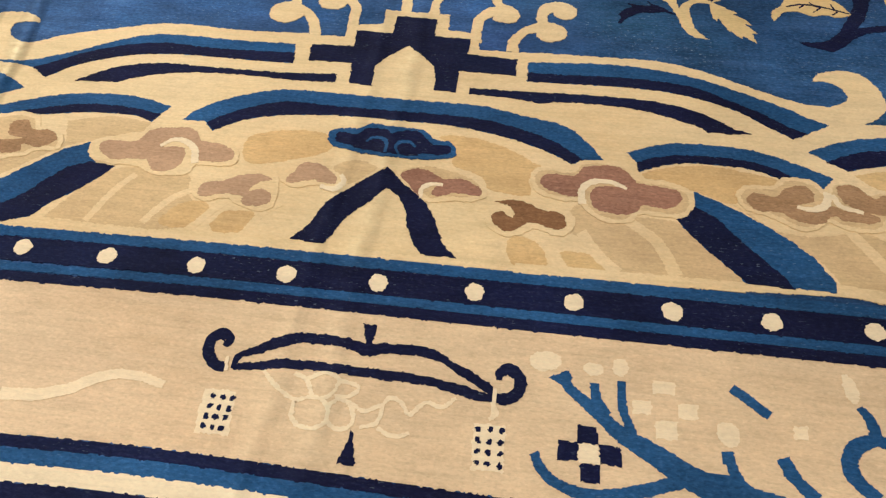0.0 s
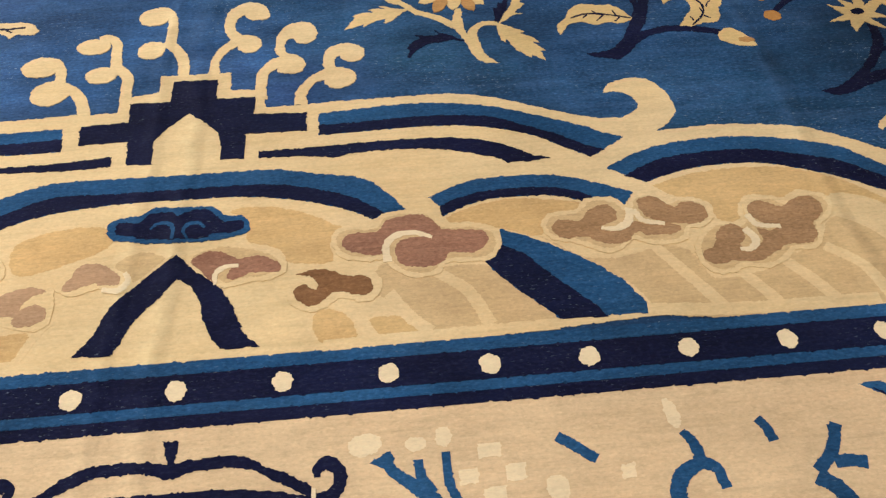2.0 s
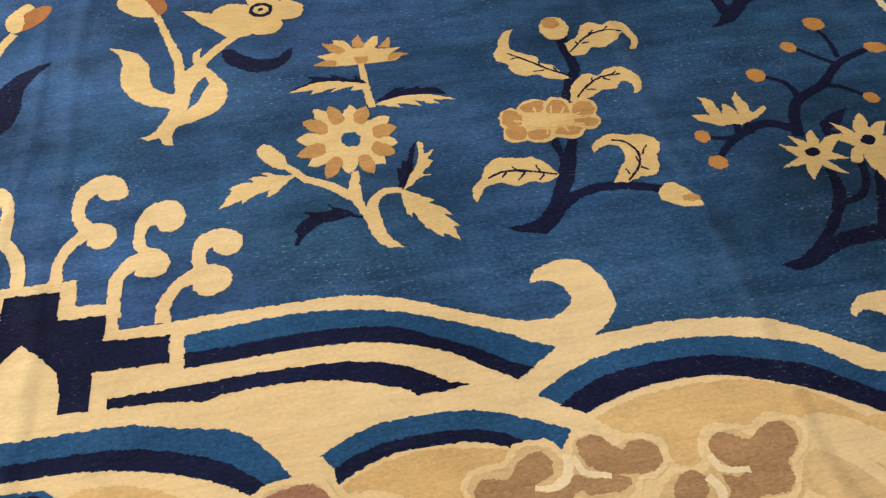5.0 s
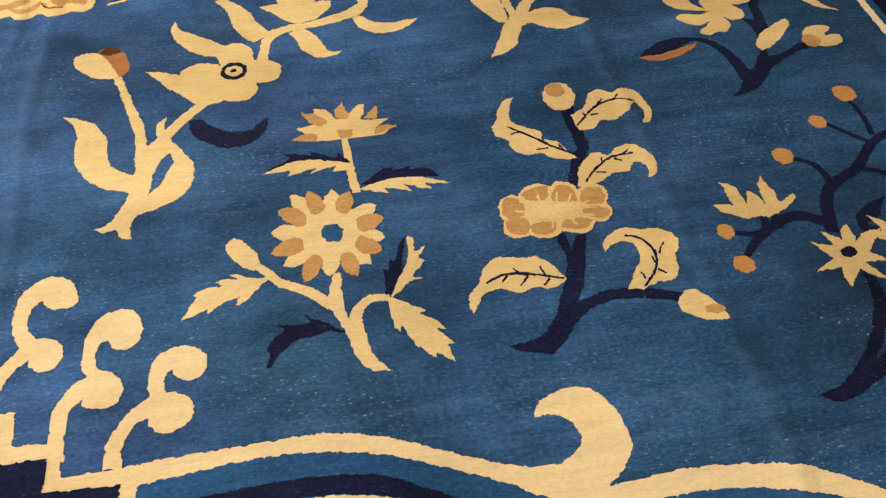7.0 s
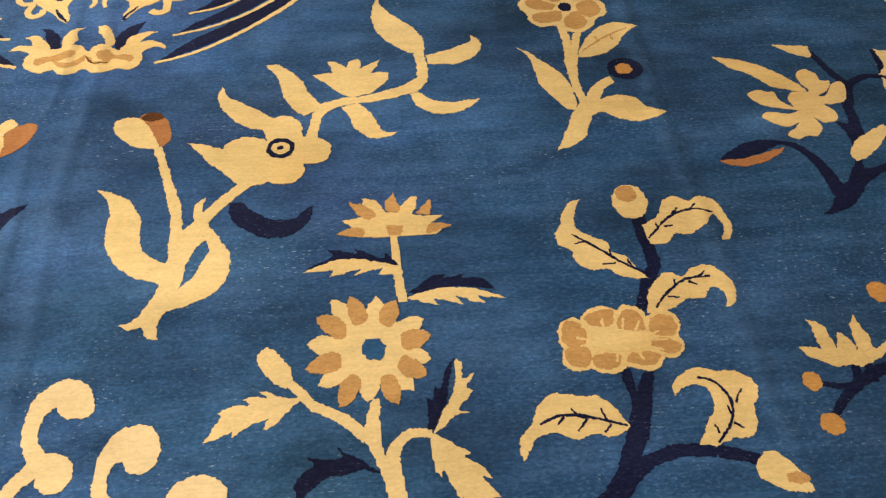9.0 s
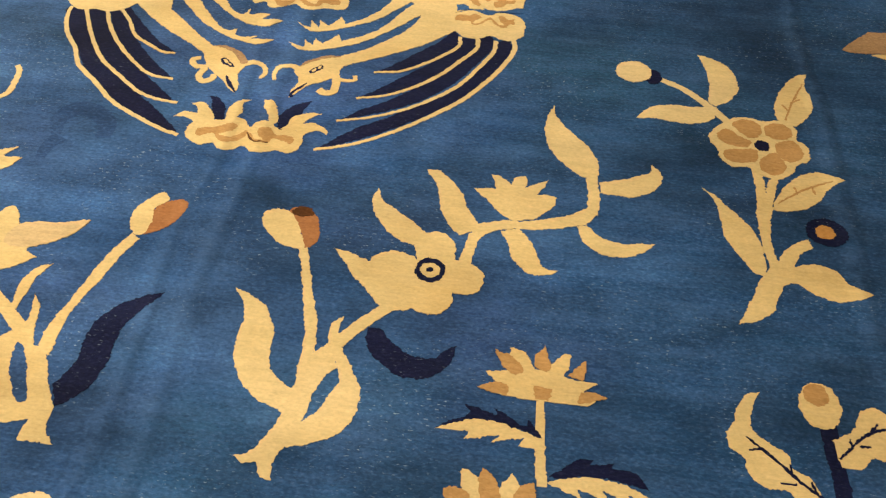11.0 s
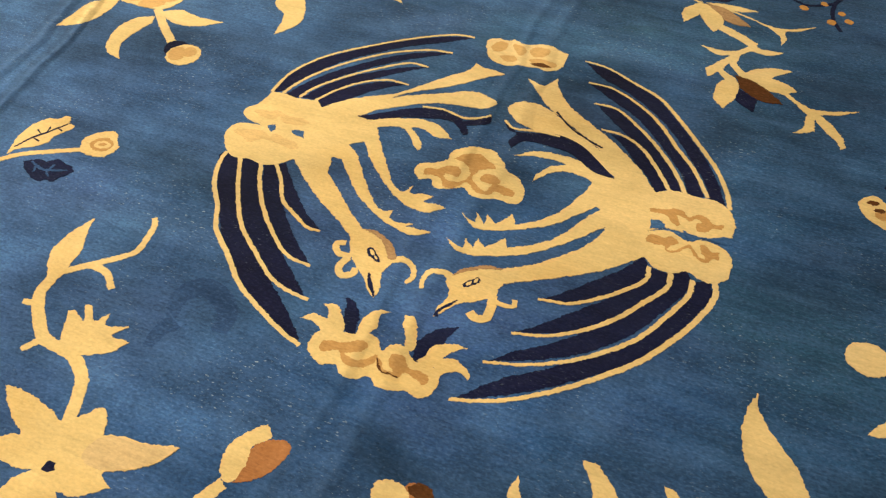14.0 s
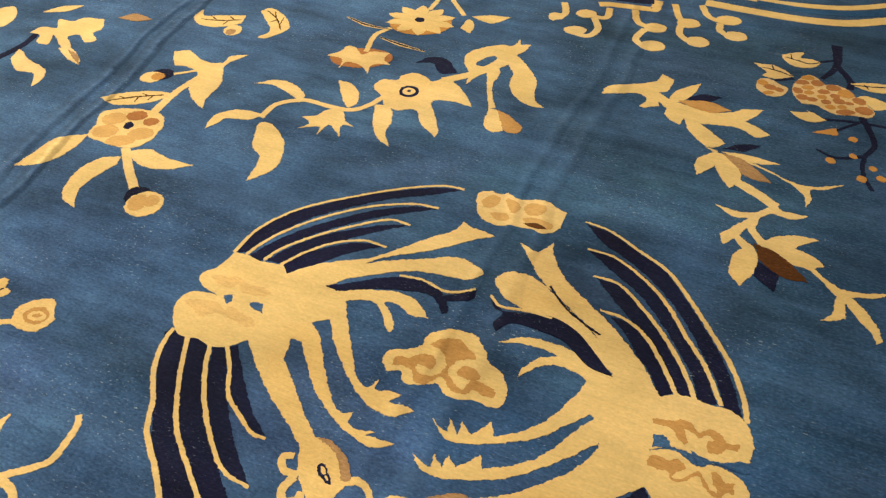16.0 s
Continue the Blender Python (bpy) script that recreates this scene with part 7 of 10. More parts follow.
ribbon(m, "quill", YELLOW, 1.4, [(-1.196, 4.069), (-1.143, 3.968), (-1.078, 3.864), (-1.02, 3.79), (-0.936, 3.72), (-0.833, 3.643), (-0.755, 3.617), (-0.697, 3.613)], [0.014, 0.014, 0.0109])
shape(m, "feather", NAVY, 1, [(-1.103, 4.062, 1), (-1.07, 4.082), (-1.024, 4.017), (-0.965, 3.936), (-0.902, 3.863), (-0.834, 3.796), (-0.757, 3.732, 1), (-0.817, 3.736), (-0.881, 3.765), (-0.938, 3.812), (-0.988, 3.876), (-1.046, 3.955)])
ribbon(m, "quill", YELLOW, 1.4, [(-1.117, 4.068), (-1.08, 3.995), (-1.008, 3.893), (-0.924, 3.806), (-0.837, 3.739), (-0.753, 3.725)], [0.014, 0.014, 0.0094])
shape(m, "feather", NAVY, 1, [(-1.065, 4.084, 1), (-1.043, 4.099, 1), (-0.984, 4.034), (-0.93, 3.977), (-0.865, 3.915), (-0.794, 3.867, 1), (-0.85, 3.872), (-0.918, 3.906), (-0.961, 3.938), (-1.003, 3.999)])
ribbon(m, "quill", YELLOW, 1.4, [(-1.068, 4.083), (-1.016, 4.021), (-0.961, 3.938), (-0.89, 3.892), (-0.835, 3.862), (-0.791, 3.861)], [0.0125, 0.0125, 0.0094])
shape(m, "feather", NAVY, 1, [(-0.258, 5.044, 1), (-0.173, 5.03), (-0.055, 4.969), (0.036, 4.919), (0.111, 4.834), (0.184, 4.738), (0.255, 4.634), (0.303, 4.543), (0.344, 4.435, 1), (0.301, 4.438), (0.263, 4.526), (0.215, 4.603), (0.165, 4.685), (0.092, 4.778), (0.009, 4.857), (-0.085, 4.921), (-0.18, 4.971)])
ribbon(m, "quill", YELLOW, 1.4, [(-0.265, 5.053), (-0.176, 5.04), (-0.057, 4.979), (0.045, 4.923), (0.131, 4.826), (0.228, 4.696), (0.296, 4.595), (0.341, 4.493), (0.358, 4.423)], [0.0078, 0.014, 0.0156])
shape(m, "feather", NAVY, 1, [(-0.212, 4.914, 1), (-0.104, 4.913), (0.012, 4.842), (0.086, 4.759), (0.162, 4.653), (0.222, 4.564), (0.274, 4.452, 1), (0.23, 4.439), (0.193, 4.524), (0.132, 4.612), (0.071, 4.691), (-0.015, 4.781), (-0.108, 4.842)])
ribbon(m, "quill", YELLOW, 1.4, [(-0.22, 4.922), (-0.125, 4.915), (-0.01, 4.849), (0.075, 4.77), (0.151, 4.664), (0.219, 4.577), (0.286, 4.452)], [0.0078, 0.014, 0.014])
shape(m, "feather", NAVY, 1, [(-0.157, 4.798, 1), (-0.075, 4.789), (0.019, 4.715), (0.093, 4.625), (0.166, 4.527), (0.213, 4.439, 1), (0.165, 4.438), (0.125, 4.51), (0.062, 4.597), (-0.007, 4.658), (-0.079, 4.722)])
ribbon(m, "quill", YELLOW, 1.4, [(-0.169, 4.803), (-0.088, 4.8), (0.007, 4.726), (0.091, 4.639), (0.164, 4.54), (0.22, 4.437)], [0.0078, 0.014, 0.014])
shape(m, "feather", NAVY, 1, [(-0.072, 4.652, 1), (-0.004, 4.644), (0.054, 4.594), (0.114, 4.519), (0.16, 4.444, 1), (0.125, 4.416), (0.086, 4.48), (0.039, 4.53), (-0.012, 4.596)])
ribbon(m, "quill", YELLOW, 1.4, [(-0.11, 4.665), (-0.036, 4.661), (0.039, 4.617), (0.101, 4.541), (0.169, 4.434)], [0.0078, 0.014, 0.014])
shape(m, "feather", NAVY, 1, [(0.143, 4.127, 1), (0.166, 4.089), (0.169, 4.037), (0.125, 3.988), (0.05, 3.916), (-0.016, 3.873), (-0.089, 3.855, 1), (-0.028, 3.914), (0.033, 3.981), (0.096, 4.049)])
ribbon(m, "quill", YELLOW, 1.4, [(0.169, 4.09), (0.169, 4.037), (0.127, 3.982), (0.064, 3.922), (-0.015, 3.869), (-0.1, 3.854)], [0.014, 0.0125, 0.0078])
shape(m, "feather", NAVY, 1, [(0.174, 4.088, 1), (0.222, 4.084, 1), (0.231, 4.038), (0.19, 3.974), (0.132, 3.892), (0.061, 3.815), (-0.014, 3.76), (-0.123, 3.719, 1), (-0.064, 3.773), (-0.005, 3.835), (0.067, 3.909), (0.128, 3.975), (0.174, 4.039)])
ribbon(m, "quill", YELLOW, 1.4, [(0.232, 4.088), (0.232, 4.032), (0.18, 3.95), (0.123, 3.868), (0.05, 3.797), (-0.039, 3.74), (-0.132, 3.713)], [0.0156, 0.014, 0.0078])
shape(m, "feather", NAVY, 1, [(0.237, 4.09, 1), (0.274, 4.116, 1), (0.293, 4.078), (0.285, 4.034), (0.241, 3.946), (0.187, 3.848), (0.129, 3.779), (0.058, 3.714), (-0.029, 3.661), (-0.158, 3.604, 1), (-0.115, 3.652), (-0.03, 3.713), (0.041, 3.779), (0.111, 3.854), (0.181, 3.945), (0.236, 4.034)])
ribbon(m, "quill", YELLOW, 1.4, [(0.295, 4.085), (0.294, 4.027), (0.246, 3.919), (0.192, 3.823), (0.122, 3.749), (0.038, 3.683), (-0.063, 3.63), (-0.173, 3.596)], [0.0156, 0.014, 0.0078])
shape(m, "feather", NAVY, 1, [(0.3, 4.081, 1), (0.343, 4.098, 1), (0.358, 4.044), (0.327, 3.962), (0.284, 3.87), (0.23, 3.777), (0.161, 3.705), (0.079, 3.638), (-0.014, 3.567), (-0.12, 3.503), (-0.201, 3.466, 1), (-0.166, 3.509), (-0.102, 3.572), (-0.019, 3.631), (0.062, 3.699), (0.134, 3.758), (0.202, 3.845), (0.257, 3.937), (0.294, 4.023)])
ribbon(m, "quill", YELLOW, 1.4, [(0.357, 4.104), (0.363, 4.036), (0.319, 3.921), (0.264, 3.826), (0.208, 3.747), (0.128, 3.667), (0.037, 3.588), (-0.056, 3.523), (-0.129, 3.486), (-0.216, 3.457)], [0.0172, 0.0156, 0.0094])
shape(m, "eye", NAVY, 2.4, [(-0.625, 3.845), (-0.617, 3.858), (-0.588, 3.838), (-0.569, 3.814), (-0.583, 3.814), (-0.61, 3.824)])
shape(m, "eye", YELLOW, 2.8, [(-0.617, 3.845), (-0.612, 3.85), (-0.596, 3.835), (-0.605, 3.831)])
shape(m, "eye", YELLOW, 2.8, [(-0.597, 3.829), (-0.589, 3.832), (-0.58, 3.82), (-0.587, 3.82)])
ribbon(m, "beak_line", NAVY, 2.4, [(-0.582, 3.762), (-0.555, 3.72), (-0.531, 3.689)], [0.006, 0.015, 0.005])
shape(m, "eye", NAVY, 2.4, [(-0.315, 3.823), (-0.304, 3.842), (-0.282, 3.865), (-0.271, 3.855), (-0.285, 3.834), (-0.307, 3.814)])
shape(m, "eye", YELLOW, 2.8, [(-0.305, 3.834), (-0.296, 3.845), (-0.296, 3.833), (-0.303, 3.825)])
shape(m, "eye", YELLOW, 2.8, [(-0.289, 3.85), (-0.281, 3.858), (-0.28, 3.846), (-0.288, 3.841)])
ribbon(m, "beak_line", NAVY, 2.4, [(-0.345, 3.69), (-0.344, 3.711), (-0.323, 3.742), (-0.308, 3.764)], [0.012, 0.007, 0.006])

m = motif("cloud_motif", "golden cloud scroll at the medallion's heart")
shape(m, "cloud", YELLOW, 1, [(-0.633, 4.222), (-0.63, 4.26), (-0.591, 4.282), (-0.554, 4.311), (-0.552, 4.356), (-0.511, 4.402), (-0.457, 4.416), (-0.417, 4.412), (-0.374, 4.372), (-0.352, 4.339), (-0.295, 4.308), (-0.264, 4.254), (-0.263, 4.211), (-0.292, 4.191), (-0.34, 4.197), (-0.379, 4.18), (-0.428, 4.186), (-0.454, 4.206), (-0.509, 4.178), (-0.546, 4.176), (-0.569, 4.207), (-0.601, 4.194)])
shape(m, "curl", HONEY, 1.6, [(-0.531, 4.327, 1), (-0.519, 4.346), (-0.49, 4.373), (-0.453, 4.379), (-0.428, 4.364), (-0.398, 4.348), (-0.387, 4.33, 1), (-0.419, 4.314), (-0.437, 4.3), (-0.446, 4.264, 1), (-0.437, 4.249), (-0.409, 4.225), (-0.384, 4.217), (-0.374, 4.24), (-0.367, 4.262), (-0.344, 4.26), (-0.314, 4.254), (-0.29, 4.238), (-0.297, 4.22, 1), (-0.33, 4.221), (-0.354, 4.227), (-0.362, 4.208), (-0.396, 4.199), (-0.42, 4.205), (-0.445, 4.232), (-0.455, 4.236), (-0.472, 4.204), (-0.494, 4.187), (-0.519, 4.19), (-0.539, 4.22), (-0.557, 4.226), (-0.6, 4.216, 1), (-0.597, 4.251), (-0.562, 4.26), (-0.542, 4.282), (-0.508, 4.294), (-0.488, 4.274), (-0.489, 4.246), (-0.512, 4.247), (-0.533, 4.25), (-0.526, 4.225), (-0.48, 4.223), (-0.458, 4.254), (-0.457, 4.281), (-0.489, 4.319), (-0.511, 4.326)])
shape(m, "curl", HONEY, 1.6, [(-0.417, 4.265), (-0.411, 4.29), (-0.386, 4.3), (-0.357, 4.282), (-0.354, 4.267), (-0.376, 4.255), (-0.393, 4.253)])

m = motif("cloud_motif", "small golden cloud above the medallion")
shape(m, "cloud", YELLOW, 1.4, [(-0.659, 5.018, 1), (-0.662, 5.052), (-0.625, 5.083, 1), (-0.589, 5.074), (-0.565, 5.096, 1), (-0.526, 5.077), (-0.485, 5.085, 1), (-0.439, 5.105), (-0.407, 5.103, 1), (-0.381, 5.086), (-0.339, 5.071, 1), (-0.337, 5.032, 1), (-0.338, 4.982), (-0.352, 4.95, 1), (-0.393, 4.932), (-0.427, 4.942, 1), (-0.474, 4.931), (-0.496, 4.934, 1), (-0.538, 4.909), (-0.579, 4.917, 1), (-0.608, 4.927), (-0.632, 4.96)])
shape(m, "curl", AMBER, 2, [(-0.635, 5.011), (-0.616, 5.058), (-0.579, 5.053), (-0.577, 5.012), (-0.609, 4.984)])
shape(m, "curl", AMBER, 2, [(-0.557, 5.063), (-0.521, 5.058), (-0.494, 5.029), (-0.511, 4.994), (-0.542, 5.021)])
shape(m, "curl", AMBER, 2, [(-0.583, 4.962), (-0.527, 4.98), (-0.513, 4.953), (-0.552, 4.935)])
shape(m, "curl", AMBER, 2, [(-0.486, 5.043), (-0.452, 5.079), (-0.41, 5.066), (-0.422, 5.02), (-0.465, 5.008)])
shape(m, "curl", AMBER, 2, [(-0.47, 4.979), (-0.425, 4.999), (-0.364, 4.987), (-0.371, 4.958), (-0.429, 4.951)])
shape(m, "slit", BROWN, 2.4, [(-0.462, 4.956, 1), (-0.416, 4.973), (-0.372, 4.96, 1), (-0.418, 4.946)])

m = motif("cloud_motif", "golden cloud with flame leaves below the medallion")
shape(m, "cloud", YELLOW, 1.4, [(-0.623, 3.469), (-0.626, 3.512), (-0.601, 3.541), (-0.539, 3.548), (-0.492, 3.568), (-0.454, 3.556), (-0.433, 3.529), (-0.416, 3.559), (-0.388, 3.566), (-0.364, 3.549), (-0.341, 3.532), (-0.302, 3.531), (-0.267, 3.52), (-0.259, 3.483), (-0.266, 3.447), (-0.295, 3.431), (-0.328, 3.438), (-0.368, 3.426), (-0.404, 3.423), (-0.43, 3.445), (-0.459, 3.425), (-0.504, 3.423), (-0.532, 3.445), (-0.572, 3.432)])
shape(m, "flame", YELLOW, 1.2, [(-0.6, 3.523, 1), (-0.621, 3.533), (-0.648, 3.55), (-0.688, 3.547, 1), (-0.661, 3.573), (-0.618, 3.572, 1), (-0.624, 3.598), (-0.651, 3.616, 1), (-0.612, 3.623), (-0.577, 3.589), (-0.55, 3.544, 1)])
shape(m, "flame", YELLOW, 1.2, [(-0.523, 3.555, 1), (-0.525, 3.601), (-0.507, 3.646), (-0.466, 3.658, 1), (-0.486, 3.636), (-0.48, 3.591), (-0.498, 3.562)])
shape(m, "flame", YELLOW, 1.2, [(-0.381, 3.551, 1), (-0.391, 3.591), (-0.41, 3.62), (-0.424, 3.662, 1), (-0.399, 3.666), (-0.369, 3.619), (-0.354, 3.562, 1)])
shape(m, "flame", YELLOW, 1.2, [(-0.335, 3.535, 1), (-0.322, 3.558), (-0.313, 3.591), (-0.271, 3.619), (-0.222, 3.62, 1), (-0.249, 3.605), (-0.269, 3.579), (-0.273, 3.552), (-0.299, 3.524)])
shape(m, "flame", YELLOW, 1.2, [(-0.296, 3.551, 1), (-0.252, 3.574), (-0.218, 3.566), (-0.191, 3.543), (-0.191, 3.527, 1), (-0.216, 3.541), (-0.243, 3.534), (-0.269, 3.506, 1)])
shape(m, "leaf", NAVY, 1, [(-0.546, 3.546, 1), (-0.577, 3.589), (-0.591, 3.641), (-0.609, 3.658, 1), (-0.579, 3.656), (-0.544, 3.621), (-0.531, 3.579), (-0.523, 3.555, 1)])
shape(m, "leaf", NAVY, 1, [(-0.348, 3.53, 1), (-0.358, 3.587), (-0.338, 3.631), (-0.304, 3.664), (-0.271, 3.678, 1), (-0.285, 3.635), (-0.298, 3.594), (-0.322, 3.558), (-0.335, 3.535)])
shape(m, "curl", HONEY, 2, [(-0.595, 3.48), (-0.594, 3.498), (-0.576, 3.51), (-0.552, 3.511), (-0.532, 3.519), (-0.515, 3.533), (-0.49, 3.54), (-0.475, 3.528), (-0.482, 3.507), (-0.504, 3.496), (-0.523, 3.487), (-0.506, 3.48), (-0.479, 3.479), (-0.455, 3.494), (-0.441, 3.513), (-0.434, 3.499), (-0.443, 3.478), (-0.468, 3.458), (-0.497, 3.453), (-0.521, 3.466), (-0.538, 3.486), (-0.56, 3.481), (-0.578, 3.47)])
shape(m, "curl", HONEY, 2, [(-0.406, 3.511), (-0.399, 3.531), (-0.374, 3.536), (-0.357, 3.52), (-0.347, 3.504), (-0.326, 3.506), (-0.302, 3.506), (-0.284, 3.489), (-0.292, 3.472), (-0.313, 3.477), (-0.337, 3.488), (-0.354, 3.488), (-0.358, 3.469), (-0.379, 3.466), (-0.403, 3.468), (-0.427, 3.485), (-0.444, 3.512), (-0.426, 3.502), (-0.402, 3.478), (-0.379, 3.481), (-0.395, 3.495)])
ribbon(m, "crease", BROWN, 2.4, [(-0.437, 3.505), (-0.41, 3.47), (-0.389, 3.47), (-0.362, 3.468)], [0.003, 0.006, 0.003])

m = motif("lily_spray", "golden lily spray with curling leaves and a rust bud")
shape(m, "stem", YELLOW, 1.4, [(-0.169, 2.466, 1), (-0.145, 2.475), (-0.124, 2.498), (-0.106, 2.533), (-0.089, 2.579), (-0.078, 2.638), (-0.083, 2.735), (-0.083, 2.79, 1), (-0.052, 2.751, 1), (-0.025, 2.773), (-0, 2.743), (0.013, 2.718, 1), (-0.014, 2.684), (-0.027, 2.64), (-0.038, 2.565, 1), (-0.048, 2.523), (-0.066, 2.492), (-0.079, 2.46), (-0.072, 2.42, 1), (-0.096, 2.426), (-0.118, 2.459, 1), (-0.143, 2.453)])
shape(m, "leaf", YELLOW, 1.4, [(0, 2.866, 1), (-0.003, 2.822), (0.022, 2.761), (0.055, 2.711), (0.082, 2.659), (0.082, 2.611), (0.065, 2.563), (0.029, 2.533), (-0.014, 2.514), (-0.061, 2.499, 1), (-0.08, 2.529), (-0.038, 2.565, 1), (-0.01, 2.596), (0.011, 2.644), (0.026, 2.684), (0.016, 2.713), (-0.017, 2.768), (-0.028, 2.81), (-0.02, 2.848)])
shape(m, "stem", YELLOW, 1.4, [(-0.166, 3.069, 1), (-0.144, 3.078, 1), (-0.121, 3.01), (-0.087, 2.906), (-0.064, 2.844), (-0.05, 2.751, 1), (-0.084, 2.768, 1), (-0.087, 2.802), (-0.1, 2.85), (-0.131, 2.962)])
shape(m, "bud", YELLOW, 1.4, [(-0.294, 3.158), (-0.287, 3.193), (-0.249, 3.207), (-0.211, 3.188), (-0.178, 3.135), (-0.154, 3.077), (-0.184, 3.07), (-0.237, 3.091)])
shape(m, "bud", RUST, 1.2, [(-0.229, 3.193), (-0.21, 3.217), (-0.168, 3.214), (-0.134, 3.172), (-0.123, 3.107), (-0.138, 3.079), (-0.154, 3.077), (-0.178, 3.135)])
shape(m, "cap", BROWN, 2, [(-0.22, 3.203, 1), (-0.202, 3.22), (-0.169, 3.219), (-0.152, 3.197), (-0.203, 3.186)])
shape(m, "leaf", YELLOW, 1.4, [(-0.298, 2.92, 1), (-0.259, 2.904), (-0.214, 2.879), (-0.181, 2.836), (-0.163, 2.792), (-0.158, 2.732), (-0.136, 2.683), (-0.094, 2.654), (-0.063, 2.64, 1), (-0.065, 2.593), (-0.076, 2.58, 1), (-0.121, 2.596), (-0.167, 2.616), (-0.214, 2.66), (-0.244, 2.716), (-0.251, 2.767), (-0.251, 2.821), (-0.26, 2.866)])
ribbon(m, "stem", YELLOW, 1.4, [(-0.017, 2.763), (0.044, 2.844), (0.121, 2.925)], [0.034, 0.032])
shape(m, "leaf", NAVY, 1, [(0.069, 2.842, 1), (0.099, 2.841), (0.133, 2.808), (0.181, 2.777), (0.239, 2.773), (0.272, 2.802), (0.295, 2.816, 1), (0.289, 2.777), (0.258, 2.732), (0.211, 2.712), (0.161, 2.716), (0.114, 2.746), (0.08, 2.777), (0.067, 2.811)])
shape(m, "bloom", YELLOW, 1.8, [(-0.072, 3.085, 1), (-0.025, 3.075), (0.033, 3.051, 1), (0.046, 3.076), (0.091, 3.096), (0.136, 3.089), (0.161, 3.073, 1), (0.145, 3.124), (0.148, 3.15), (0.178, 3.175), (0.221, 3.176), (0.253, 3.147), (0.262, 3.086, 1), (0.283, 3.084), (0.32, 3.072), (0.344, 3.041), (0.335, 2.995), (0.3, 2.974), (0.266, 2.978, 1), (0.268, 2.94), (0.242, 2.909), (0.198, 2.902), (0.168, 2.915, 1), (0.144, 2.904), (0.105, 2.903), (0.073, 2.919, 1), (0.039, 2.961), (0.001, 2.995), (-0.038, 3.047)])
shape(m, "leaf", YELLOW, 1.4, [(0.011, 3.328, 1), (0.028, 3.282), (0.071, 3.249), (0.125, 3.211), (0.171, 3.173, 1), (0.148, 3.125, 1), (0.101, 3.136), (0.055, 3.174), (0.018, 3.224), (0, 3.274)])
disc(m, "eye", NAVY, 2.4, 0.199, 3.043, 0.041, 0.041, 5)
disc(m, "eye", YELLOW, 3, 0.199, 3.043, 0.027, 0.024, 4)
disc(m, "eye", NAVY, 3.6, 0.199, 3.043, 0.011, 0.008, 5)
shape(m, "stem", YELLOW, 1.4, [(0.269, 3.057, 1), (0.274, 3.097), (0.285, 3.157), (0.306, 3.217), (0.332, 3.232), (0.393, 3.249), (0.435, 3.25), (0.503, 3.269), (0.571, 3.294), (0.617, 3.328, 1), (0.62, 3.381), (0.614, 3.452, 1), (0.645, 3.465, 1), (0.654, 3.373), (0.65, 3.32), (0.622, 3.27), (0.575, 3.249), (0.481, 3.226), (0.398, 3.217), (0.351, 3.2), (0.324, 3.176), (0.31, 3.124), (0.306, 3.076, 1)])
shape(m, "leaf", YELLOW, 1.4, [(0.138, 3.419, 1), (0.174, 3.42), (0.211, 3.392), (0.253, 3.338), (0.28, 3.274), (0.314, 3.226, 1), (0.295, 3.197), (0.264, 3.175, 1), (0.227, 3.215), (0.198, 3.277), (0.185, 3.337), (0.168, 3.379)])
shape(m, "leaf", YELLOW, 1.4, [(0.288, 3.361, 1), (0.322, 3.367), (0.352, 3.367, 1), (0.336, 3.424, 1), (0.366, 3.418), (0.398, 3.386, 1), (0.403, 3.419), (0.431, 3.431, 1), (0.442, 3.411), (0.438, 3.383, 1), (0.472, 3.405), (0.502, 3.423, 1), (0.489, 3.388), (0.471, 3.359, 1), (0.506, 3.362), (0.53, 3.355, 1), (0.519, 3.317), (0.488, 3.282), (0.469, 3.264, 1), (0.414, 3.249, 1), (0.376, 3.267), (0.34, 3.309)])
shape(m, "leaf", YELLOW, 1.4, [(0.376, 3.207, 1), (0.425, 3.222, 1), (0.45, 3.196), (0.477, 3.148), (0.498, 3.093), (0.541, 3.086, 1), (0.514, 3.07), (0.476, 3.064), (0.44, 3.084), (0.414, 3.115), (0.399, 3.165)])
shape(m, "leaf", YELLOW, 1.4, [(0.509, 3.765, 1), (0.519, 3.713), (0.566, 3.646), (0.621, 3.582), (0.65, 3.518), (0.651, 3.467, 1), (0.629, 3.447), (0.603, 3.45, 1), (0.55, 3.496), (0.505, 3.558), (0.487, 3.625), (0.488, 3.695)])
shape(m, "leaf", YELLOW, 1.4, [(0.652, 3.435, 1), (0.701, 3.448), (0.758, 3.472), (0.808, 3.499), (0.811, 3.528, 1), (0.836, 3.502), (0.834, 3.452), (0.802, 3.413), (0.754, 3.388), (0.704, 3.388), (0.657, 3.392, 1)])
shape(m, "leaf", YELLOW, 1.4, [(0.589, 3.252, 1), (0.615, 3.26, 1), (0.645, 3.228), (0.7, 3.205), (0.766, 3.211), (0.806, 3.215, 1), (0.767, 3.178), (0.723, 3.158), (0.677, 3.155), (0.636, 3.171), (0.607, 3.201)])

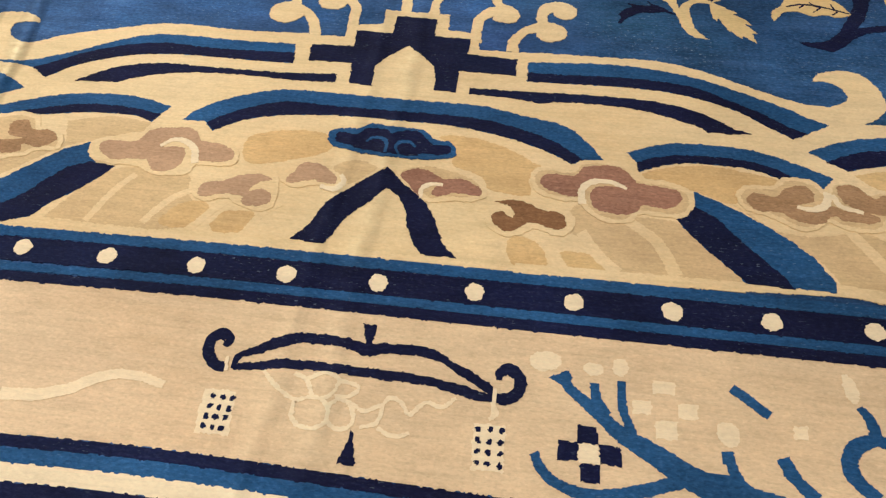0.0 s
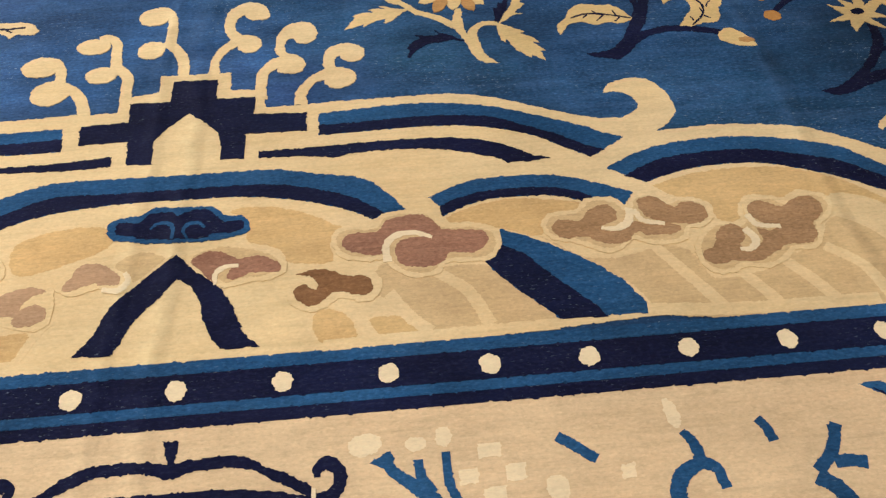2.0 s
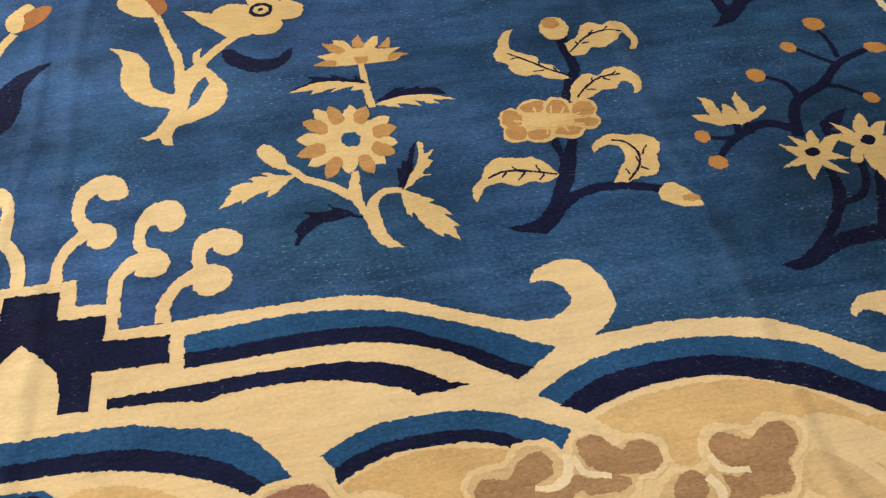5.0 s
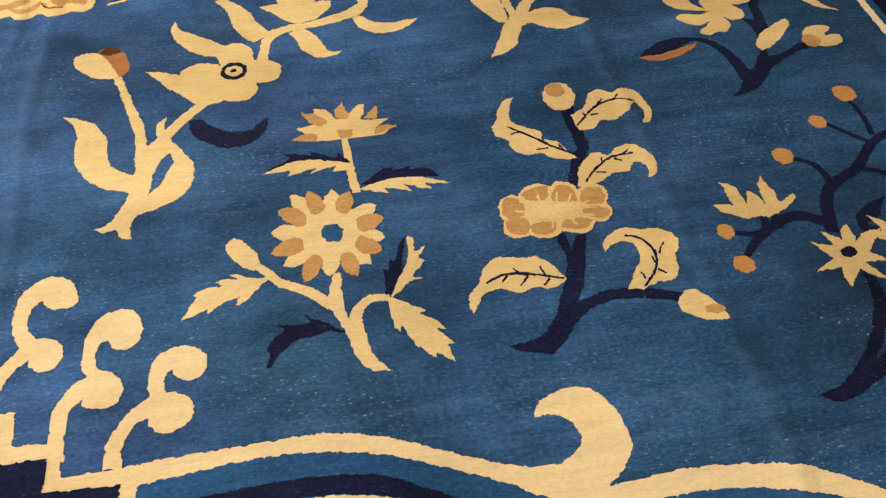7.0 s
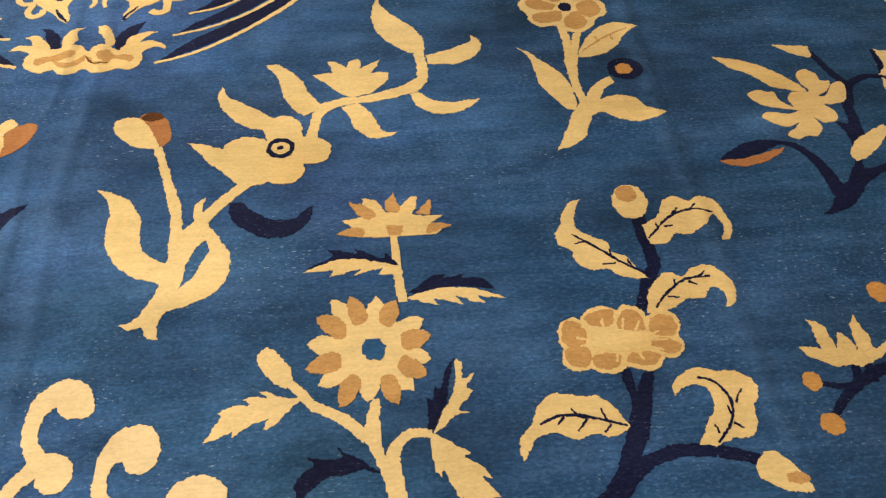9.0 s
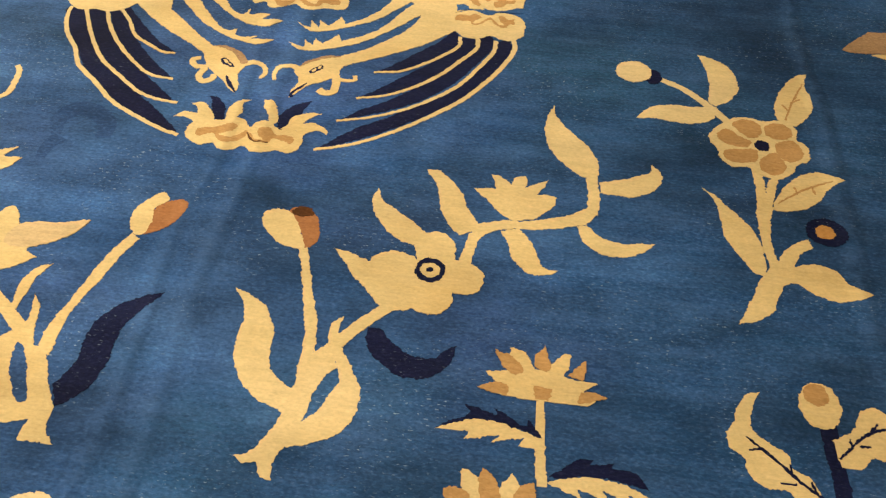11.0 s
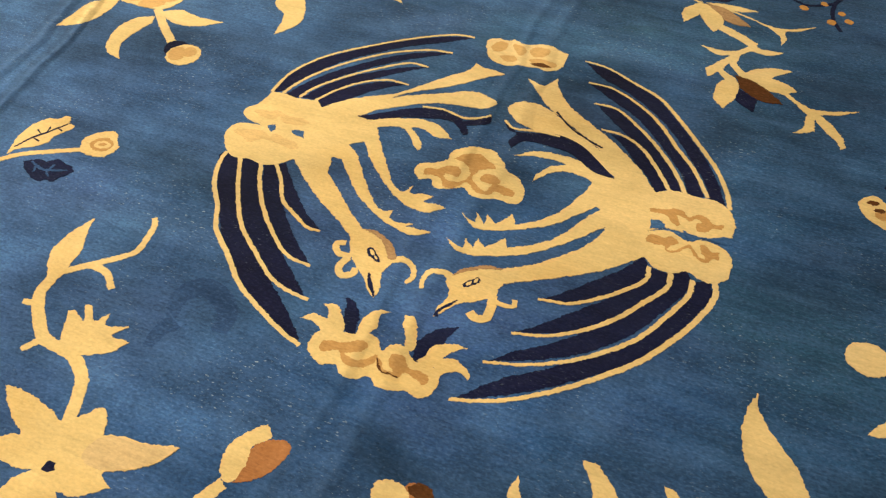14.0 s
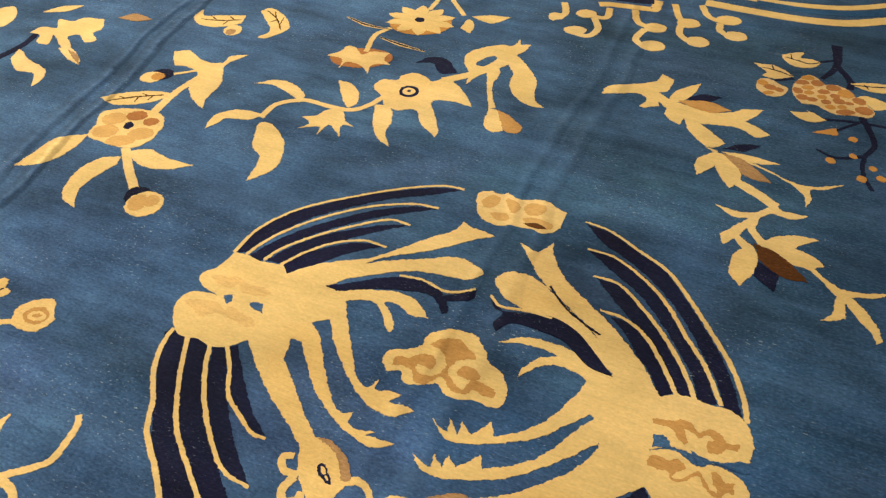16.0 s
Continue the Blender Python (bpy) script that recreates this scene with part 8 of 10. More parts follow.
m = motif("rose_spray", "golden six-petalled rose spray with pointed leaves")
shape(m, "stem", YELLOW, 1.2, [(1.006, 2.975, 1), (1.04, 3.042), (1.08, 3.132, 1), (1.112, 3.171, 1), (1.102, 3.268), (1.101, 3.36, 1), (1.111, 3.433), (1.114, 3.509), (1.11, 3.555, 1), (1.142, 3.558, 1), (1.141, 3.485), (1.142, 3.456, 1), (1.157, 3.517, 1), (1.185, 3.52, 1), (1.165, 3.45), (1.142, 3.364, 1), (1.13, 3.293), (1.13, 3.237), (1.137, 3.201, 1), (1.172, 3.252), (1.232, 3.291, 1), (1.239, 3.262, 1), (1.201, 3.228), (1.171, 3.176, 1), (1.176, 3.128, 1), (1.143, 3.117), (1.122, 3.079), (1.102, 3.028, 1), (1.064, 2.996)])
shape(m, "leaf", YELLOW, 1.4, [(0.955, 3.454, 1), (0.993, 3.423), (1.025, 3.382), (1.062, 3.338), (1.091, 3.285), (1.102, 3.213), (1.096, 3.138, 1), (1.063, 3.156), (1.03, 3.213), (1.001, 3.271), (0.996, 3.339), (0.986, 3.41)])
shape(m, "leaf", YELLOW, 1.4, [(1.16, 3.175, 1), (1.203, 3.194), (1.259, 3.198), (1.294, 3.176), (1.318, 3.14), (1.375, 3.117, 1), (1.323, 3.09), (1.26, 3.081), (1.21, 3.103), (1.176, 3.128, 1)])
shape(m, "leaf", YELLOW, 1.4, [(1.148, 3.393, 1), (1.175, 3.451), (1.223, 3.518), (1.283, 3.56), (1.336, 3.562), (1.384, 3.543, 1), (1.333, 3.503), (1.297, 3.45), (1.257, 3.414), (1.194, 3.39)])
shape(m, "leaf", YELLOW, 1.4, [(1.238, 3.77, 1), (1.221, 3.828), (1.237, 3.899), (1.279, 3.982), (1.326, 4.035), (1.359, 4.042, 1), (1.34, 3.988), (1.351, 3.895), (1.335, 3.838), (1.294, 3.784), (1.277, 3.768, 1)])
shape(m, "leaf", YELLOW, 1.4, [(0.997, 4.105, 1), (1.064, 4.077), (1.108, 4.025), (1.117, 3.935), (1.081, 3.869), (1.035, 3.835, 1), (1.013, 3.857), (1.023, 3.926), (1.019, 4.023)])
shape(m, "leaf", YELLOW, 1.4, [(0.772, 3.742, 1), (0.819, 3.799), (0.887, 3.821), (0.972, 3.82), (1.035, 3.829), (1.023, 3.774, 1), (0.984, 3.747), (0.927, 3.736), (0.835, 3.748)])
ribbon(m, "vein", HONEY, 2.0, [(1.17, 3.419), (1.252, 3.483), (1.347, 3.534)], [0.004, 0.007, 0.004])
ribbon(m, "vein", HONEY, 2.0, [(1.231, 3.463), (1.228, 3.493)], [0.004, 0.007, 0.004])
ribbon(m, "vein", HONEY, 2.0, [(1.28, 3.498), (1.283, 3.468)], [0.004, 0.007, 0.004])
ribbon(m, "vein", HONEY, 2.0, [(1.249, 3.794), (1.286, 3.888), (1.334, 3.987)], [0.004, 0.007, 0.004])
ribbon(m, "vein", HONEY, 2.0, [(1.286, 3.888), (1.314, 3.906)], [0.004, 0.007, 0.004])
ribbon(m, "vein", HONEY, 2.0, [(1.266, 3.841), (1.251, 3.87)], [0.004, 0.007, 0.004])
disc(m, "bud", NAVY, 1.4, 1.290, 3.324, 0.058, 0.052, 5)
disc(m, "heart", OCHRE, 2, 1.285, 3.322, 0.027, 0.026, 5)
shape(m, "bloom", YELLOW, 1.8, [(1.001, 3.7), (1.039, 3.746), (1.079, 3.779), (1.128, 3.792), (1.172, 3.779), (1.239, 3.788), (1.276, 3.753), (1.271, 3.705), (1.298, 3.671), (1.292, 3.616), (1.252, 3.586), (1.227, 3.544), (1.18, 3.519), (1.138, 3.531), (1.107, 3.559), (1.054, 3.56), (1.022, 3.592), (1.018, 3.632), (1.002, 3.658)])
shape(m, "petal", HONEY, 2.4, [(1.025, 3.702), (1.055, 3.727), (1.097, 3.694), (1.125, 3.675), (1.109, 3.648), (1.065, 3.652), (1.03, 3.669)])
shape(m, "petal", HONEY, 2.4, [(1.077, 3.755), (1.117, 3.779), (1.161, 3.763), (1.16, 3.714), (1.133, 3.692), (1.099, 3.714)])
shape(m, "petal", HONEY, 2.4, [(1.184, 3.759), (1.236, 3.773), (1.259, 3.743), (1.25, 3.708), (1.201, 3.698), (1.175, 3.716)])
shape(m, "petal", HONEY, 2.4, [(1.203, 3.676), (1.252, 3.697), (1.278, 3.661), (1.276, 3.628), (1.236, 3.597), (1.201, 3.627)])
shape(m, "petal", HONEY, 2.4, [(1.148, 3.603), (1.192, 3.634), (1.217, 3.59), (1.208, 3.553), (1.177, 3.534), (1.138, 3.557)])
shape(m, "petal", HONEY, 2.4, [(1.034, 3.62), (1.081, 3.637), (1.138, 3.637), (1.132, 3.593), (1.082, 3.576), (1.04, 3.588)])
disc(m, "eye", NAVY, 2.6, 1.157, 3.661, 0.022, 0.025, 5)
ribbon(m, "stem", YELLOW, 1.2, [(1.063, 3.763), (1.01, 3.832), (0.931, 3.911), (0.862, 3.949)], [0.026, 0.022])
disc(m, "cap", NAVY, 1.4, 0.837, 3.960, 0.030, 0.039, 5)
disc(m, "bud", YELLOW, 1.8, 0.774, 3.980, 0.060, 0.056, 5)

m = motif("lotus_spray", "golden star lotus spray with a rust bud and navy leaf")
shape(m, "stem", YELLOW, 1.2, [(-0.666, 2.442, 1), (-0.665, 2.464), (-0.66, 2.491, 1), (-0.731, 2.475, 1), (-0.785, 2.476), (-0.847, 2.533, 1), (-0.844, 2.621), (-0.842, 2.667), (-0.826, 2.704), (-0.79, 2.731, 1), (-0.764, 2.736, 1), (-0.739, 2.685, 1), (-0.726, 2.68), (-0.699, 2.669, 1), (-0.654, 2.582), (-0.617, 2.53, 1), (-0.614, 2.48), (-0.582, 2.44, 1)])
shape(m, "gap", FIELD, 1.8, [(-0.781, 2.662), (-0.78, 2.686), (-0.755, 2.667), (-0.709, 2.586), (-0.689, 2.534), (-0.706, 2.531), (-0.738, 2.567), (-0.769, 2.619)])
shape(m, "stem", YELLOW, 1.2, [(-0.728, 2.675, 1), (-0.727, 2.751), (-0.707, 2.829), (-0.684, 2.938), (-0.658, 3.018), (-0.633, 3.061, 1), (-0.608, 3.048, 1), (-0.635, 2.984), (-0.655, 2.908), (-0.683, 2.825), (-0.694, 2.757), (-0.69, 2.679), (-0.694, 2.66, 1)])
shape(m, "bud", YELLOW, 1.4, [(-0.634, 3.062, 1), (-0.656, 3.102), (-0.66, 3.148), (-0.635, 3.194), (-0.602, 3.227, 1), (-0.576, 3.201), (-0.603, 3.164), (-0.598, 3.109), (-0.603, 3.066)])
shape(m, "bud", RUST, 1.2, [(-0.601, 3.063, 1), (-0.603, 3.117), (-0.603, 3.164), (-0.569, 3.194), (-0.533, 3.204), (-0.516, 3.18), (-0.525, 3.14), (-0.551, 3.095)])
shape(m, "leaf", NAVY, 1, [(-0.646, 2.586, 1), (-0.62, 2.644), (-0.622, 2.75), (-0.59, 2.815), (-0.532, 2.859), (-0.475, 2.881, 1), (-0.512, 2.826), (-0.538, 2.778), (-0.547, 2.726), (-0.542, 2.662), (-0.564, 2.581), (-0.617, 2.53, 1)])
shape(m, "bloom", YELLOW, 1.8, [(-0.766, 3.092, 1), (-0.783, 3.054), (-0.83, 3.009), (-0.893, 2.976), (-0.892, 2.964), (-0.857, 2.948, 1), (-0.89, 2.921), (-0.926, 2.898), (-0.979, 2.897), (-0.969, 2.879), (-0.97, 2.846), (-0.996, 2.822, 1), (-1.062, 2.824), (-1.096, 2.817, 1), (-1.082, 2.882), (-1.056, 2.918, 1), (-1.099, 2.91), (-1.143, 2.911), (-1.208, 2.917, 1), (-1.195, 2.949), (-1.172, 2.972), (-1.138, 2.982, 1), (-1.179, 3.002), (-1.228, 3.033), (-1.256, 3.058), (-1.28, 3.08, 1), (-1.237, 3.083), (-1.189, 3.079), (-1.135, 3.067), (-1.084, 3.048, 1), (-1.052, 3.057, 1), (-1.037, 3.084), (-1.009, 3.114), (-0.98, 3.098), (-0.957, 3.052, 1), (-0.929, 3.065), (-0.875, 3.07), (-0.818, 3.08), (-0.786, 3.092)])
shape(m, "petal", SAND, 2.4, [(-0.768, 3.091, 1), (-0.785, 3.056), (-0.832, 3.011), (-0.895, 2.978), (-0.941, 2.976), (-0.973, 2.994), (-0.967, 3.028), (-0.952, 3.051), (-0.927, 3.062), (-0.874, 3.067), (-0.816, 3.077), (-0.785, 3.089)])
shape(m, "eye", NAVY, 2.6, [(-1.035, 2.928, 1), (-1.034, 2.951, 1), (-1.014, 2.953, 1), (-1.005, 2.936, 1), (-1.017, 2.926, 1)])
shape(m, "leaf", YELLOW, 1.4, [(-0.847, 2.779, 1), (-0.857, 2.827), (-0.858, 2.875), (-0.837, 2.915), (-0.802, 2.934, 1), (-0.823, 2.894), (-0.83, 2.834), (-0.831, 2.783, 1)])
shape(m, "leaf", YELLOW, 1.4, [(-0.808, 2.836, 1), (-0.773, 2.788), (-0.76, 2.731), (-0.738, 2.678, 1), (-0.794, 2.726, 1), (-0.79, 2.752), (-0.793, 2.79)])
ribbon(m, "stalk", YELLOW, 1.3, [(-1.009, 2.917), (-0.924, 2.831), (-0.843, 2.767), (-0.765, 2.7)], [0.03, 0.034])
ribbon(m, "stalk", YELLOW, 1.2, [(-1.052, 2.703), (-1.015, 2.734), (-0.955, 2.775), (-0.9, 2.809)], [0.028, 0.028])
ribbon(m, "stem", YELLOW, 1.2, [(-1.056, 3.037), (-1.086, 3.117), (-1.116, 3.17), (-1.182, 3.215), (-1.277, 3.229), (-1.312, 3.247), (-1.404, 3.345), (-1.417, 3.418)], [0.034, 0.034])
shape(m, "leaf", YELLOW, 1.4, [(-1.242, 3.231, 1), (-1.259, 3.27), (-1.292, 3.331, 1), (-1.275, 3.339), (-1.229, 3.319), (-1.263, 3.363, 1), (-1.246, 3.37), (-1.202, 3.33), (-1.179, 3.368, 1), (-1.163, 3.328), (-1.103, 3.349, 1), (-1.127, 3.306), (-1.07, 3.306, 1), (-1.093, 3.266), (-1.131, 3.238), (-1.179, 3.221), (-1.211, 3.217)])
shape(m, "leaf", YELLOW, 1.4, [(-1.463, 3.446, 1), (-1.49, 3.501), (-1.483, 3.585), (-1.458, 3.651, 1), (-1.438, 3.592), (-1.409, 3.535), (-1.402, 3.471), (-1.396, 3.42), (-1.417, 3.401)])
ribbon(m, "twig", YELLOW, 1.2, [(-1.41, 3.436), (-1.344, 3.495), (-1.277, 3.556), (-1.254, 3.588), (-1.27, 3.698), (-1.289, 3.722)], [0.024, 0.018])
ribbon(m, "twig", YELLOW, 1.2, [(-1.344, 3.491), (-1.288, 3.486), (-1.231, 3.441)], [0.024, 0.018])
ribbon(m, "twig", YELLOW, 1.2, [(-1.291, 3.234), (-1.321, 3.18)], [0.024, 0.018])
ribbon(m, "twig", YELLOW, 1.2, [(-1.373, 3.328), (-1.432, 3.313)], [0.024, 0.018])

m = motif("side_spray", "golden bud and veined leaves by the side border")
shape(m, "leaf", YELLOW, 1.4, [(-1.927, 3.791, 1), (-1.956, 3.88), (-1.954, 3.95), (-1.929, 3.995), (-1.892, 4.009), (-1.884, 4.03), (-1.861, 4.032, 1), (-1.841, 4, 1), (-1.816, 3.996), (-1.821, 3.966), (-1.846, 3.922, 1), (-1.843, 3.889), (-1.874, 3.854), (-1.917, 3.821)])
ribbon(m, "vein", NAVY, 2.2, [(-1.929, 3.83), (-1.906, 3.892), (-1.879, 3.933), (-1.844, 3.995)], [0.005, 0.009, 0.005])
ribbon(m, "vein", NAVY, 2.2, [(-1.906, 3.892), (-1.871, 3.885)], [0.004, 0.006])
ribbon(m, "vein", NAVY, 2.2, [(-1.879, 3.933), (-1.889, 3.961)], [0.004, 0.006])
ribbon(m, "vein", NAVY, 2.2, [(-1.887, 3.917), (-1.919, 3.932)], [0.004, 0.006])
ribbon(m, "vein", NAVY, 2.2, [(-1.863, 3.964), (-1.835, 3.957)], [0.004, 0.006])
ribbon(m, "stem", YELLOW, 1.2, [(-1.933, 3.757), (-1.883, 3.808), (-1.803, 3.855), (-1.71, 3.904)], [0.02, 0.02])
shape(m, "bud", YELLOW, 1.4, [(-1.716, 3.898, 1), (-1.739, 3.946), (-1.728, 3.984), (-1.706, 4.003, 1), (-1.673, 4.023), (-1.648, 4.015, 1), (-1.638, 3.995), (-1.604, 3.964, 1), (-1.605, 3.931), (-1.617, 3.9, 1), (-1.655, 3.889), (-1.69, 3.889)])
shape(m, "heart", HONEY, 2, [(-1.697, 3.929), (-1.702, 3.96), (-1.668, 3.984), (-1.625, 3.963), (-1.629, 3.932), (-1.663, 3.915)])
shape(m, "ring", YELLOW, 2.4, [(-1.686, 3.936), (-1.683, 3.957), (-1.656, 3.968), (-1.632, 3.957), (-1.638, 3.938), (-1.666, 3.927)])
shape(m, "core", HONEY, 2.8, [(-1.673, 3.941), (-1.668, 3.953), (-1.646, 3.955), (-1.651, 3.943)])
shape(m, "leaf", NAVY, 1.4, [(-1.849, 3.783, 1), (-1.817, 3.754), (-1.771, 3.731), (-1.731, 3.725), (-1.72, 3.739, 1), (-1.697, 3.738), (-1.684, 3.765, 1), (-1.672, 3.778), (-1.664, 3.803, 1), (-1.683, 3.821, 1), (-1.714, 3.825, 1), (-1.75, 3.833), (-1.778, 3.81, 1), (-1.813, 3.809)])
ribbon(m, "vein", DUSK, 2.2, [(-1.822, 3.793), (-1.765, 3.774), (-1.722, 3.784), (-1.684, 3.799)], [0.008, 0.01, 0.006])
ribbon(m, "vein", DUSK, 2.2, [(-1.796, 3.784), (-1.781, 3.755)], [0.006, 0.008])
ribbon(m, "vein", DUSK, 2.2, [(-1.75, 3.776), (-1.722, 3.753)], [0.006, 0.008])
ribbon(m, "vein", DUSK, 2.2, [(-1.742, 3.78), (-1.74, 3.809)], [0.006, 0.008])

m = motif("rose_tree", "cream rose with brown petal centres and leaves")
shape(m, "leaf", YELLOW, 1.4, [(0.932, 5.185, 1), (0.966, 5.238), (1.053, 5.252), (1.142, 5.292), (1.143, 5.24), (1.083, 5.188), (1.06, 5.147), (0.984, 5.116), (0.953, 5.14)])
shape(m, "leaf", YELLOW, 1.4, [(0.883, 4.945, 1), (0.909, 5.012), (0.982, 5.034), (1.045, 5.045), (1.096, 5.037), (1.021, 4.968), (0.989, 4.912), (0.928, 4.893)])
shape(m, "leaf", YELLOW, 1.4, [(0.734, 4.608, 1), (0.749, 4.637), (0.788, 4.659), (0.827, 4.626), (0.866, 4.614), (0.86, 4.546), (0.819, 4.511), (0.78, 4.532), (0.747, 4.562)])
shape(m, "leaf", YELLOW, 1.4, [(1.067, 4.641, 1), (1.129, 4.727), (1.189, 4.762), (1.218, 4.703), (1.199, 4.658), (1.122, 4.625)])
shape(m, "leaf", YELLOW, 1.4, [(1.217, 5.293, 1), (1.314, 5.345), (1.358, 5.315, 1), (1.349, 5.227, 1), (1.286, 5.216), (1.234, 5.234)])
shape(m, "leaf", YELLOW, 1.4, [(0.922, 4.517, 1), (0.942, 4.587), (0.991, 4.652), (1.031, 4.681, 1), (1.067, 4.641), (1.064, 4.591), (1.033, 4.518), (0.995, 4.482), (0.949, 4.493)])
ribbon(m, "vein", NAVY, 2.2, [(0.946, 4.524), (1.008, 4.591), (1.04, 4.683)], [0.005, 0.008, 0.005])
ribbon(m, "vein", NAVY, 2.2, [(0.96, 4.567), (0.979, 4.556)], [0.004, 0.006])
ribbon(m, "vein", NAVY, 2.2, [(1.009, 4.624), (1.028, 4.613)], [0.004, 0.006])
ribbon(m, "stem", YELLOW, 1.2, [(1.112, 4.838), (1.052, 4.739), (0.973, 4.67), (0.847, 4.612)], [0.018, 0.018])
ribbon(m, "stem", YELLOW, 1.2, [(1.148, 5.037), (1.184, 5.219), (1.165, 5.321)], [0.018, 0.018])
ribbon(m, "stem", YELLOW, 1.2, [(1.2, 5.053), (1.21, 5.185), (1.167, 5.278)], [0.018, 0.018])
ribbon(m, "stem", YELLOW, 1.2, [(1.212, 4.865), (1.265, 4.803), (1.303, 4.762)], [0.018, 0.018])
shape(m, "bloom", YELLOW, 1.8, [(1.034, 5.042), (1.089, 5.099), (1.13, 5.079), (1.147, 5.025), (1.211, 5.064), (1.244, 5.016), (1.234, 4.975), (1.296, 4.993, 1), (1.341, 4.951, 1), (1.284, 4.861, 1), (1.224, 4.85), (1.202, 4.819), (1.154, 4.815), (1.126, 4.842), (1.075, 4.805), (1.046, 4.825), (1.032, 4.876), (1.056, 4.909), (1.031, 4.951)])
disc(m, "petal", BROWN, 2.4, 1.090, 5.035, 0.040, 0.037, 17)
disc(m, "petal", BROWN, 2.4, 1.072, 4.956, 0.032, 0.023, 16)
disc(m, "petal", BROWN, 2.4, 1.186, 5.002, 0.034, 0.032, 17)
disc(m, "petal", BROWN, 2.4, 1.131, 4.925, 0.039, 0.031, 17)
disc(m, "petal", BROWN, 2.4, 1.078, 4.864, 0.028, 0.030, 17)
disc(m, "petal", BROWN, 2.4, 1.177, 4.865, 0.038, 0.030, 17)
disc(m, "petal", BROWN, 2.4, 1.246, 4.941, 0.038, 0.038, 17)
disc(m, "mark", BROWN, 2.2, 0.778, 4.622, 0.020, 0.010, 17)
disc(m, "mark", BROWN, 2.2, 0.798, 4.591, 0.018, 0.010, 17)
disc(m, "mark", HONEY, 2, 0.814, 4.572, 0.032, 0.020, 16)
shape(m, "leaf", NAVY, 1.4, [(0.813, 4.712, 1), (0.832, 4.768), (0.876, 4.781), (0.935, 4.756), (0.997, 4.712, 1), (0.934, 4.686), (0.876, 4.685), (0.837, 4.691)])

m = motif("branch_spray", "golden branching spray with navy, rose and brown leaves")
shape(m, "stem", YELLOW, 1.2, [(-0.436, 5.907, 1), (-0.424, 5.979), (-0.334, 6.035), (-0.245, 6.102), (-0.23, 6.178, 1), (-0.171, 6.146, 1), (-0.181, 6.04), (-0.214, 6.015, 1), (-0.155, 5.975), (-0.1, 5.946, 1), (-0.139, 5.898), (-0.198, 5.941, 1), (-0.191, 5.907, 1), (-0.244, 5.868, 1), (-0.265, 5.874, 1), (-0.247, 5.935), (-0.288, 5.971), (-0.362, 5.939)])
shape(m, "leaf", YELLOW, 1.4, [(-0.163, 5.956, 1), (-0.146, 6.056), (-0.058, 6.167, 1), (-0.072, 6.066), (-0.106, 5.98, 1)])
shape(m, "leaf", NAVY, 1, [(-0.1, 6.01, 1), (-0.037, 6.076), (0.049, 6.086, 1), (-0.013, 6.011, 1)])
shape(m, "leaf", YELLOW, 1.4, [(-0.155, 5.855, 1), (-0.152, 5.961), (-0.09, 5.961), (0.033, 5.952), (0.101, 5.982, 1), (0.143, 6.026), (0.218, 6.053, 1), (0.185, 5.977), (0.155, 5.934, 1), (0.205, 5.911), (0.263, 5.873, 1), (0.216, 5.833), (0.141, 5.873), (0.049, 5.858), (-0.008, 5.843, 1), (0.048, 5.794), (0.107, 5.739, 1), (0.075, 5.697), (0.043, 5.683, 1), (0.091, 5.672), (0.07, 5.663, 1), (0.016, 5.709), (-0.044, 5.778), (-0.076, 5.863, 1), (-0.084, 5.8, 1), (-0.123, 5.818)])
shape(m, "leaf", HONEY, 2, [(-0.124, 5.983, 1), (-0.003, 6.025), (0.092, 5.993, 1), (0.023, 5.942), (-0.064, 5.951, 1)])
shape(m, "leaf", NAVY, 1, [(0.104, 5.701, 1), (0.168, 5.761), (0.244, 5.784, 1), (0.186, 5.713, 1)])
shape(m, "leaf", YELLOW, 1.4, [(0.019, 5.551, 1), (0.028, 5.6), (0.08, 5.667, 1), (0.099, 5.662, 1), (0.094, 5.584), (0.07, 5.53, 1), (0.04, 5.487, 1)])
shape(m, "leaf", YELLOW, 1.4, [(0.101, 5.676, 1), (0.189, 5.692), (0.256, 5.689), (0.319, 5.681, 1), (0.26, 5.656), (0.217, 5.65, 1), (0.286, 5.623), (0.366, 5.586), (0.439, 5.584), (0.55, 5.645, 1), (0.481, 5.582), (0.437, 5.563), (0.446, 5.506, 1), (0.43, 5.452, 1), (0.419, 5.514), (0.383, 5.56, 1), (0.31, 5.604), (0.219, 5.638)])
shape(m, "leaf", TAN, 1.8, [(0.099, 5.662, 1), (0.171, 5.661), (0.245, 5.606), (0.302, 5.546, 1), (0.231, 5.544), (0.173, 5.574, 1)])
shape(m, "leaf", YELLOW, 2, [(0.084, 5.646, 1), (0.103, 5.664, 1), (0.156, 5.611), (0.19, 5.56), (0.184, 5.495), (0.163, 5.452, 1), (0.123, 5.51), (0.097, 5.563)])
shape(m, "stem", YELLOW, 1.2, [(0.186, 5.525, 1), (0.26, 5.486), (0.34, 5.429, 1), (0.324, 5.395), (0.268, 5.429), (0.18, 5.48, 1)])
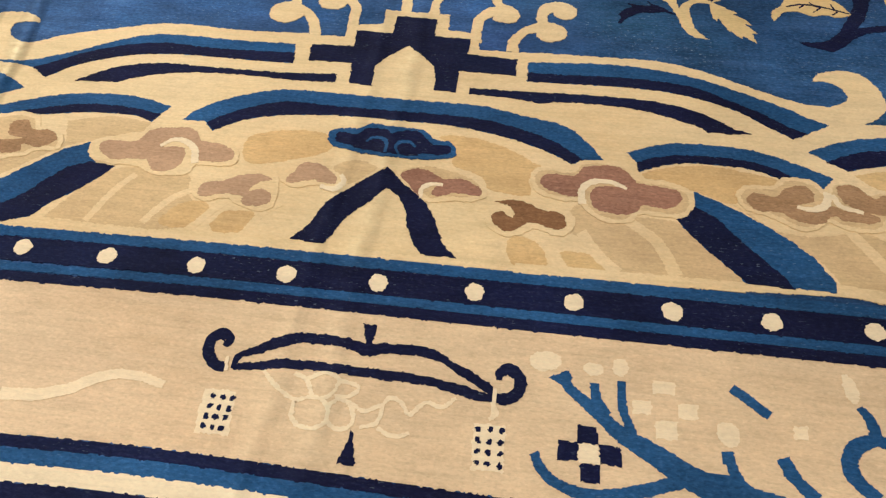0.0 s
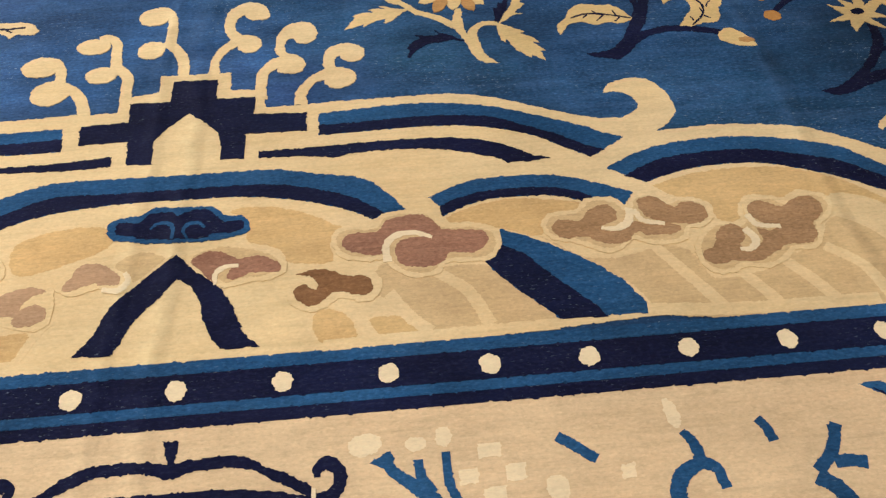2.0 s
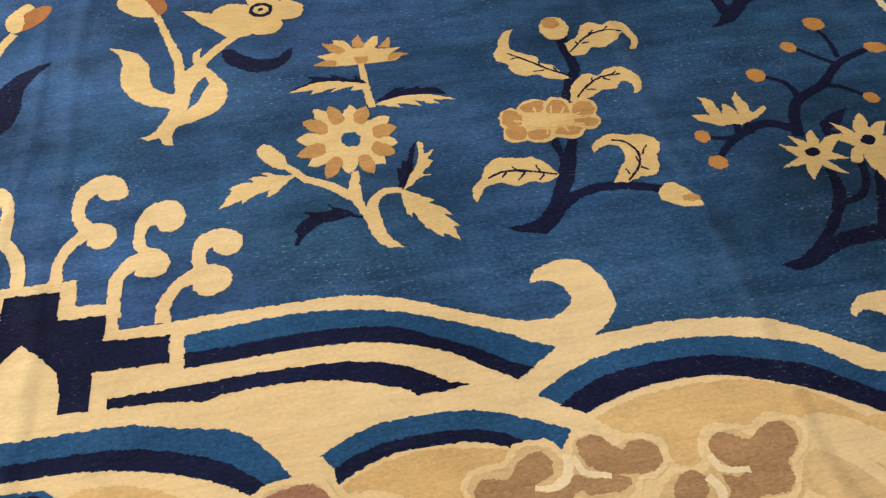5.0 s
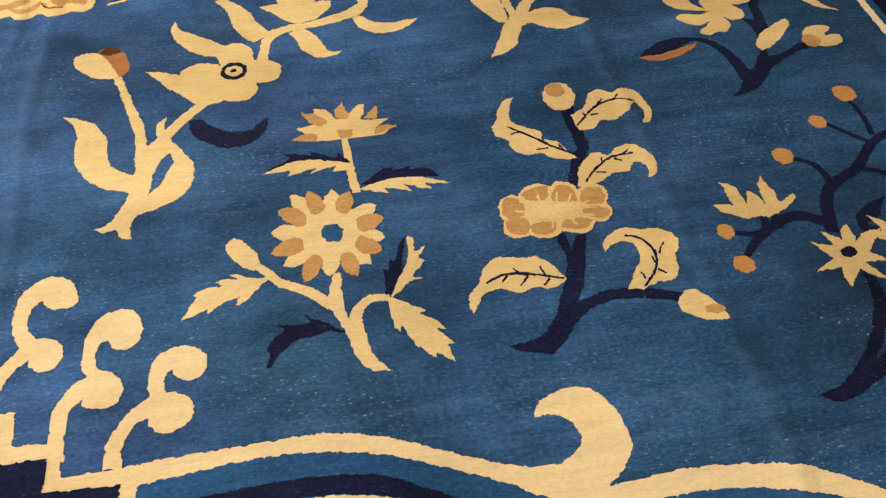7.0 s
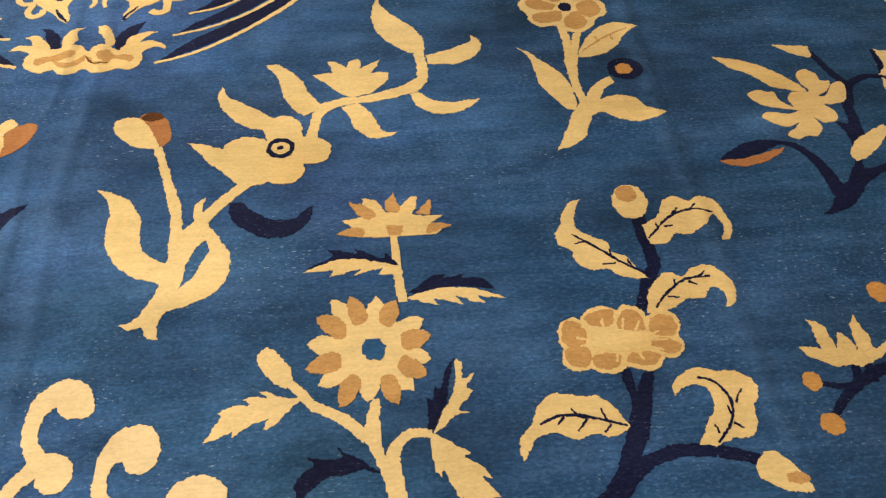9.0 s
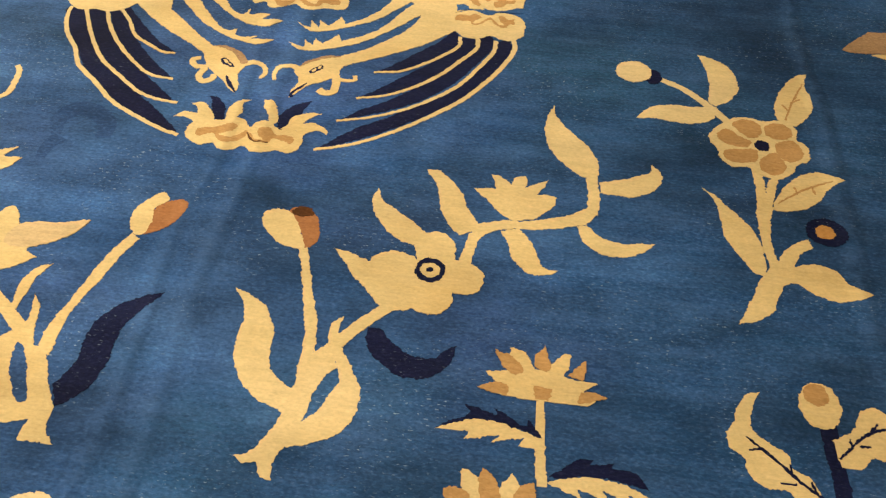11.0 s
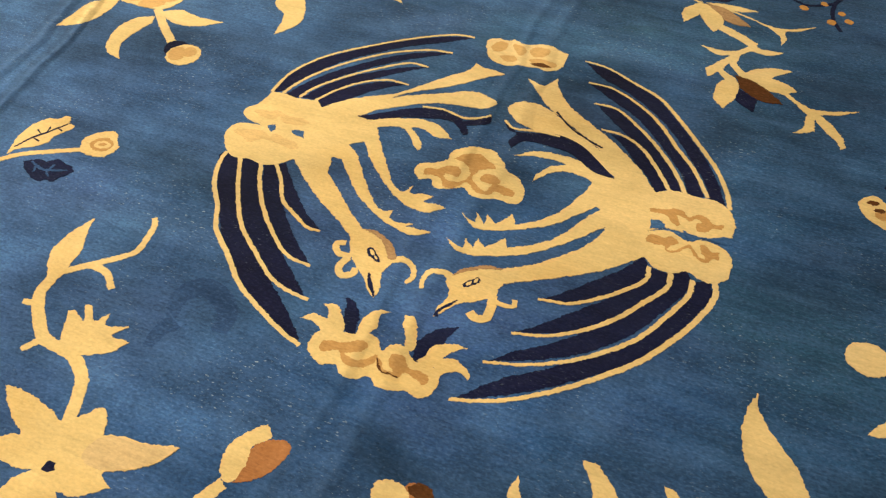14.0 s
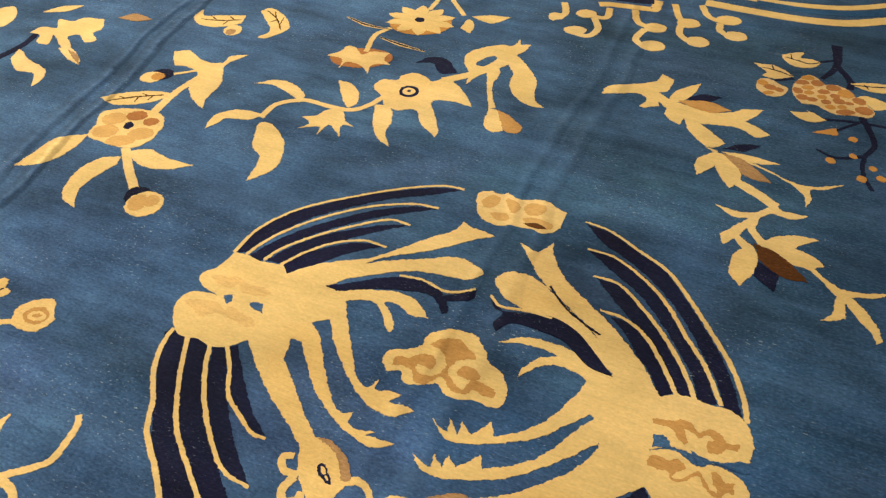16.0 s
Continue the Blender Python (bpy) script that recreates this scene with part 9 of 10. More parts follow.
shape(m, "stem", YELLOW, 1.4, [(0.13, 5.338, 1), (0.198, 5.329), (0.259, 5.34), (0.313, 5.402), (0.329, 5.436, 1), (0.343, 5.403), (0.365, 5.393, 1), (0.441, 5.399, 1), (0.398, 5.362), (0.317, 5.365, 1), (0.286, 5.321, 1), (0.281, 5.252), (0.316, 5.206, 1), (0.36, 5.25), (0.426, 5.279), (0.485, 5.279, 1), (0.431, 5.231), (0.414, 5.203, 1), (0.473, 5.187), (0.51, 5.152, 1), (0.478, 5.129, 1), (0.519, 5.09), (0.557, 5.065, 1), (0.611, 5.067), (0.726, 5.11, 1), (0.665, 5.065), (0.595, 5.038, 1), (0.633, 4.999), (0.67, 4.942), (0.689, 4.879, 1), (0.673, 4.864, 1), (0.654, 4.906), (0.618, 4.948), (0.579, 5.007, 1), (0.583, 4.934, 1), (0.55, 4.911), (0.511, 4.894, 1), (0.54, 4.93), (0.549, 4.978), (0.551, 5.025, 1), (0.511, 5.071), (0.47, 5.112), (0.403, 5.123), (0.334, 5.144), (0.277, 5.207), (0.251, 5.25, 1), (0.236, 5.208), (0.188, 5.133), (0.172, 5.18, 1), (0.219, 5.255), (0.253, 5.307, 1), (0.204, 5.293)])
shape(m, "stem", YELLOW, 1.2, [(0.214, 5.223, 1), (0.261, 5.172), (0.287, 5.158, 1), (0.268, 5.126), (0.226, 5.167)])
shape(m, "leaf", YELLOW, 1.6, [(0.283, 5.157, 1), (0.304, 5.114), (0.3, 5.029), (0.268, 4.951, 1), (0.234, 4.984), (0.224, 5.029), (0.235, 5.111)])
shape(m, "leaf", BROWN, 2, [(0.285, 5.175, 1), (0.341, 5.164), (0.403, 5.123), (0.467, 5.052, 1), (0.393, 5.043), (0.343, 5.07), (0.31, 5.1, 1)])
shape(m, "leaf", NAVY, 1.5, [(0.308, 5.089, 1), (0.343, 5.07), (0.379, 5.047, 1), (0.369, 4.963, 1), (0.302, 5.014, 1)])

m = motif("chrysanthemum_tree", "honey chrysanthemum on navy branches with berries")
shape(m, "bloom", SAND, 1.4, [(0.167, 6.234), (0.172, 6.31), (0.206, 6.331), (0.257, 6.301), (0.294, 6.276), (0.283, 6.22), (0.256, 6.188), (0.21, 6.187)])
shape(m, "bloom", SAND, 1.6, [(0.311, 6.273), (0.319, 6.345), (0.343, 6.403), (0.369, 6.437), (0.408, 6.422), (0.429, 6.379), (0.484, 6.393), (0.531, 6.373), (0.56, 6.325), (0.597, 6.302), (0.624, 6.256), (0.645, 6.213), (0.616, 6.167), (0.572, 6.166), (0.529, 6.151), (0.485, 6.146), (0.451, 6.163), (0.416, 6.186), (0.36, 6.18), (0.329, 6.221)])
shape(m, "petal", YELLOW, 1.5, [(0.561, 6.305, 1), (0.6, 6.348), (0.645, 6.343), (0.681, 6.33), (0.755, 6.349, 1), (0.755, 6.286, 1), (0.681, 6.262), (0.642, 6.245), (0.613, 6.28)])
disc(m, "petal", OCHRE, 2.2, 0.366, 6.409, 0.028, 0.021, 25)
disc(m, "petal", RUST, 2.2, 0.346, 6.357, 0.030, 0.020, 24)
disc(m, "petal", RUST, 2.2, 0.408, 6.375, 0.028, 0.026, 25)
disc(m, "petal", OCHRE, 2.2, 0.372, 6.322, 0.027, 0.018, 24)
disc(m, "petal", RUST, 2.2, 0.334, 6.278, 0.022, 0.025, 25)
disc(m, "petal", RUST, 2.2, 0.474, 6.362, 0.032, 0.026, 25)
disc(m, "petal", OCHRE, 2.2, 0.380, 6.279, 0.022, 0.017, 24)
disc(m, "petal", RUST, 2.2, 0.356, 6.228, 0.025, 0.024, 24)
disc(m, "petal", RUST, 2.2, 0.438, 6.311, 0.027, 0.020, 24)
disc(m, "petal", OCHRE, 2.2, 0.526, 6.330, 0.034, 0.035, 24)
disc(m, "petal", RUST, 2.2, 0.396, 6.226, 0.021, 0.019, 25)
disc(m, "petal", RUST, 2.2, 0.485, 6.292, 0.022, 0.020, 24)
disc(m, "petal", OCHRE, 2.2, 0.434, 6.263, 0.022, 0.017, 24)
disc(m, "petal", RUST, 2.2, 0.452, 6.227, 0.022, 0.019, 24)
disc(m, "petal", RUST, 2.2, 0.502, 6.255, 0.024, 0.025, 24)
disc(m, "petal", OCHRE, 2.2, 0.472, 6.192, 0.021, 0.019, 25)
disc(m, "petal", RUST, 2.2, 0.544, 6.254, 0.017, 0.014, 24)
disc(m, "petal", RUST, 2.2, 0.581, 6.290, 0.027, 0.029, 24)
disc(m, "petal", OCHRE, 2.2, 0.516, 6.212, 0.021, 0.015, 24)
disc(m, "petal", RUST, 2.2, 0.603, 6.218, 0.036, 0.033, 24)
disc(m, "petal", RUST, 2.2, 0.532, 6.176, 0.040, 0.021, 24)
disc(m, "petal", OCHRE, 2.2, 0.187, 6.285, 0.022, 0.025, 24)
disc(m, "petal", RUST, 2.2, 0.221, 6.258, 0.025, 0.023, 25)
disc(m, "petal", RUST, 2.2, 0.260, 6.250, 0.019, 0.020, 25)
disc(m, "petal", OCHRE, 2.2, 0.220, 6.207, 0.025, 0.015, 25)
ribbon(m, "branch", NAVY, 1, [(0.47, 6.781), (0.476, 6.562), (0.424, 6.429)], [0.05, 0.02])
ribbon(m, "branch", NAVY, 1, [(0.48, 6.575), (0.54, 6.455), (0.542, 6.378)], [0.03, 0.03])
ribbon(m, "branch", NAVY, 1, [(0.379, 6.563), (0.468, 6.627)], [0.014, 0.014])
ribbon(m, "branch", NAVY, 1, [(0.186, 6.295), (0.309, 6.377)], [0.014, 0.014])
ribbon(m, "branch", NAVY, 1, [(0.456, 6.086), (0.585, 6.116), (0.701, 6.124)], [0.016, 0.016])
ribbon(m, "branch", NAVY, 1, [(0.594, 6.166), (0.629, 6.06), (0.647, 5.96), (0.613, 5.862), (0.612, 5.743), (0.647, 5.647)], [0.03, 0.02, 0.014])
ribbon(m, "branch", NAVY, 1, [(0.616, 5.872), (0.513, 5.817), (0.439, 5.846)], [0.02, 0.01])
ribbon(m, "branch", NAVY, 1, [(0.585, 6.116), (0.503, 6.016)], [0.014, 0.014])
shape(m, "leaf", YELLOW, 1.4, [(0.131, 6.451, 1), (0.168, 6.456), (0.211, 6.465), (0.255, 6.445), (0.307, 6.398, 1), (0.24, 6.346), (0.18, 6.351), (0.192, 6.389)])
ribbon(m, "vein", NAVY, 2.2, [(0.171, 6.424), (0.233, 6.419), (0.3, 6.395)], [0.005, 0.008, 0.005])
ribbon(m, "vein", NAVY, 2.2, [(0.207, 6.463), (0.22, 6.424)], [0.004, 0.006])
shape(m, "leaf", YELLOW, 1.4, [(0.242, 6.582, 1), (0.276, 6.615), (0.331, 6.646), (0.323, 6.59), (0.377, 6.591), (0.412, 6.578, 1), (0.382, 6.52), (0.324, 6.493), (0.281, 6.508), (0.253, 6.541)])
ribbon(m, "vein", NAVY, 2.2, [(0.256, 6.565), (0.311, 6.555), (0.361, 6.544), (0.412, 6.578)], [0.005, 0.008, 0.005])
ribbon(m, "vein", NAVY, 2.2, [(0.277, 6.604), (0.286, 6.556)], [0.004, 0.006])
shape(m, "leaf", YELLOW, 1.4, [(0.54, 6.434, 1), (0.608, 6.47), (0.7, 6.491, 1), (0.756, 6.464, 1), (0.667, 6.403), (0.599, 6.403)])
ribbon(m, "vein", NAVY, 2.2, [(0.552, 6.424), (0.621, 6.439), (0.734, 6.475)], [0.005, 0.008, 0.005])
ribbon(m, "vein", NAVY, 2.2, [(0.598, 6.444), (0.617, 6.412)], [0.004, 0.006])
shape(m, "leaf", YELLOW, 1.4, [(0.322, 6.091, 1), (0.388, 6.111), (0.382, 6.128, 1), (0.421, 6.107), (0.461, 6.079, 1), (0.415, 6.044), (0.359, 6.051)])
shape(m, "leaf", OCHRE, 1.4, [(0.416, 5.964, 1), (0.471, 6.011), (0.502, 6.034, 1), (0.509, 5.984), (0.463, 5.972)])
disc(m, "berry", OCHRE, 1.6, 0.494, 5.788, 0.018, 0.020, 25)
disc(m, "berry", OCHRE, 1.6, 0.568, 5.976, 0.018, 0.017, 24)
disc(m, "berry", OCHRE, 1.6, 0.573, 5.852, 0.015, 0.016, 23)
disc(m, "berry", OCHRE, 1.6, 0.607, 5.710, 0.019, 0.019, 23)
disc(m, "berry", OCHRE, 1.6, 0.675, 5.741, 0.017, 0.019, 24)
disc(m, "berry", OCHRE, 1.6, 0.644, 5.796, 0.015, 0.016, 25)

m = motif("gate_motif", "cream scrolled trees on the far stepped gate")
ribbon(m, "stem", YELLOW, 1.2, [(-0.61, 6.73), (-0.603, 6.615), (-0.694, 6.608)], [0.034, 0.034])
disc(m, "scroll", YELLOW, 1.6, -0.703, 6.618, 0.051, 0.045, 25)
ribbon(m, "stem", YELLOW, 1.2, [(-0.655, 6.591), (-0.607, 6.48), (-0.633, 6.391), (-0.712, 6.393)], [0.034, 0.034])
disc(m, "scroll", YELLOW, 1.6, -0.704, 6.423, 0.055, 0.042, 25)
ribbon(m, "stem", YELLOW, 1.2, [(-0.488, 6.764), (-0.443, 6.634), (-0.364, 6.591)], [0.034, 0.034])
disc(m, "scroll", YELLOW, 1.6, -0.354, 6.608, 0.055, 0.049, 24)
ribbon(m, "stem", YELLOW, 1.2, [(-0.397, 6.576), (-0.415, 6.453), (-0.355, 6.388)], [0.034, 0.034])
disc(m, "scroll", YELLOW, 1.6, -0.327, 6.420, 0.059, 0.051, 24)
ribbon(m, "stem", YELLOW, 1.2, [(-0.317, 6.914), (-0.258, 6.752), (-0.206, 6.728)], [0.034, 0.034])
disc(m, "scroll", YELLOW, 1.6, -0.214, 6.725, 0.056, 0.050, 24)
ribbon(m, "stem", YELLOW, 1.2, [(-0.246, 6.69), (-0.234, 6.598), (-0.182, 6.534)], [0.034, 0.034])
disc(m, "scroll", YELLOW, 1.6, -0.140, 6.548, 0.054, 0.052, 25)
ribbon(m, "stem", YELLOW, 1.2, [(-0.188, 6.958), (-0.135, 6.842), (-0.066, 6.806)], [0.034, 0.034])
disc(m, "scroll", YELLOW, 1.6, -0.037, 6.839, 0.062, 0.051, 24)
ribbon(m, "stem", YELLOW, 1.2, [(-0.071, 6.79), (-0.059, 6.71), (-0.007, 6.663)], [0.034, 0.034])
disc(m, "scroll", YELLOW, 1.6, 0.017, 6.681, 0.055, 0.048, 24)
ribbon(m, "stem", YELLOW, 1.2, [(-0.846, 6.484), (-0.801, 6.573), (-0.839, 6.697)], [0.034, 0.034])
disc(m, "scroll", YELLOW, 1.6, -0.832, 6.531, 0.040, 0.038, 25)
ribbon(m, "line", YELLOW, 1.2, [(-0.175, 7.001), (0.051, 6.996), (0.296, 7.004), (0.504, 7.052), (0.678, 7.158), (0.918, 7.322)], [0.07, 0.07])
ribbon(m, "line", YELLOW, 1.2, [(-0.674, 6.751, 1), (-0.622, 6.775, 1), (-0.508, 6.791, 1), (-0.396, 6.806, 1), (-0.402, 6.918, 1)], [0.05, 0.05])
ribbon(m, "line", YELLOW, 1.2, [(-0.024, 7.143), (0.228, 7.163), (0.497, 7.235), (0.762, 7.407)], [0.05, 0.05])
ribbon(m, "line", BLUE, 1.2, [(0.066, 7.11), (0.367, 7.127), (0.657, 7.238), (0.894, 7.395)], [0.06, 0.06])
shape(m, "gate", NAVY, 1.4, [(-0.648, 6.911, 1), (-0.439, 7.006, 1), (-0.415, 6.869, 1), (-0.52, 6.843, 1), (-0.627, 6.831, 1)])

m = motif("rose_spray", "golden rose spray with brown petals and long leaves")
shape(m, "bloom", YELLOW, 1.8, [(-2.207, 4.761), (-2.233, 4.837), (-2.27, 4.912), (-2.217, 4.969), (-2.127, 5), (-2.041, 5.001), (-1.985, 4.949), (-1.967, 4.891), (-1.959, 4.83), (-1.988, 4.766), (-2.053, 4.746), (-2.139, 4.749)])
disc(m, "petal", AMBER, 2.4, -2.191, 4.897, 0.050, 0.043, 24)
disc(m, "petal", AMBER, 2.4, -2.162, 4.812, 0.051, 0.046, 24)
disc(m, "petal", AMBER, 2.4, -2.063, 4.784, 0.057, 0.036, 24)
disc(m, "petal", AMBER, 2.4, -2.022, 4.854, 0.051, 0.041, 24)
disc(m, "petal", RUST, 2.4, -2.122, 4.951, 0.042, 0.035, 24)
disc(m, "petal", RUST, 2.4, -2.040, 4.938, 0.032, 0.028, 24)
disc(m, "eye", NAVY, 2.6, -2.105, 4.881, 0.020, 0.025, 25)
shape(m, "leaf", YELLOW, 1.4, [(-2.316, 4.495, 1), (-2.312, 4.588), (-2.303, 4.696), (-2.212, 4.767, 1), (-2.195, 4.702), (-2.206, 4.595), (-2.251, 4.528)])
shape(m, "leaf", YELLOW, 1.4, [(-1.987, 4.702, 1), (-2.05, 4.665), (-2.077, 4.575), (-2.05, 4.474), (-2.011, 4.42), (-1.933, 4.392, 1), (-1.991, 4.482), (-1.99, 4.568), (-1.972, 4.653, 1)])
shape(m, "leaf", YELLOW, 1.4, [(-1.983, 4.744, 1), (-1.921, 4.784), (-1.826, 4.766), (-1.709, 4.767, 1), (-1.771, 4.712), (-1.854, 4.686), (-1.936, 4.705)])
shape(m, "leaf", YELLOW, 1.4, [(-2.328, 5.451, 1), (-2.271, 5.488), (-2.175, 5.445), (-2.107, 5.436), (-2.061, 5.457, 1), (-2.063, 5.525), (-1.999, 5.565, 1), (-2.041, 5.45), (-2.008, 5.382), (-1.962, 5.297), (-1.947, 5.177), (-1.914, 5.105, 1), (-2.001, 5.153), (-2.084, 5.242), (-2.109, 5.336), (-2.192, 5.364), (-2.247, 5.356)])
shape(m, "leaf", YELLOW, 1.4, [(-2.357, 5.002, 1), (-2.317, 5.05), (-2.253, 5.099), (-2.18, 5.137), (-2.103, 5.152, 1), (-2.122, 5.084), (-2.187, 5.02), (-2.273, 4.982)])
ribbon(m, "vein", BROWN, 2.2, [(-2.312, 4.993), (-2.252, 5.044), (-2.197, 5.084), (-2.127, 5.126)], [0.005, 0.008, 0.005])
ribbon(m, "vein", BROWN, 2.2, [(-2.29, 5.042), (-2.256, 5.038)], [0.004, 0.006])
ribbon(m, "vein", BROWN, 2.2, [(-2.203, 5.032), (-2.212, 5.068)], [0.004, 0.006])
ribbon(m, "vein", BROWN, 2.2, [(-2.218, 5.1), (-2.181, 5.091)], [0.004, 0.006])
ribbon(m, "vein", BROWN, 2.2, [(-2.161, 5.066), (-2.166, 5.108)], [0.004, 0.006])
ribbon(m, "stem", YELLOW, 1.2, [(-2.014, 4.755), (-1.909, 4.65), (-1.81, 4.564)], [0.034, 0.034])
ribbon(m, "stem", YELLOW, 1.2, [(-2.077, 4.985), (-2.095, 5.16), (-2.086, 5.304)], [0.04, 0.03])
ribbon(m, "stem", YELLOW, 1.2, [(-2.125, 5.356), (-2.205, 5.282)], [0.016, 0.016])
shape(m, "cap", NAVY, 1.4, [(-1.817, 4.524), (-1.82, 4.567), (-1.773, 4.587), (-1.729, 4.564), (-1.752, 4.501), (-1.785, 4.486)])
disc(m, "bud", YELLOW, 1.6, -1.721, 4.509, 0.067, 0.069, 24)
disc(m, "heart", AMBER, 2.2, -1.747, 4.504, 0.033, 0.046, 24)
disc(m, "heart", AMBER, 2.2, -1.708, 4.532, 0.028, 0.033, 24)
disc(m, "cap", NAVY, 1.2, -2.245, 5.264, 0.050, 0.046, 24)
disc(m, "bud", YELLOW, 1.6, -2.272, 5.225, 0.049, 0.045, 25)
disc(m, "heart", OCHRE, 2.2, -2.249, 5.240, 0.030, 0.030, 24)

m = motif("lily_spray", "golden lily spray with a small eye and trailing leaves")
ribbon(m, "stem", YELLOW, 1.2, [(-1.658, 5.151), (-1.653, 5.262), (-1.562, 5.337), (-1.453, 5.337), (-1.353, 5.349), (-1.303, 5.405), (-1.268, 5.519)], [0.026, 0.026])
shape(m, "leaf", YELLOW, 1.4, [(-1.817, 4.989, 1), (-1.837, 5.084), (-1.778, 5.158), (-1.653, 5.176, 1), (-1.694, 5.116), (-1.783, 5.086), (-1.794, 5.044)])
shape(m, "leaf", YELLOW, 1.4, [(-1.609, 5.03, 1), (-1.639, 5.114), (-1.593, 5.126), (-1.497, 5.059), (-1.456, 5.006), (-1.416, 4.891), (-1.44, 4.815), (-1.472, 4.77, 1), (-1.493, 4.876), (-1.518, 4.925), (-1.572, 4.962)])
shape(m, "leaf", YELLOW, 1.4, [(-1.834, 5.365, 1), (-1.761, 5.43), (-1.673, 5.428), (-1.581, 5.368), (-1.579, 5.319, 1), (-1.658, 5.358), (-1.762, 5.387)])
shape(m, "leaf", YELLOW, 1.4, [(-1.478, 5.146, 1), (-1.456, 5.196), (-1.507, 5.224, 1), (-1.459, 5.255), (-1.438, 5.311), (-1.385, 5.335), (-1.329, 5.267), (-1.282, 5.243, 1), (-1.329, 5.235), (-1.298, 5.157, 1), (-1.359, 5.209), (-1.381, 5.212), (-1.386, 5.131, 1), (-1.406, 5.187)])
shape(m, "leaf", YELLOW, 1.4, [(-1.512, 5.537, 1), (-1.455, 5.537), (-1.384, 5.482), (-1.348, 5.399, 1), (-1.374, 5.364), (-1.439, 5.432)])
shape(m, "leaf", YELLOW, 1.4, [(-1.277, 5.431, 1), (-1.213, 5.436), (-1.16, 5.344), (-1.146, 5.26), (-1.09, 5.179, 1), (-1.157, 5.212), (-1.219, 5.294), (-1.254, 5.371)])
shape(m, "leaf", YELLOW, 1.4, [(-1.346, 5.55), (-1.345, 5.618), (-1.278, 5.648), (-1.281, 5.684), (-1.235, 5.732), (-1.173, 5.717), (-1.137, 5.696), (-1.09, 5.744), (-1.031, 5.718), (-0.958, 5.649), (-0.902, 5.576, 1), (-0.995, 5.583), (-1.071, 5.549), (-1.016, 5.454), (-0.955, 5.346), (-0.953, 5.313, 1), (-1.042, 5.374), (-1.108, 5.46), (-1.182, 5.426), (-1.245, 5.446), (-1.286, 5.501)])
disc(m, "eye", NAVY, 2.4, -1.193, 5.579, 0.043, 0.046, 24)
disc(m, "eye", YELLOW, 3, -1.193, 5.578, 0.029, 0.028, 24)
disc(m, "eye", NAVY, 3.6, -1.193, 5.579, 0.009, 0.009, 25)
shape(m, "leaf", NAVY, 1.4, [(-1.274, 5.814, 1), (-1.237, 5.888), (-1.16, 5.905), (-1.064, 5.809, 1), (-1.133, 5.778), (-1.204, 5.846)])
ribbon(m, "stem", YELLOW, 1.3, [(-1.095, 5.725), (-1.003, 5.826)], [0.05, 0.04])
shape(m, "leaf", YELLOW, 1.4, [(-0.995, 5.734, 1), (-1.018, 5.83), (-1.075, 5.915), (-1.09, 5.995), (-1.046, 6.074), (-0.971, 6.138), (-0.924, 6.148), (-0.915, 6.219, 1), (-0.894, 6.173, 1), (-0.85, 6.193, 1), (-0.858, 6.118), (-0.878, 6.073), (-0.883, 5.974, 1), (-0.917, 5.919), (-0.941, 5.875), (-0.974, 5.823, 1)])
shape(m, "gap", FIELD, 1.8, [(-1.018, 5.913), (-1.007, 5.974), (-0.969, 6.02), (-0.952, 6.011), (-0.959, 5.956), (-0.983, 5.912)])
shape(m, "leaf", YELLOW, 1.4, [(-0.91, 6.047, 1), (-0.875, 6.063), (-0.794, 5.986), (-0.72, 5.884), (-0.699, 5.791), (-0.673, 5.728), (-0.623, 5.692, 1), (-0.691, 5.686), (-0.771, 5.733), (-0.82, 5.813), (-0.839, 5.911), (-0.893, 5.986)])
shape(m, "stem", YELLOW, 1.4, [(-0.948, 5.872, 1), (-0.916, 5.931, 1), (-0.892, 5.887), (-0.887, 5.783), (-0.846, 5.674), (-0.808, 5.609, 1), (-0.834, 5.597, 1), (-0.884, 5.707), (-0.918, 5.795)])
shape(m, "bud", YELLOW, 1.4, [(-0.834, 5.597, 1), (-0.797, 5.599, 1), (-0.755, 5.525), (-0.722, 5.464, 1), (-0.761, 5.438), (-0.799, 5.46), (-0.818, 5.497), (-0.828, 5.562)])
shape(m, "bud", HONEY, 1.4, [(-0.797, 5.599, 1), (-0.74, 5.578), (-0.674, 5.53), (-0.657, 5.515, 1), (-0.665, 5.472), (-0.709, 5.461), (-0.741, 5.5)])

m = motif("daisy_spray", "golden daisies with brown-tipped petals at the far end")
disc(m, "petal_ring", RUST, 1, -1.517, 5.756, 0.142, 0.089, 24)
shape(m, "bloom", YELLOW, 1.4, [(-1.67, 5.714, 1), (-1.632, 5.779), (-1.629, 5.828), (-1.585, 5.829), (-1.531, 5.783), (-1.496, 5.828), (-1.418, 5.846, 1), (-1.418, 5.788), (-1.371, 5.753, 1), (-1.441, 5.721), (-1.429, 5.644, 1), (-1.48, 5.687), (-1.557, 5.697), (-1.567, 5.636, 1), (-1.593, 5.709)])
ribbon(m, "stem", YELLOW, 1.2, [(-1.525, 5.815), (-1.561, 5.982), (-1.526, 6.075)], [0.024, 0.024])
ribbon(m, "stem", YELLOW, 1.2, [(-1.437, 6.331), (-1.443, 6.472)], [0.024, 0.024])
ribbon(m, "stem", YELLOW, 1.2, [(-1.385, 6.499), (-1.253, 6.346)], [0.024, 0.024])
ribbon(m, "leaf", YELLOW, 1.2, [(-1.776, 6.094), (-1.644, 6.054), (-1.518, 6.059)], [0.008, 0.026, 0.006])
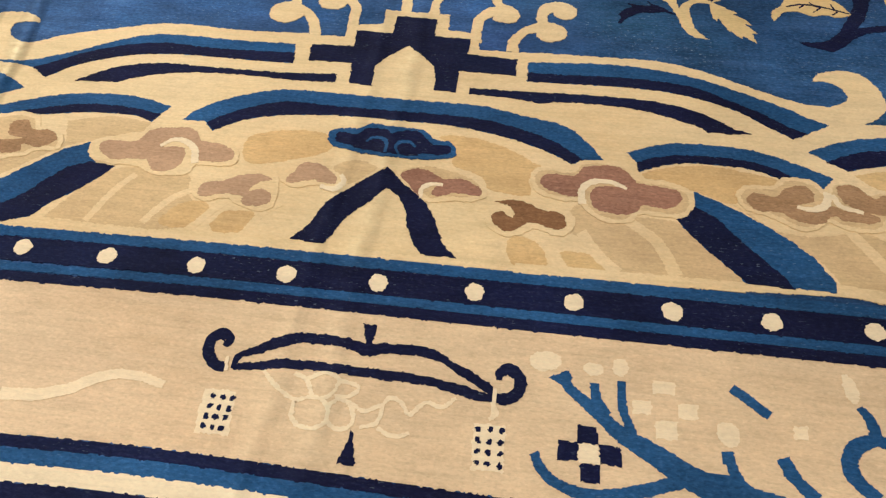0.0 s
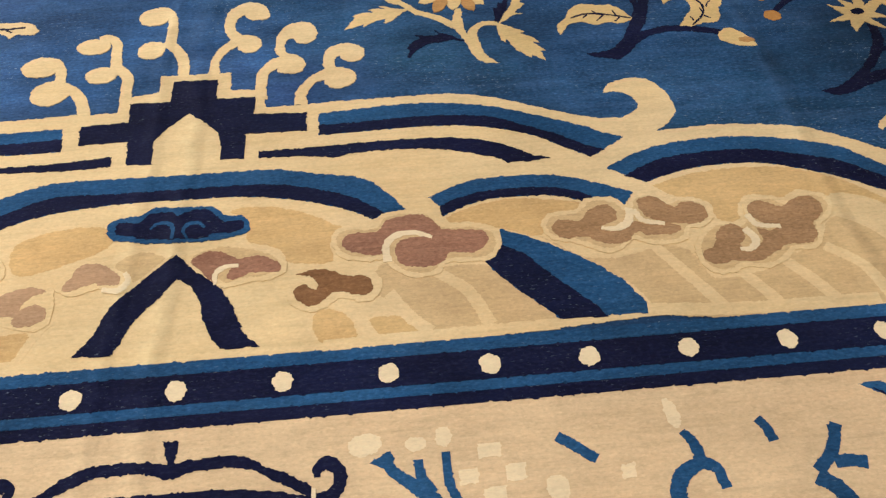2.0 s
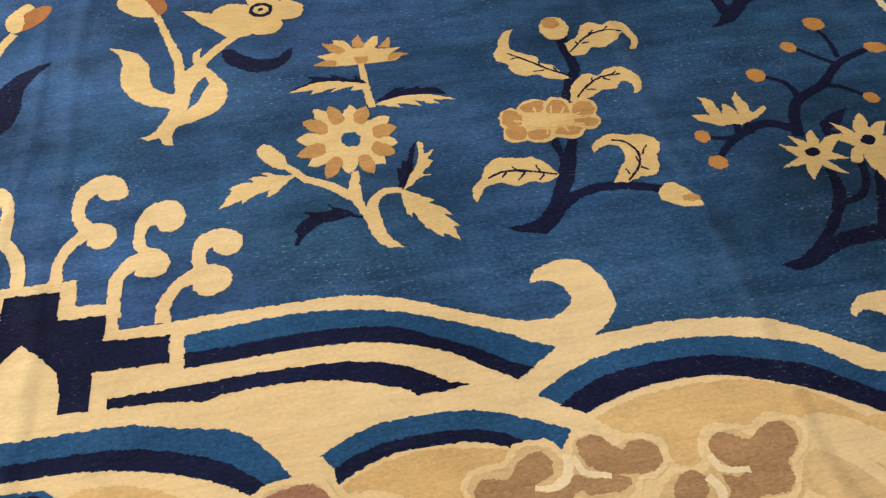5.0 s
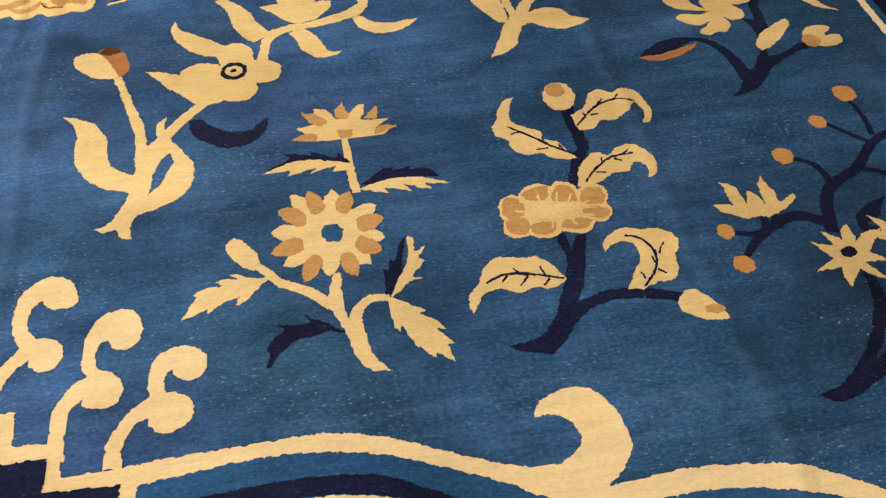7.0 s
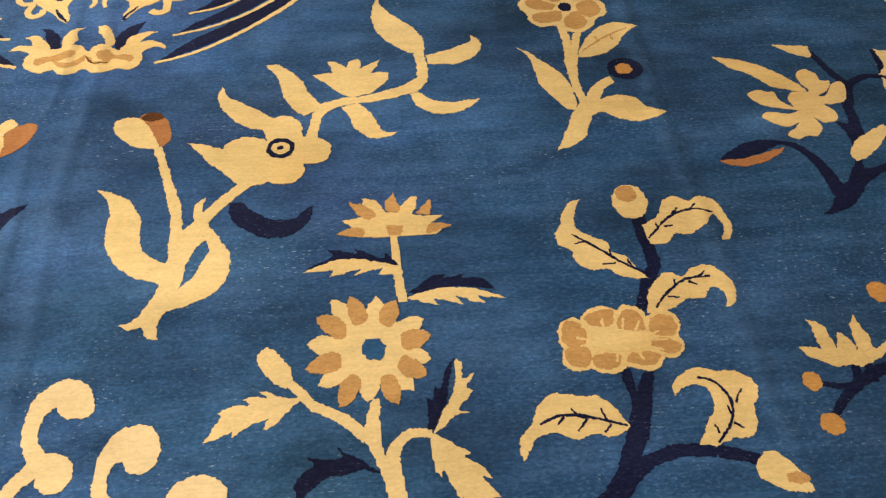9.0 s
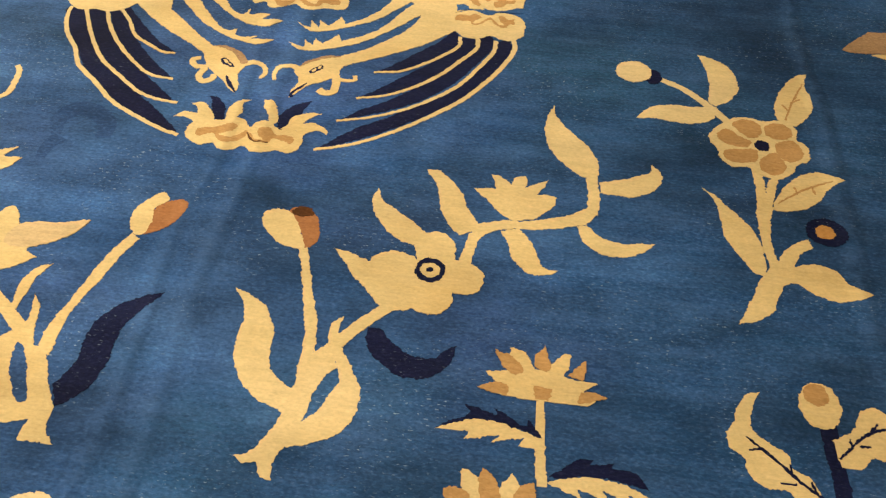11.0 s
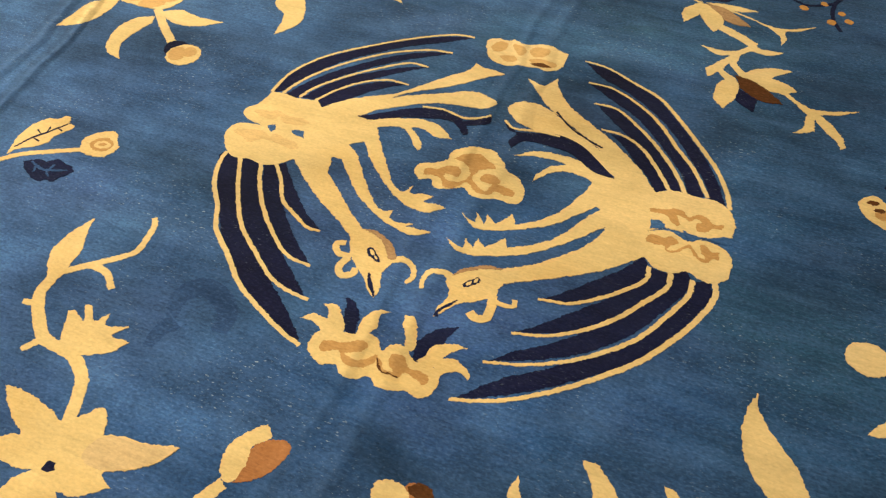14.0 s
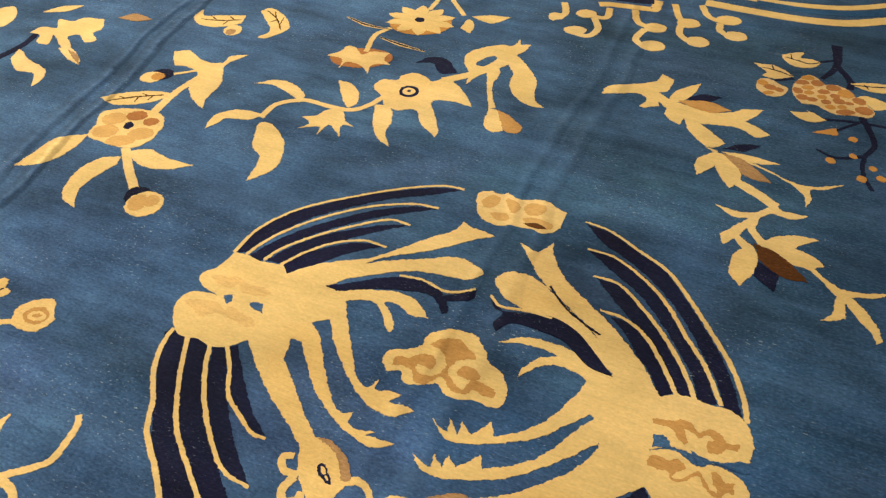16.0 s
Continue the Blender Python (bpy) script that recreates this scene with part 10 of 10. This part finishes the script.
ribbon(m, "rib", NAVY, 1.7, [(-1.776, 6.094), (-1.644, 6.054), (-1.518, 6.059)], [0.004, 0.012, 0.003])
ribbon(m, "leaf", YELLOW, 1.2, [(-1.533, 5.969), (-1.406, 5.941), (-1.278, 5.928)], [0.008, 0.026, 0.006])
ribbon(m, "rib", NAVY, 1.7, [(-1.533, 5.969), (-1.406, 5.941), (-1.278, 5.928)], [0.004, 0.012, 0.003])
disc(m, "petal_ring", OCHRE, 1, -1.415, 6.181, 0.152, 0.121, 24)
petals(m, (YELLOW,), 1.6, -1.429, 6.211, 0.15, 0.178, 0.159, 10, 0, 1.0, True)
disc(m, "bloom", YELLOW, 2, -1.429, 6.213, 0.083, 0.073, 24)
disc(m, "eye", NAVY, 2.6, -1.434, 6.209, 0.025, 0.024, 23)
shape(m, "leaf", YELLOW, 1.4, [(-1.219, 6.214, 1), (-1.216, 6.315), (-1.168, 6.27), (-1.155, 6.179, 1)])
shape(m, "leaf", YELLOW, 1.4, [(-1.215, 6.35, 1), (-1.129, 6.402), (-1.031, 6.42, 1), (-1.099, 6.322)])

m = motif("peony_tree", "golden veined peony leaves at the far end")
shape(m, "leaf", YELLOW, 1.4, [(-2.465, 5.779, 1), (-2.468, 5.861), (-2.425, 5.811), (-2.366, 5.838), (-2.239, 5.896, 1), (-2.216, 5.813), (-2.306, 5.732), (-2.403, 5.728)])
ribbon(m, "vein", BROWN, 2.2, [(-2.417, 5.774), (-2.321, 5.798), (-2.229, 5.847)], [0.005, 0.008, 0.005])
ribbon(m, "vein", BROWN, 2.2, [(-2.388, 5.821), (-2.333, 5.792)], [0.004, 0.006])
ribbon(m, "vein", BROWN, 2.2, [(-2.283, 5.769), (-2.283, 5.815)], [0.004, 0.006])
ribbon(m, "vein", BROWN, 2.2, [(-2.301, 5.854), (-2.262, 5.832)], [0.004, 0.006])
shape(m, "leaf", YELLOW, 1.4, [(-2.199, 5.969, 1), (-2.17, 6.018), (-2.055, 5.966), (-1.973, 5.871), (-1.983, 5.802, 1), (-2.019, 5.736), (-2.059, 5.724, 1), (-2.041, 5.808), (-2.127, 5.9)])
ribbon(m, "vein", BROWN, 2.2, [(-2.168, 5.984), (-2.08, 5.928), (-1.997, 5.834)], [0.005, 0.008, 0.005])
ribbon(m, "vein", BROWN, 2.2, [(-2.125, 5.989), (-2.086, 5.932)], [0.004, 0.006])
ribbon(m, "vein", BROWN, 2.2, [(-2.092, 5.882), (-2.073, 5.918)], [0.004, 0.006])
ribbon(m, "vein", BROWN, 2.2, [(-2.053, 5.954), (-2.034, 5.882)], [0.004, 0.006])
disc(m, "bud", YELLOW, 1.4, -2.207, 5.739, 0.043, 0.053, 24)
disc(m, "heart", TAN, 2, -2.206, 5.720, 0.024, 0.029, 24)

m = motif("blossom_tree", "golden blossom and leaves on a navy branch")
shape(m, "leaf", YELLOW, 1.4, [(-3.069, 5.321, 1), (-3.059, 5.39), (-2.989, 5.409), (-3.042, 5.483), (-2.966, 5.497), (-2.943, 5.548), (-2.842, 5.574, 1), (-2.784, 5.489), (-2.796, 5.445), (-2.729, 5.389), (-2.765, 5.354), (-2.841, 5.4), (-2.877, 5.365), (-2.796, 5.297), (-2.82, 5.269), (-2.95, 5.35), (-2.907, 5.271), (-2.967, 5.262), (-3.01, 5.323)])
shape(m, "leaf", YELLOW, 1.4, [(-2.837, 5.261, 1), (-2.785, 5.285), (-2.673, 5.219), (-2.637, 5.179, 1), (-2.72, 5.198)])
shape(m, "leaf", YELLOW, 1.4, [(-2.955, 5.091, 1), (-2.984, 5.176), (-2.881, 5.125), (-2.736, 5.079), (-2.686, 4.995), (-2.691, 4.952, 1), (-2.767, 5.038), (-2.849, 5.028)])
shape(m, "leaf", YELLOW, 1.4, [(-3.177, 5.509, 1), (-3.134, 5.599), (-3.041, 5.655, 1), (-3.072, 5.571)])
shape(m, "leaf", YELLOW, 1.4, [(-3.401, 5.456, 1), (-3.352, 5.499), (-3.257, 5.418), (-3.232, 5.33), (-3.258, 5.286, 1)])
shape(m, "leaf", TAN, 2, [(-2.785, 5.267, 1), (-2.707, 5.244), (-2.637, 5.179, 1), (-2.712, 5.218)])
shape(m, "leaf", TAN, 2, [(-2.792, 5.617, 1), (-2.746, 5.686), (-2.629, 5.671, 1), (-2.692, 5.622)])
ribbon(m, "branch", NAVY, 1, [(-3.019, 5.062), (-3.006, 5.214), (-3.04, 5.353)], [0.04, 0.03])

m = motif("leaf_motif", "brown and cream broad leaf on a navy stalk")
shape(m, "leaf", TAN, 1.4, [(1.507, 4.206, 1), (1.56, 4.264), (1.625, 4.326, 1), (2.011, 4.363, 1), (1.966, 4.214, 1), (1.86, 4.197), (1.781, 4.204), (1.717, 4.191), (1.639, 4.2), (1.556, 4.193)])
shape(m, "leaf", YELLOW, 1.8, [(1.606, 4.19, 1), (1.658, 4.195), (1.715, 4.18), (1.76, 4.16, 1), (1.707, 4.148), (1.66, 4.164)])
shape(m, "leaf", YELLOW, 1.8, [(1.806, 4.182, 1), (1.855, 4.179), (1.972, 4.232, 1), (1.955, 4.179, 1), (1.858, 4.152), (1.82, 4.159)])
shape(m, "leaf", YELLOW, 1.8, [(1.755, 4.142, 1), (1.773, 4.134), (1.729, 4.08), (1.683, 4.075, 1)])
shape(m, "leaf", YELLOW, 1.8, [(1.791, 4.143, 1), (1.83, 4.126), (1.878, 4.084, 1), (1.837, 4.08), (1.806, 4.11)])
ribbon(m, "stalk", NAVY, 2.4, [(1.773, 4.333), (1.778, 4.232), (1.785, 4.142)], [0.05, 0.05, 0.02])

m = motif("peony_tree", "cream veined peony leaves beside the stepped gate")
shape(m, "leaf", CREAM, 1.4, [(-1.223, 2.125, 1), (-1.2, 2.16), (-1.169, 2.18), (-1.125, 2.193), (-1.092, 2.176), (-1.057, 2.152, 1), (-1.054, 2.122), (-1.073, 2.078), (-1.109, 2.045), (-1.122, 2.04, 1), (-1.139, 2.058), (-1.141, 2.088), (-1.156, 2.106, 1), (-1.183, 2.093), (-1.211, 2.106)])
ribbon(m, "vein", NAVY, 2.2, [(-1.221, 2.125), (-1.175, 2.14), (-1.138, 2.142), (-1.113, 2.171)], [0.008, 0.008])
ribbon(m, "vein", NAVY, 2.2, [(-1.175, 2.14), (-1.162, 2.164)], [0.006, 0.008])
ribbon(m, "vein", NAVY, 2.2, [(-1.116, 2.057), (-1.093, 2.085), (-1.083, 2.114), (-1.082, 2.163)], [0.008, 0.008])
ribbon(m, "vein", NAVY, 2.2, [(-1.085, 2.109), (-1.113, 2.119)], [0.006, 0.008])
shape(m, "leaf", CREAM, 1.4, [(-1.133, 2.267, 1), (-1.107, 2.298), (-0.988, 2.291), (-0.947, 2.244, 1), (-0.963, 2.229), (-1.022, 2.235, 1), (-1.035, 2.214, 1), (-1.061, 2.237), (-1.103, 2.249)])
ribbon(m, "vein", NAVY, 2.2, [(-1.123, 2.273), (-1.059, 2.266), (-0.998, 2.269)], [0.008, 0.008])
ribbon(m, "vein", NAVY, 2.2, [(-1.063, 2.266), (-1.038, 2.245)], [0.006, 0.008])
shape(m, "bloom", CREAM, 1.4, [(-1.276, 2.307, 1), (-1.294, 2.335), (-1.155, 2.327, 1), (-1.158, 2.284), (-1.169, 2.243), (-1.181, 2.221), (-1.216, 2.239), (-1.257, 2.267)])
ribbon(m, "branch", NAVY, 1, [(-1.257, 2.172), (-1.237, 2.215), (-1.22, 2.246)], [0.03, 0.03])

m = motif("cloud_motif", "faint dusky blue cloud scroll woven into the field")
ribbon(m, "curl", DUSK, 0.4, [(-1.015, 3.417), (-1.035, 3.487), (-1.003, 3.539), (-0.938, 3.534), (-0.879, 3.483), (-0.868, 3.422)], [0.03, 0.07, 0.06, 0.05])
ribbon(m, "curl", DUSK, 0.4, [(-1.019, 3.314), (-1.018, 3.369), (-0.999, 3.41)], [0.03, 0.06])
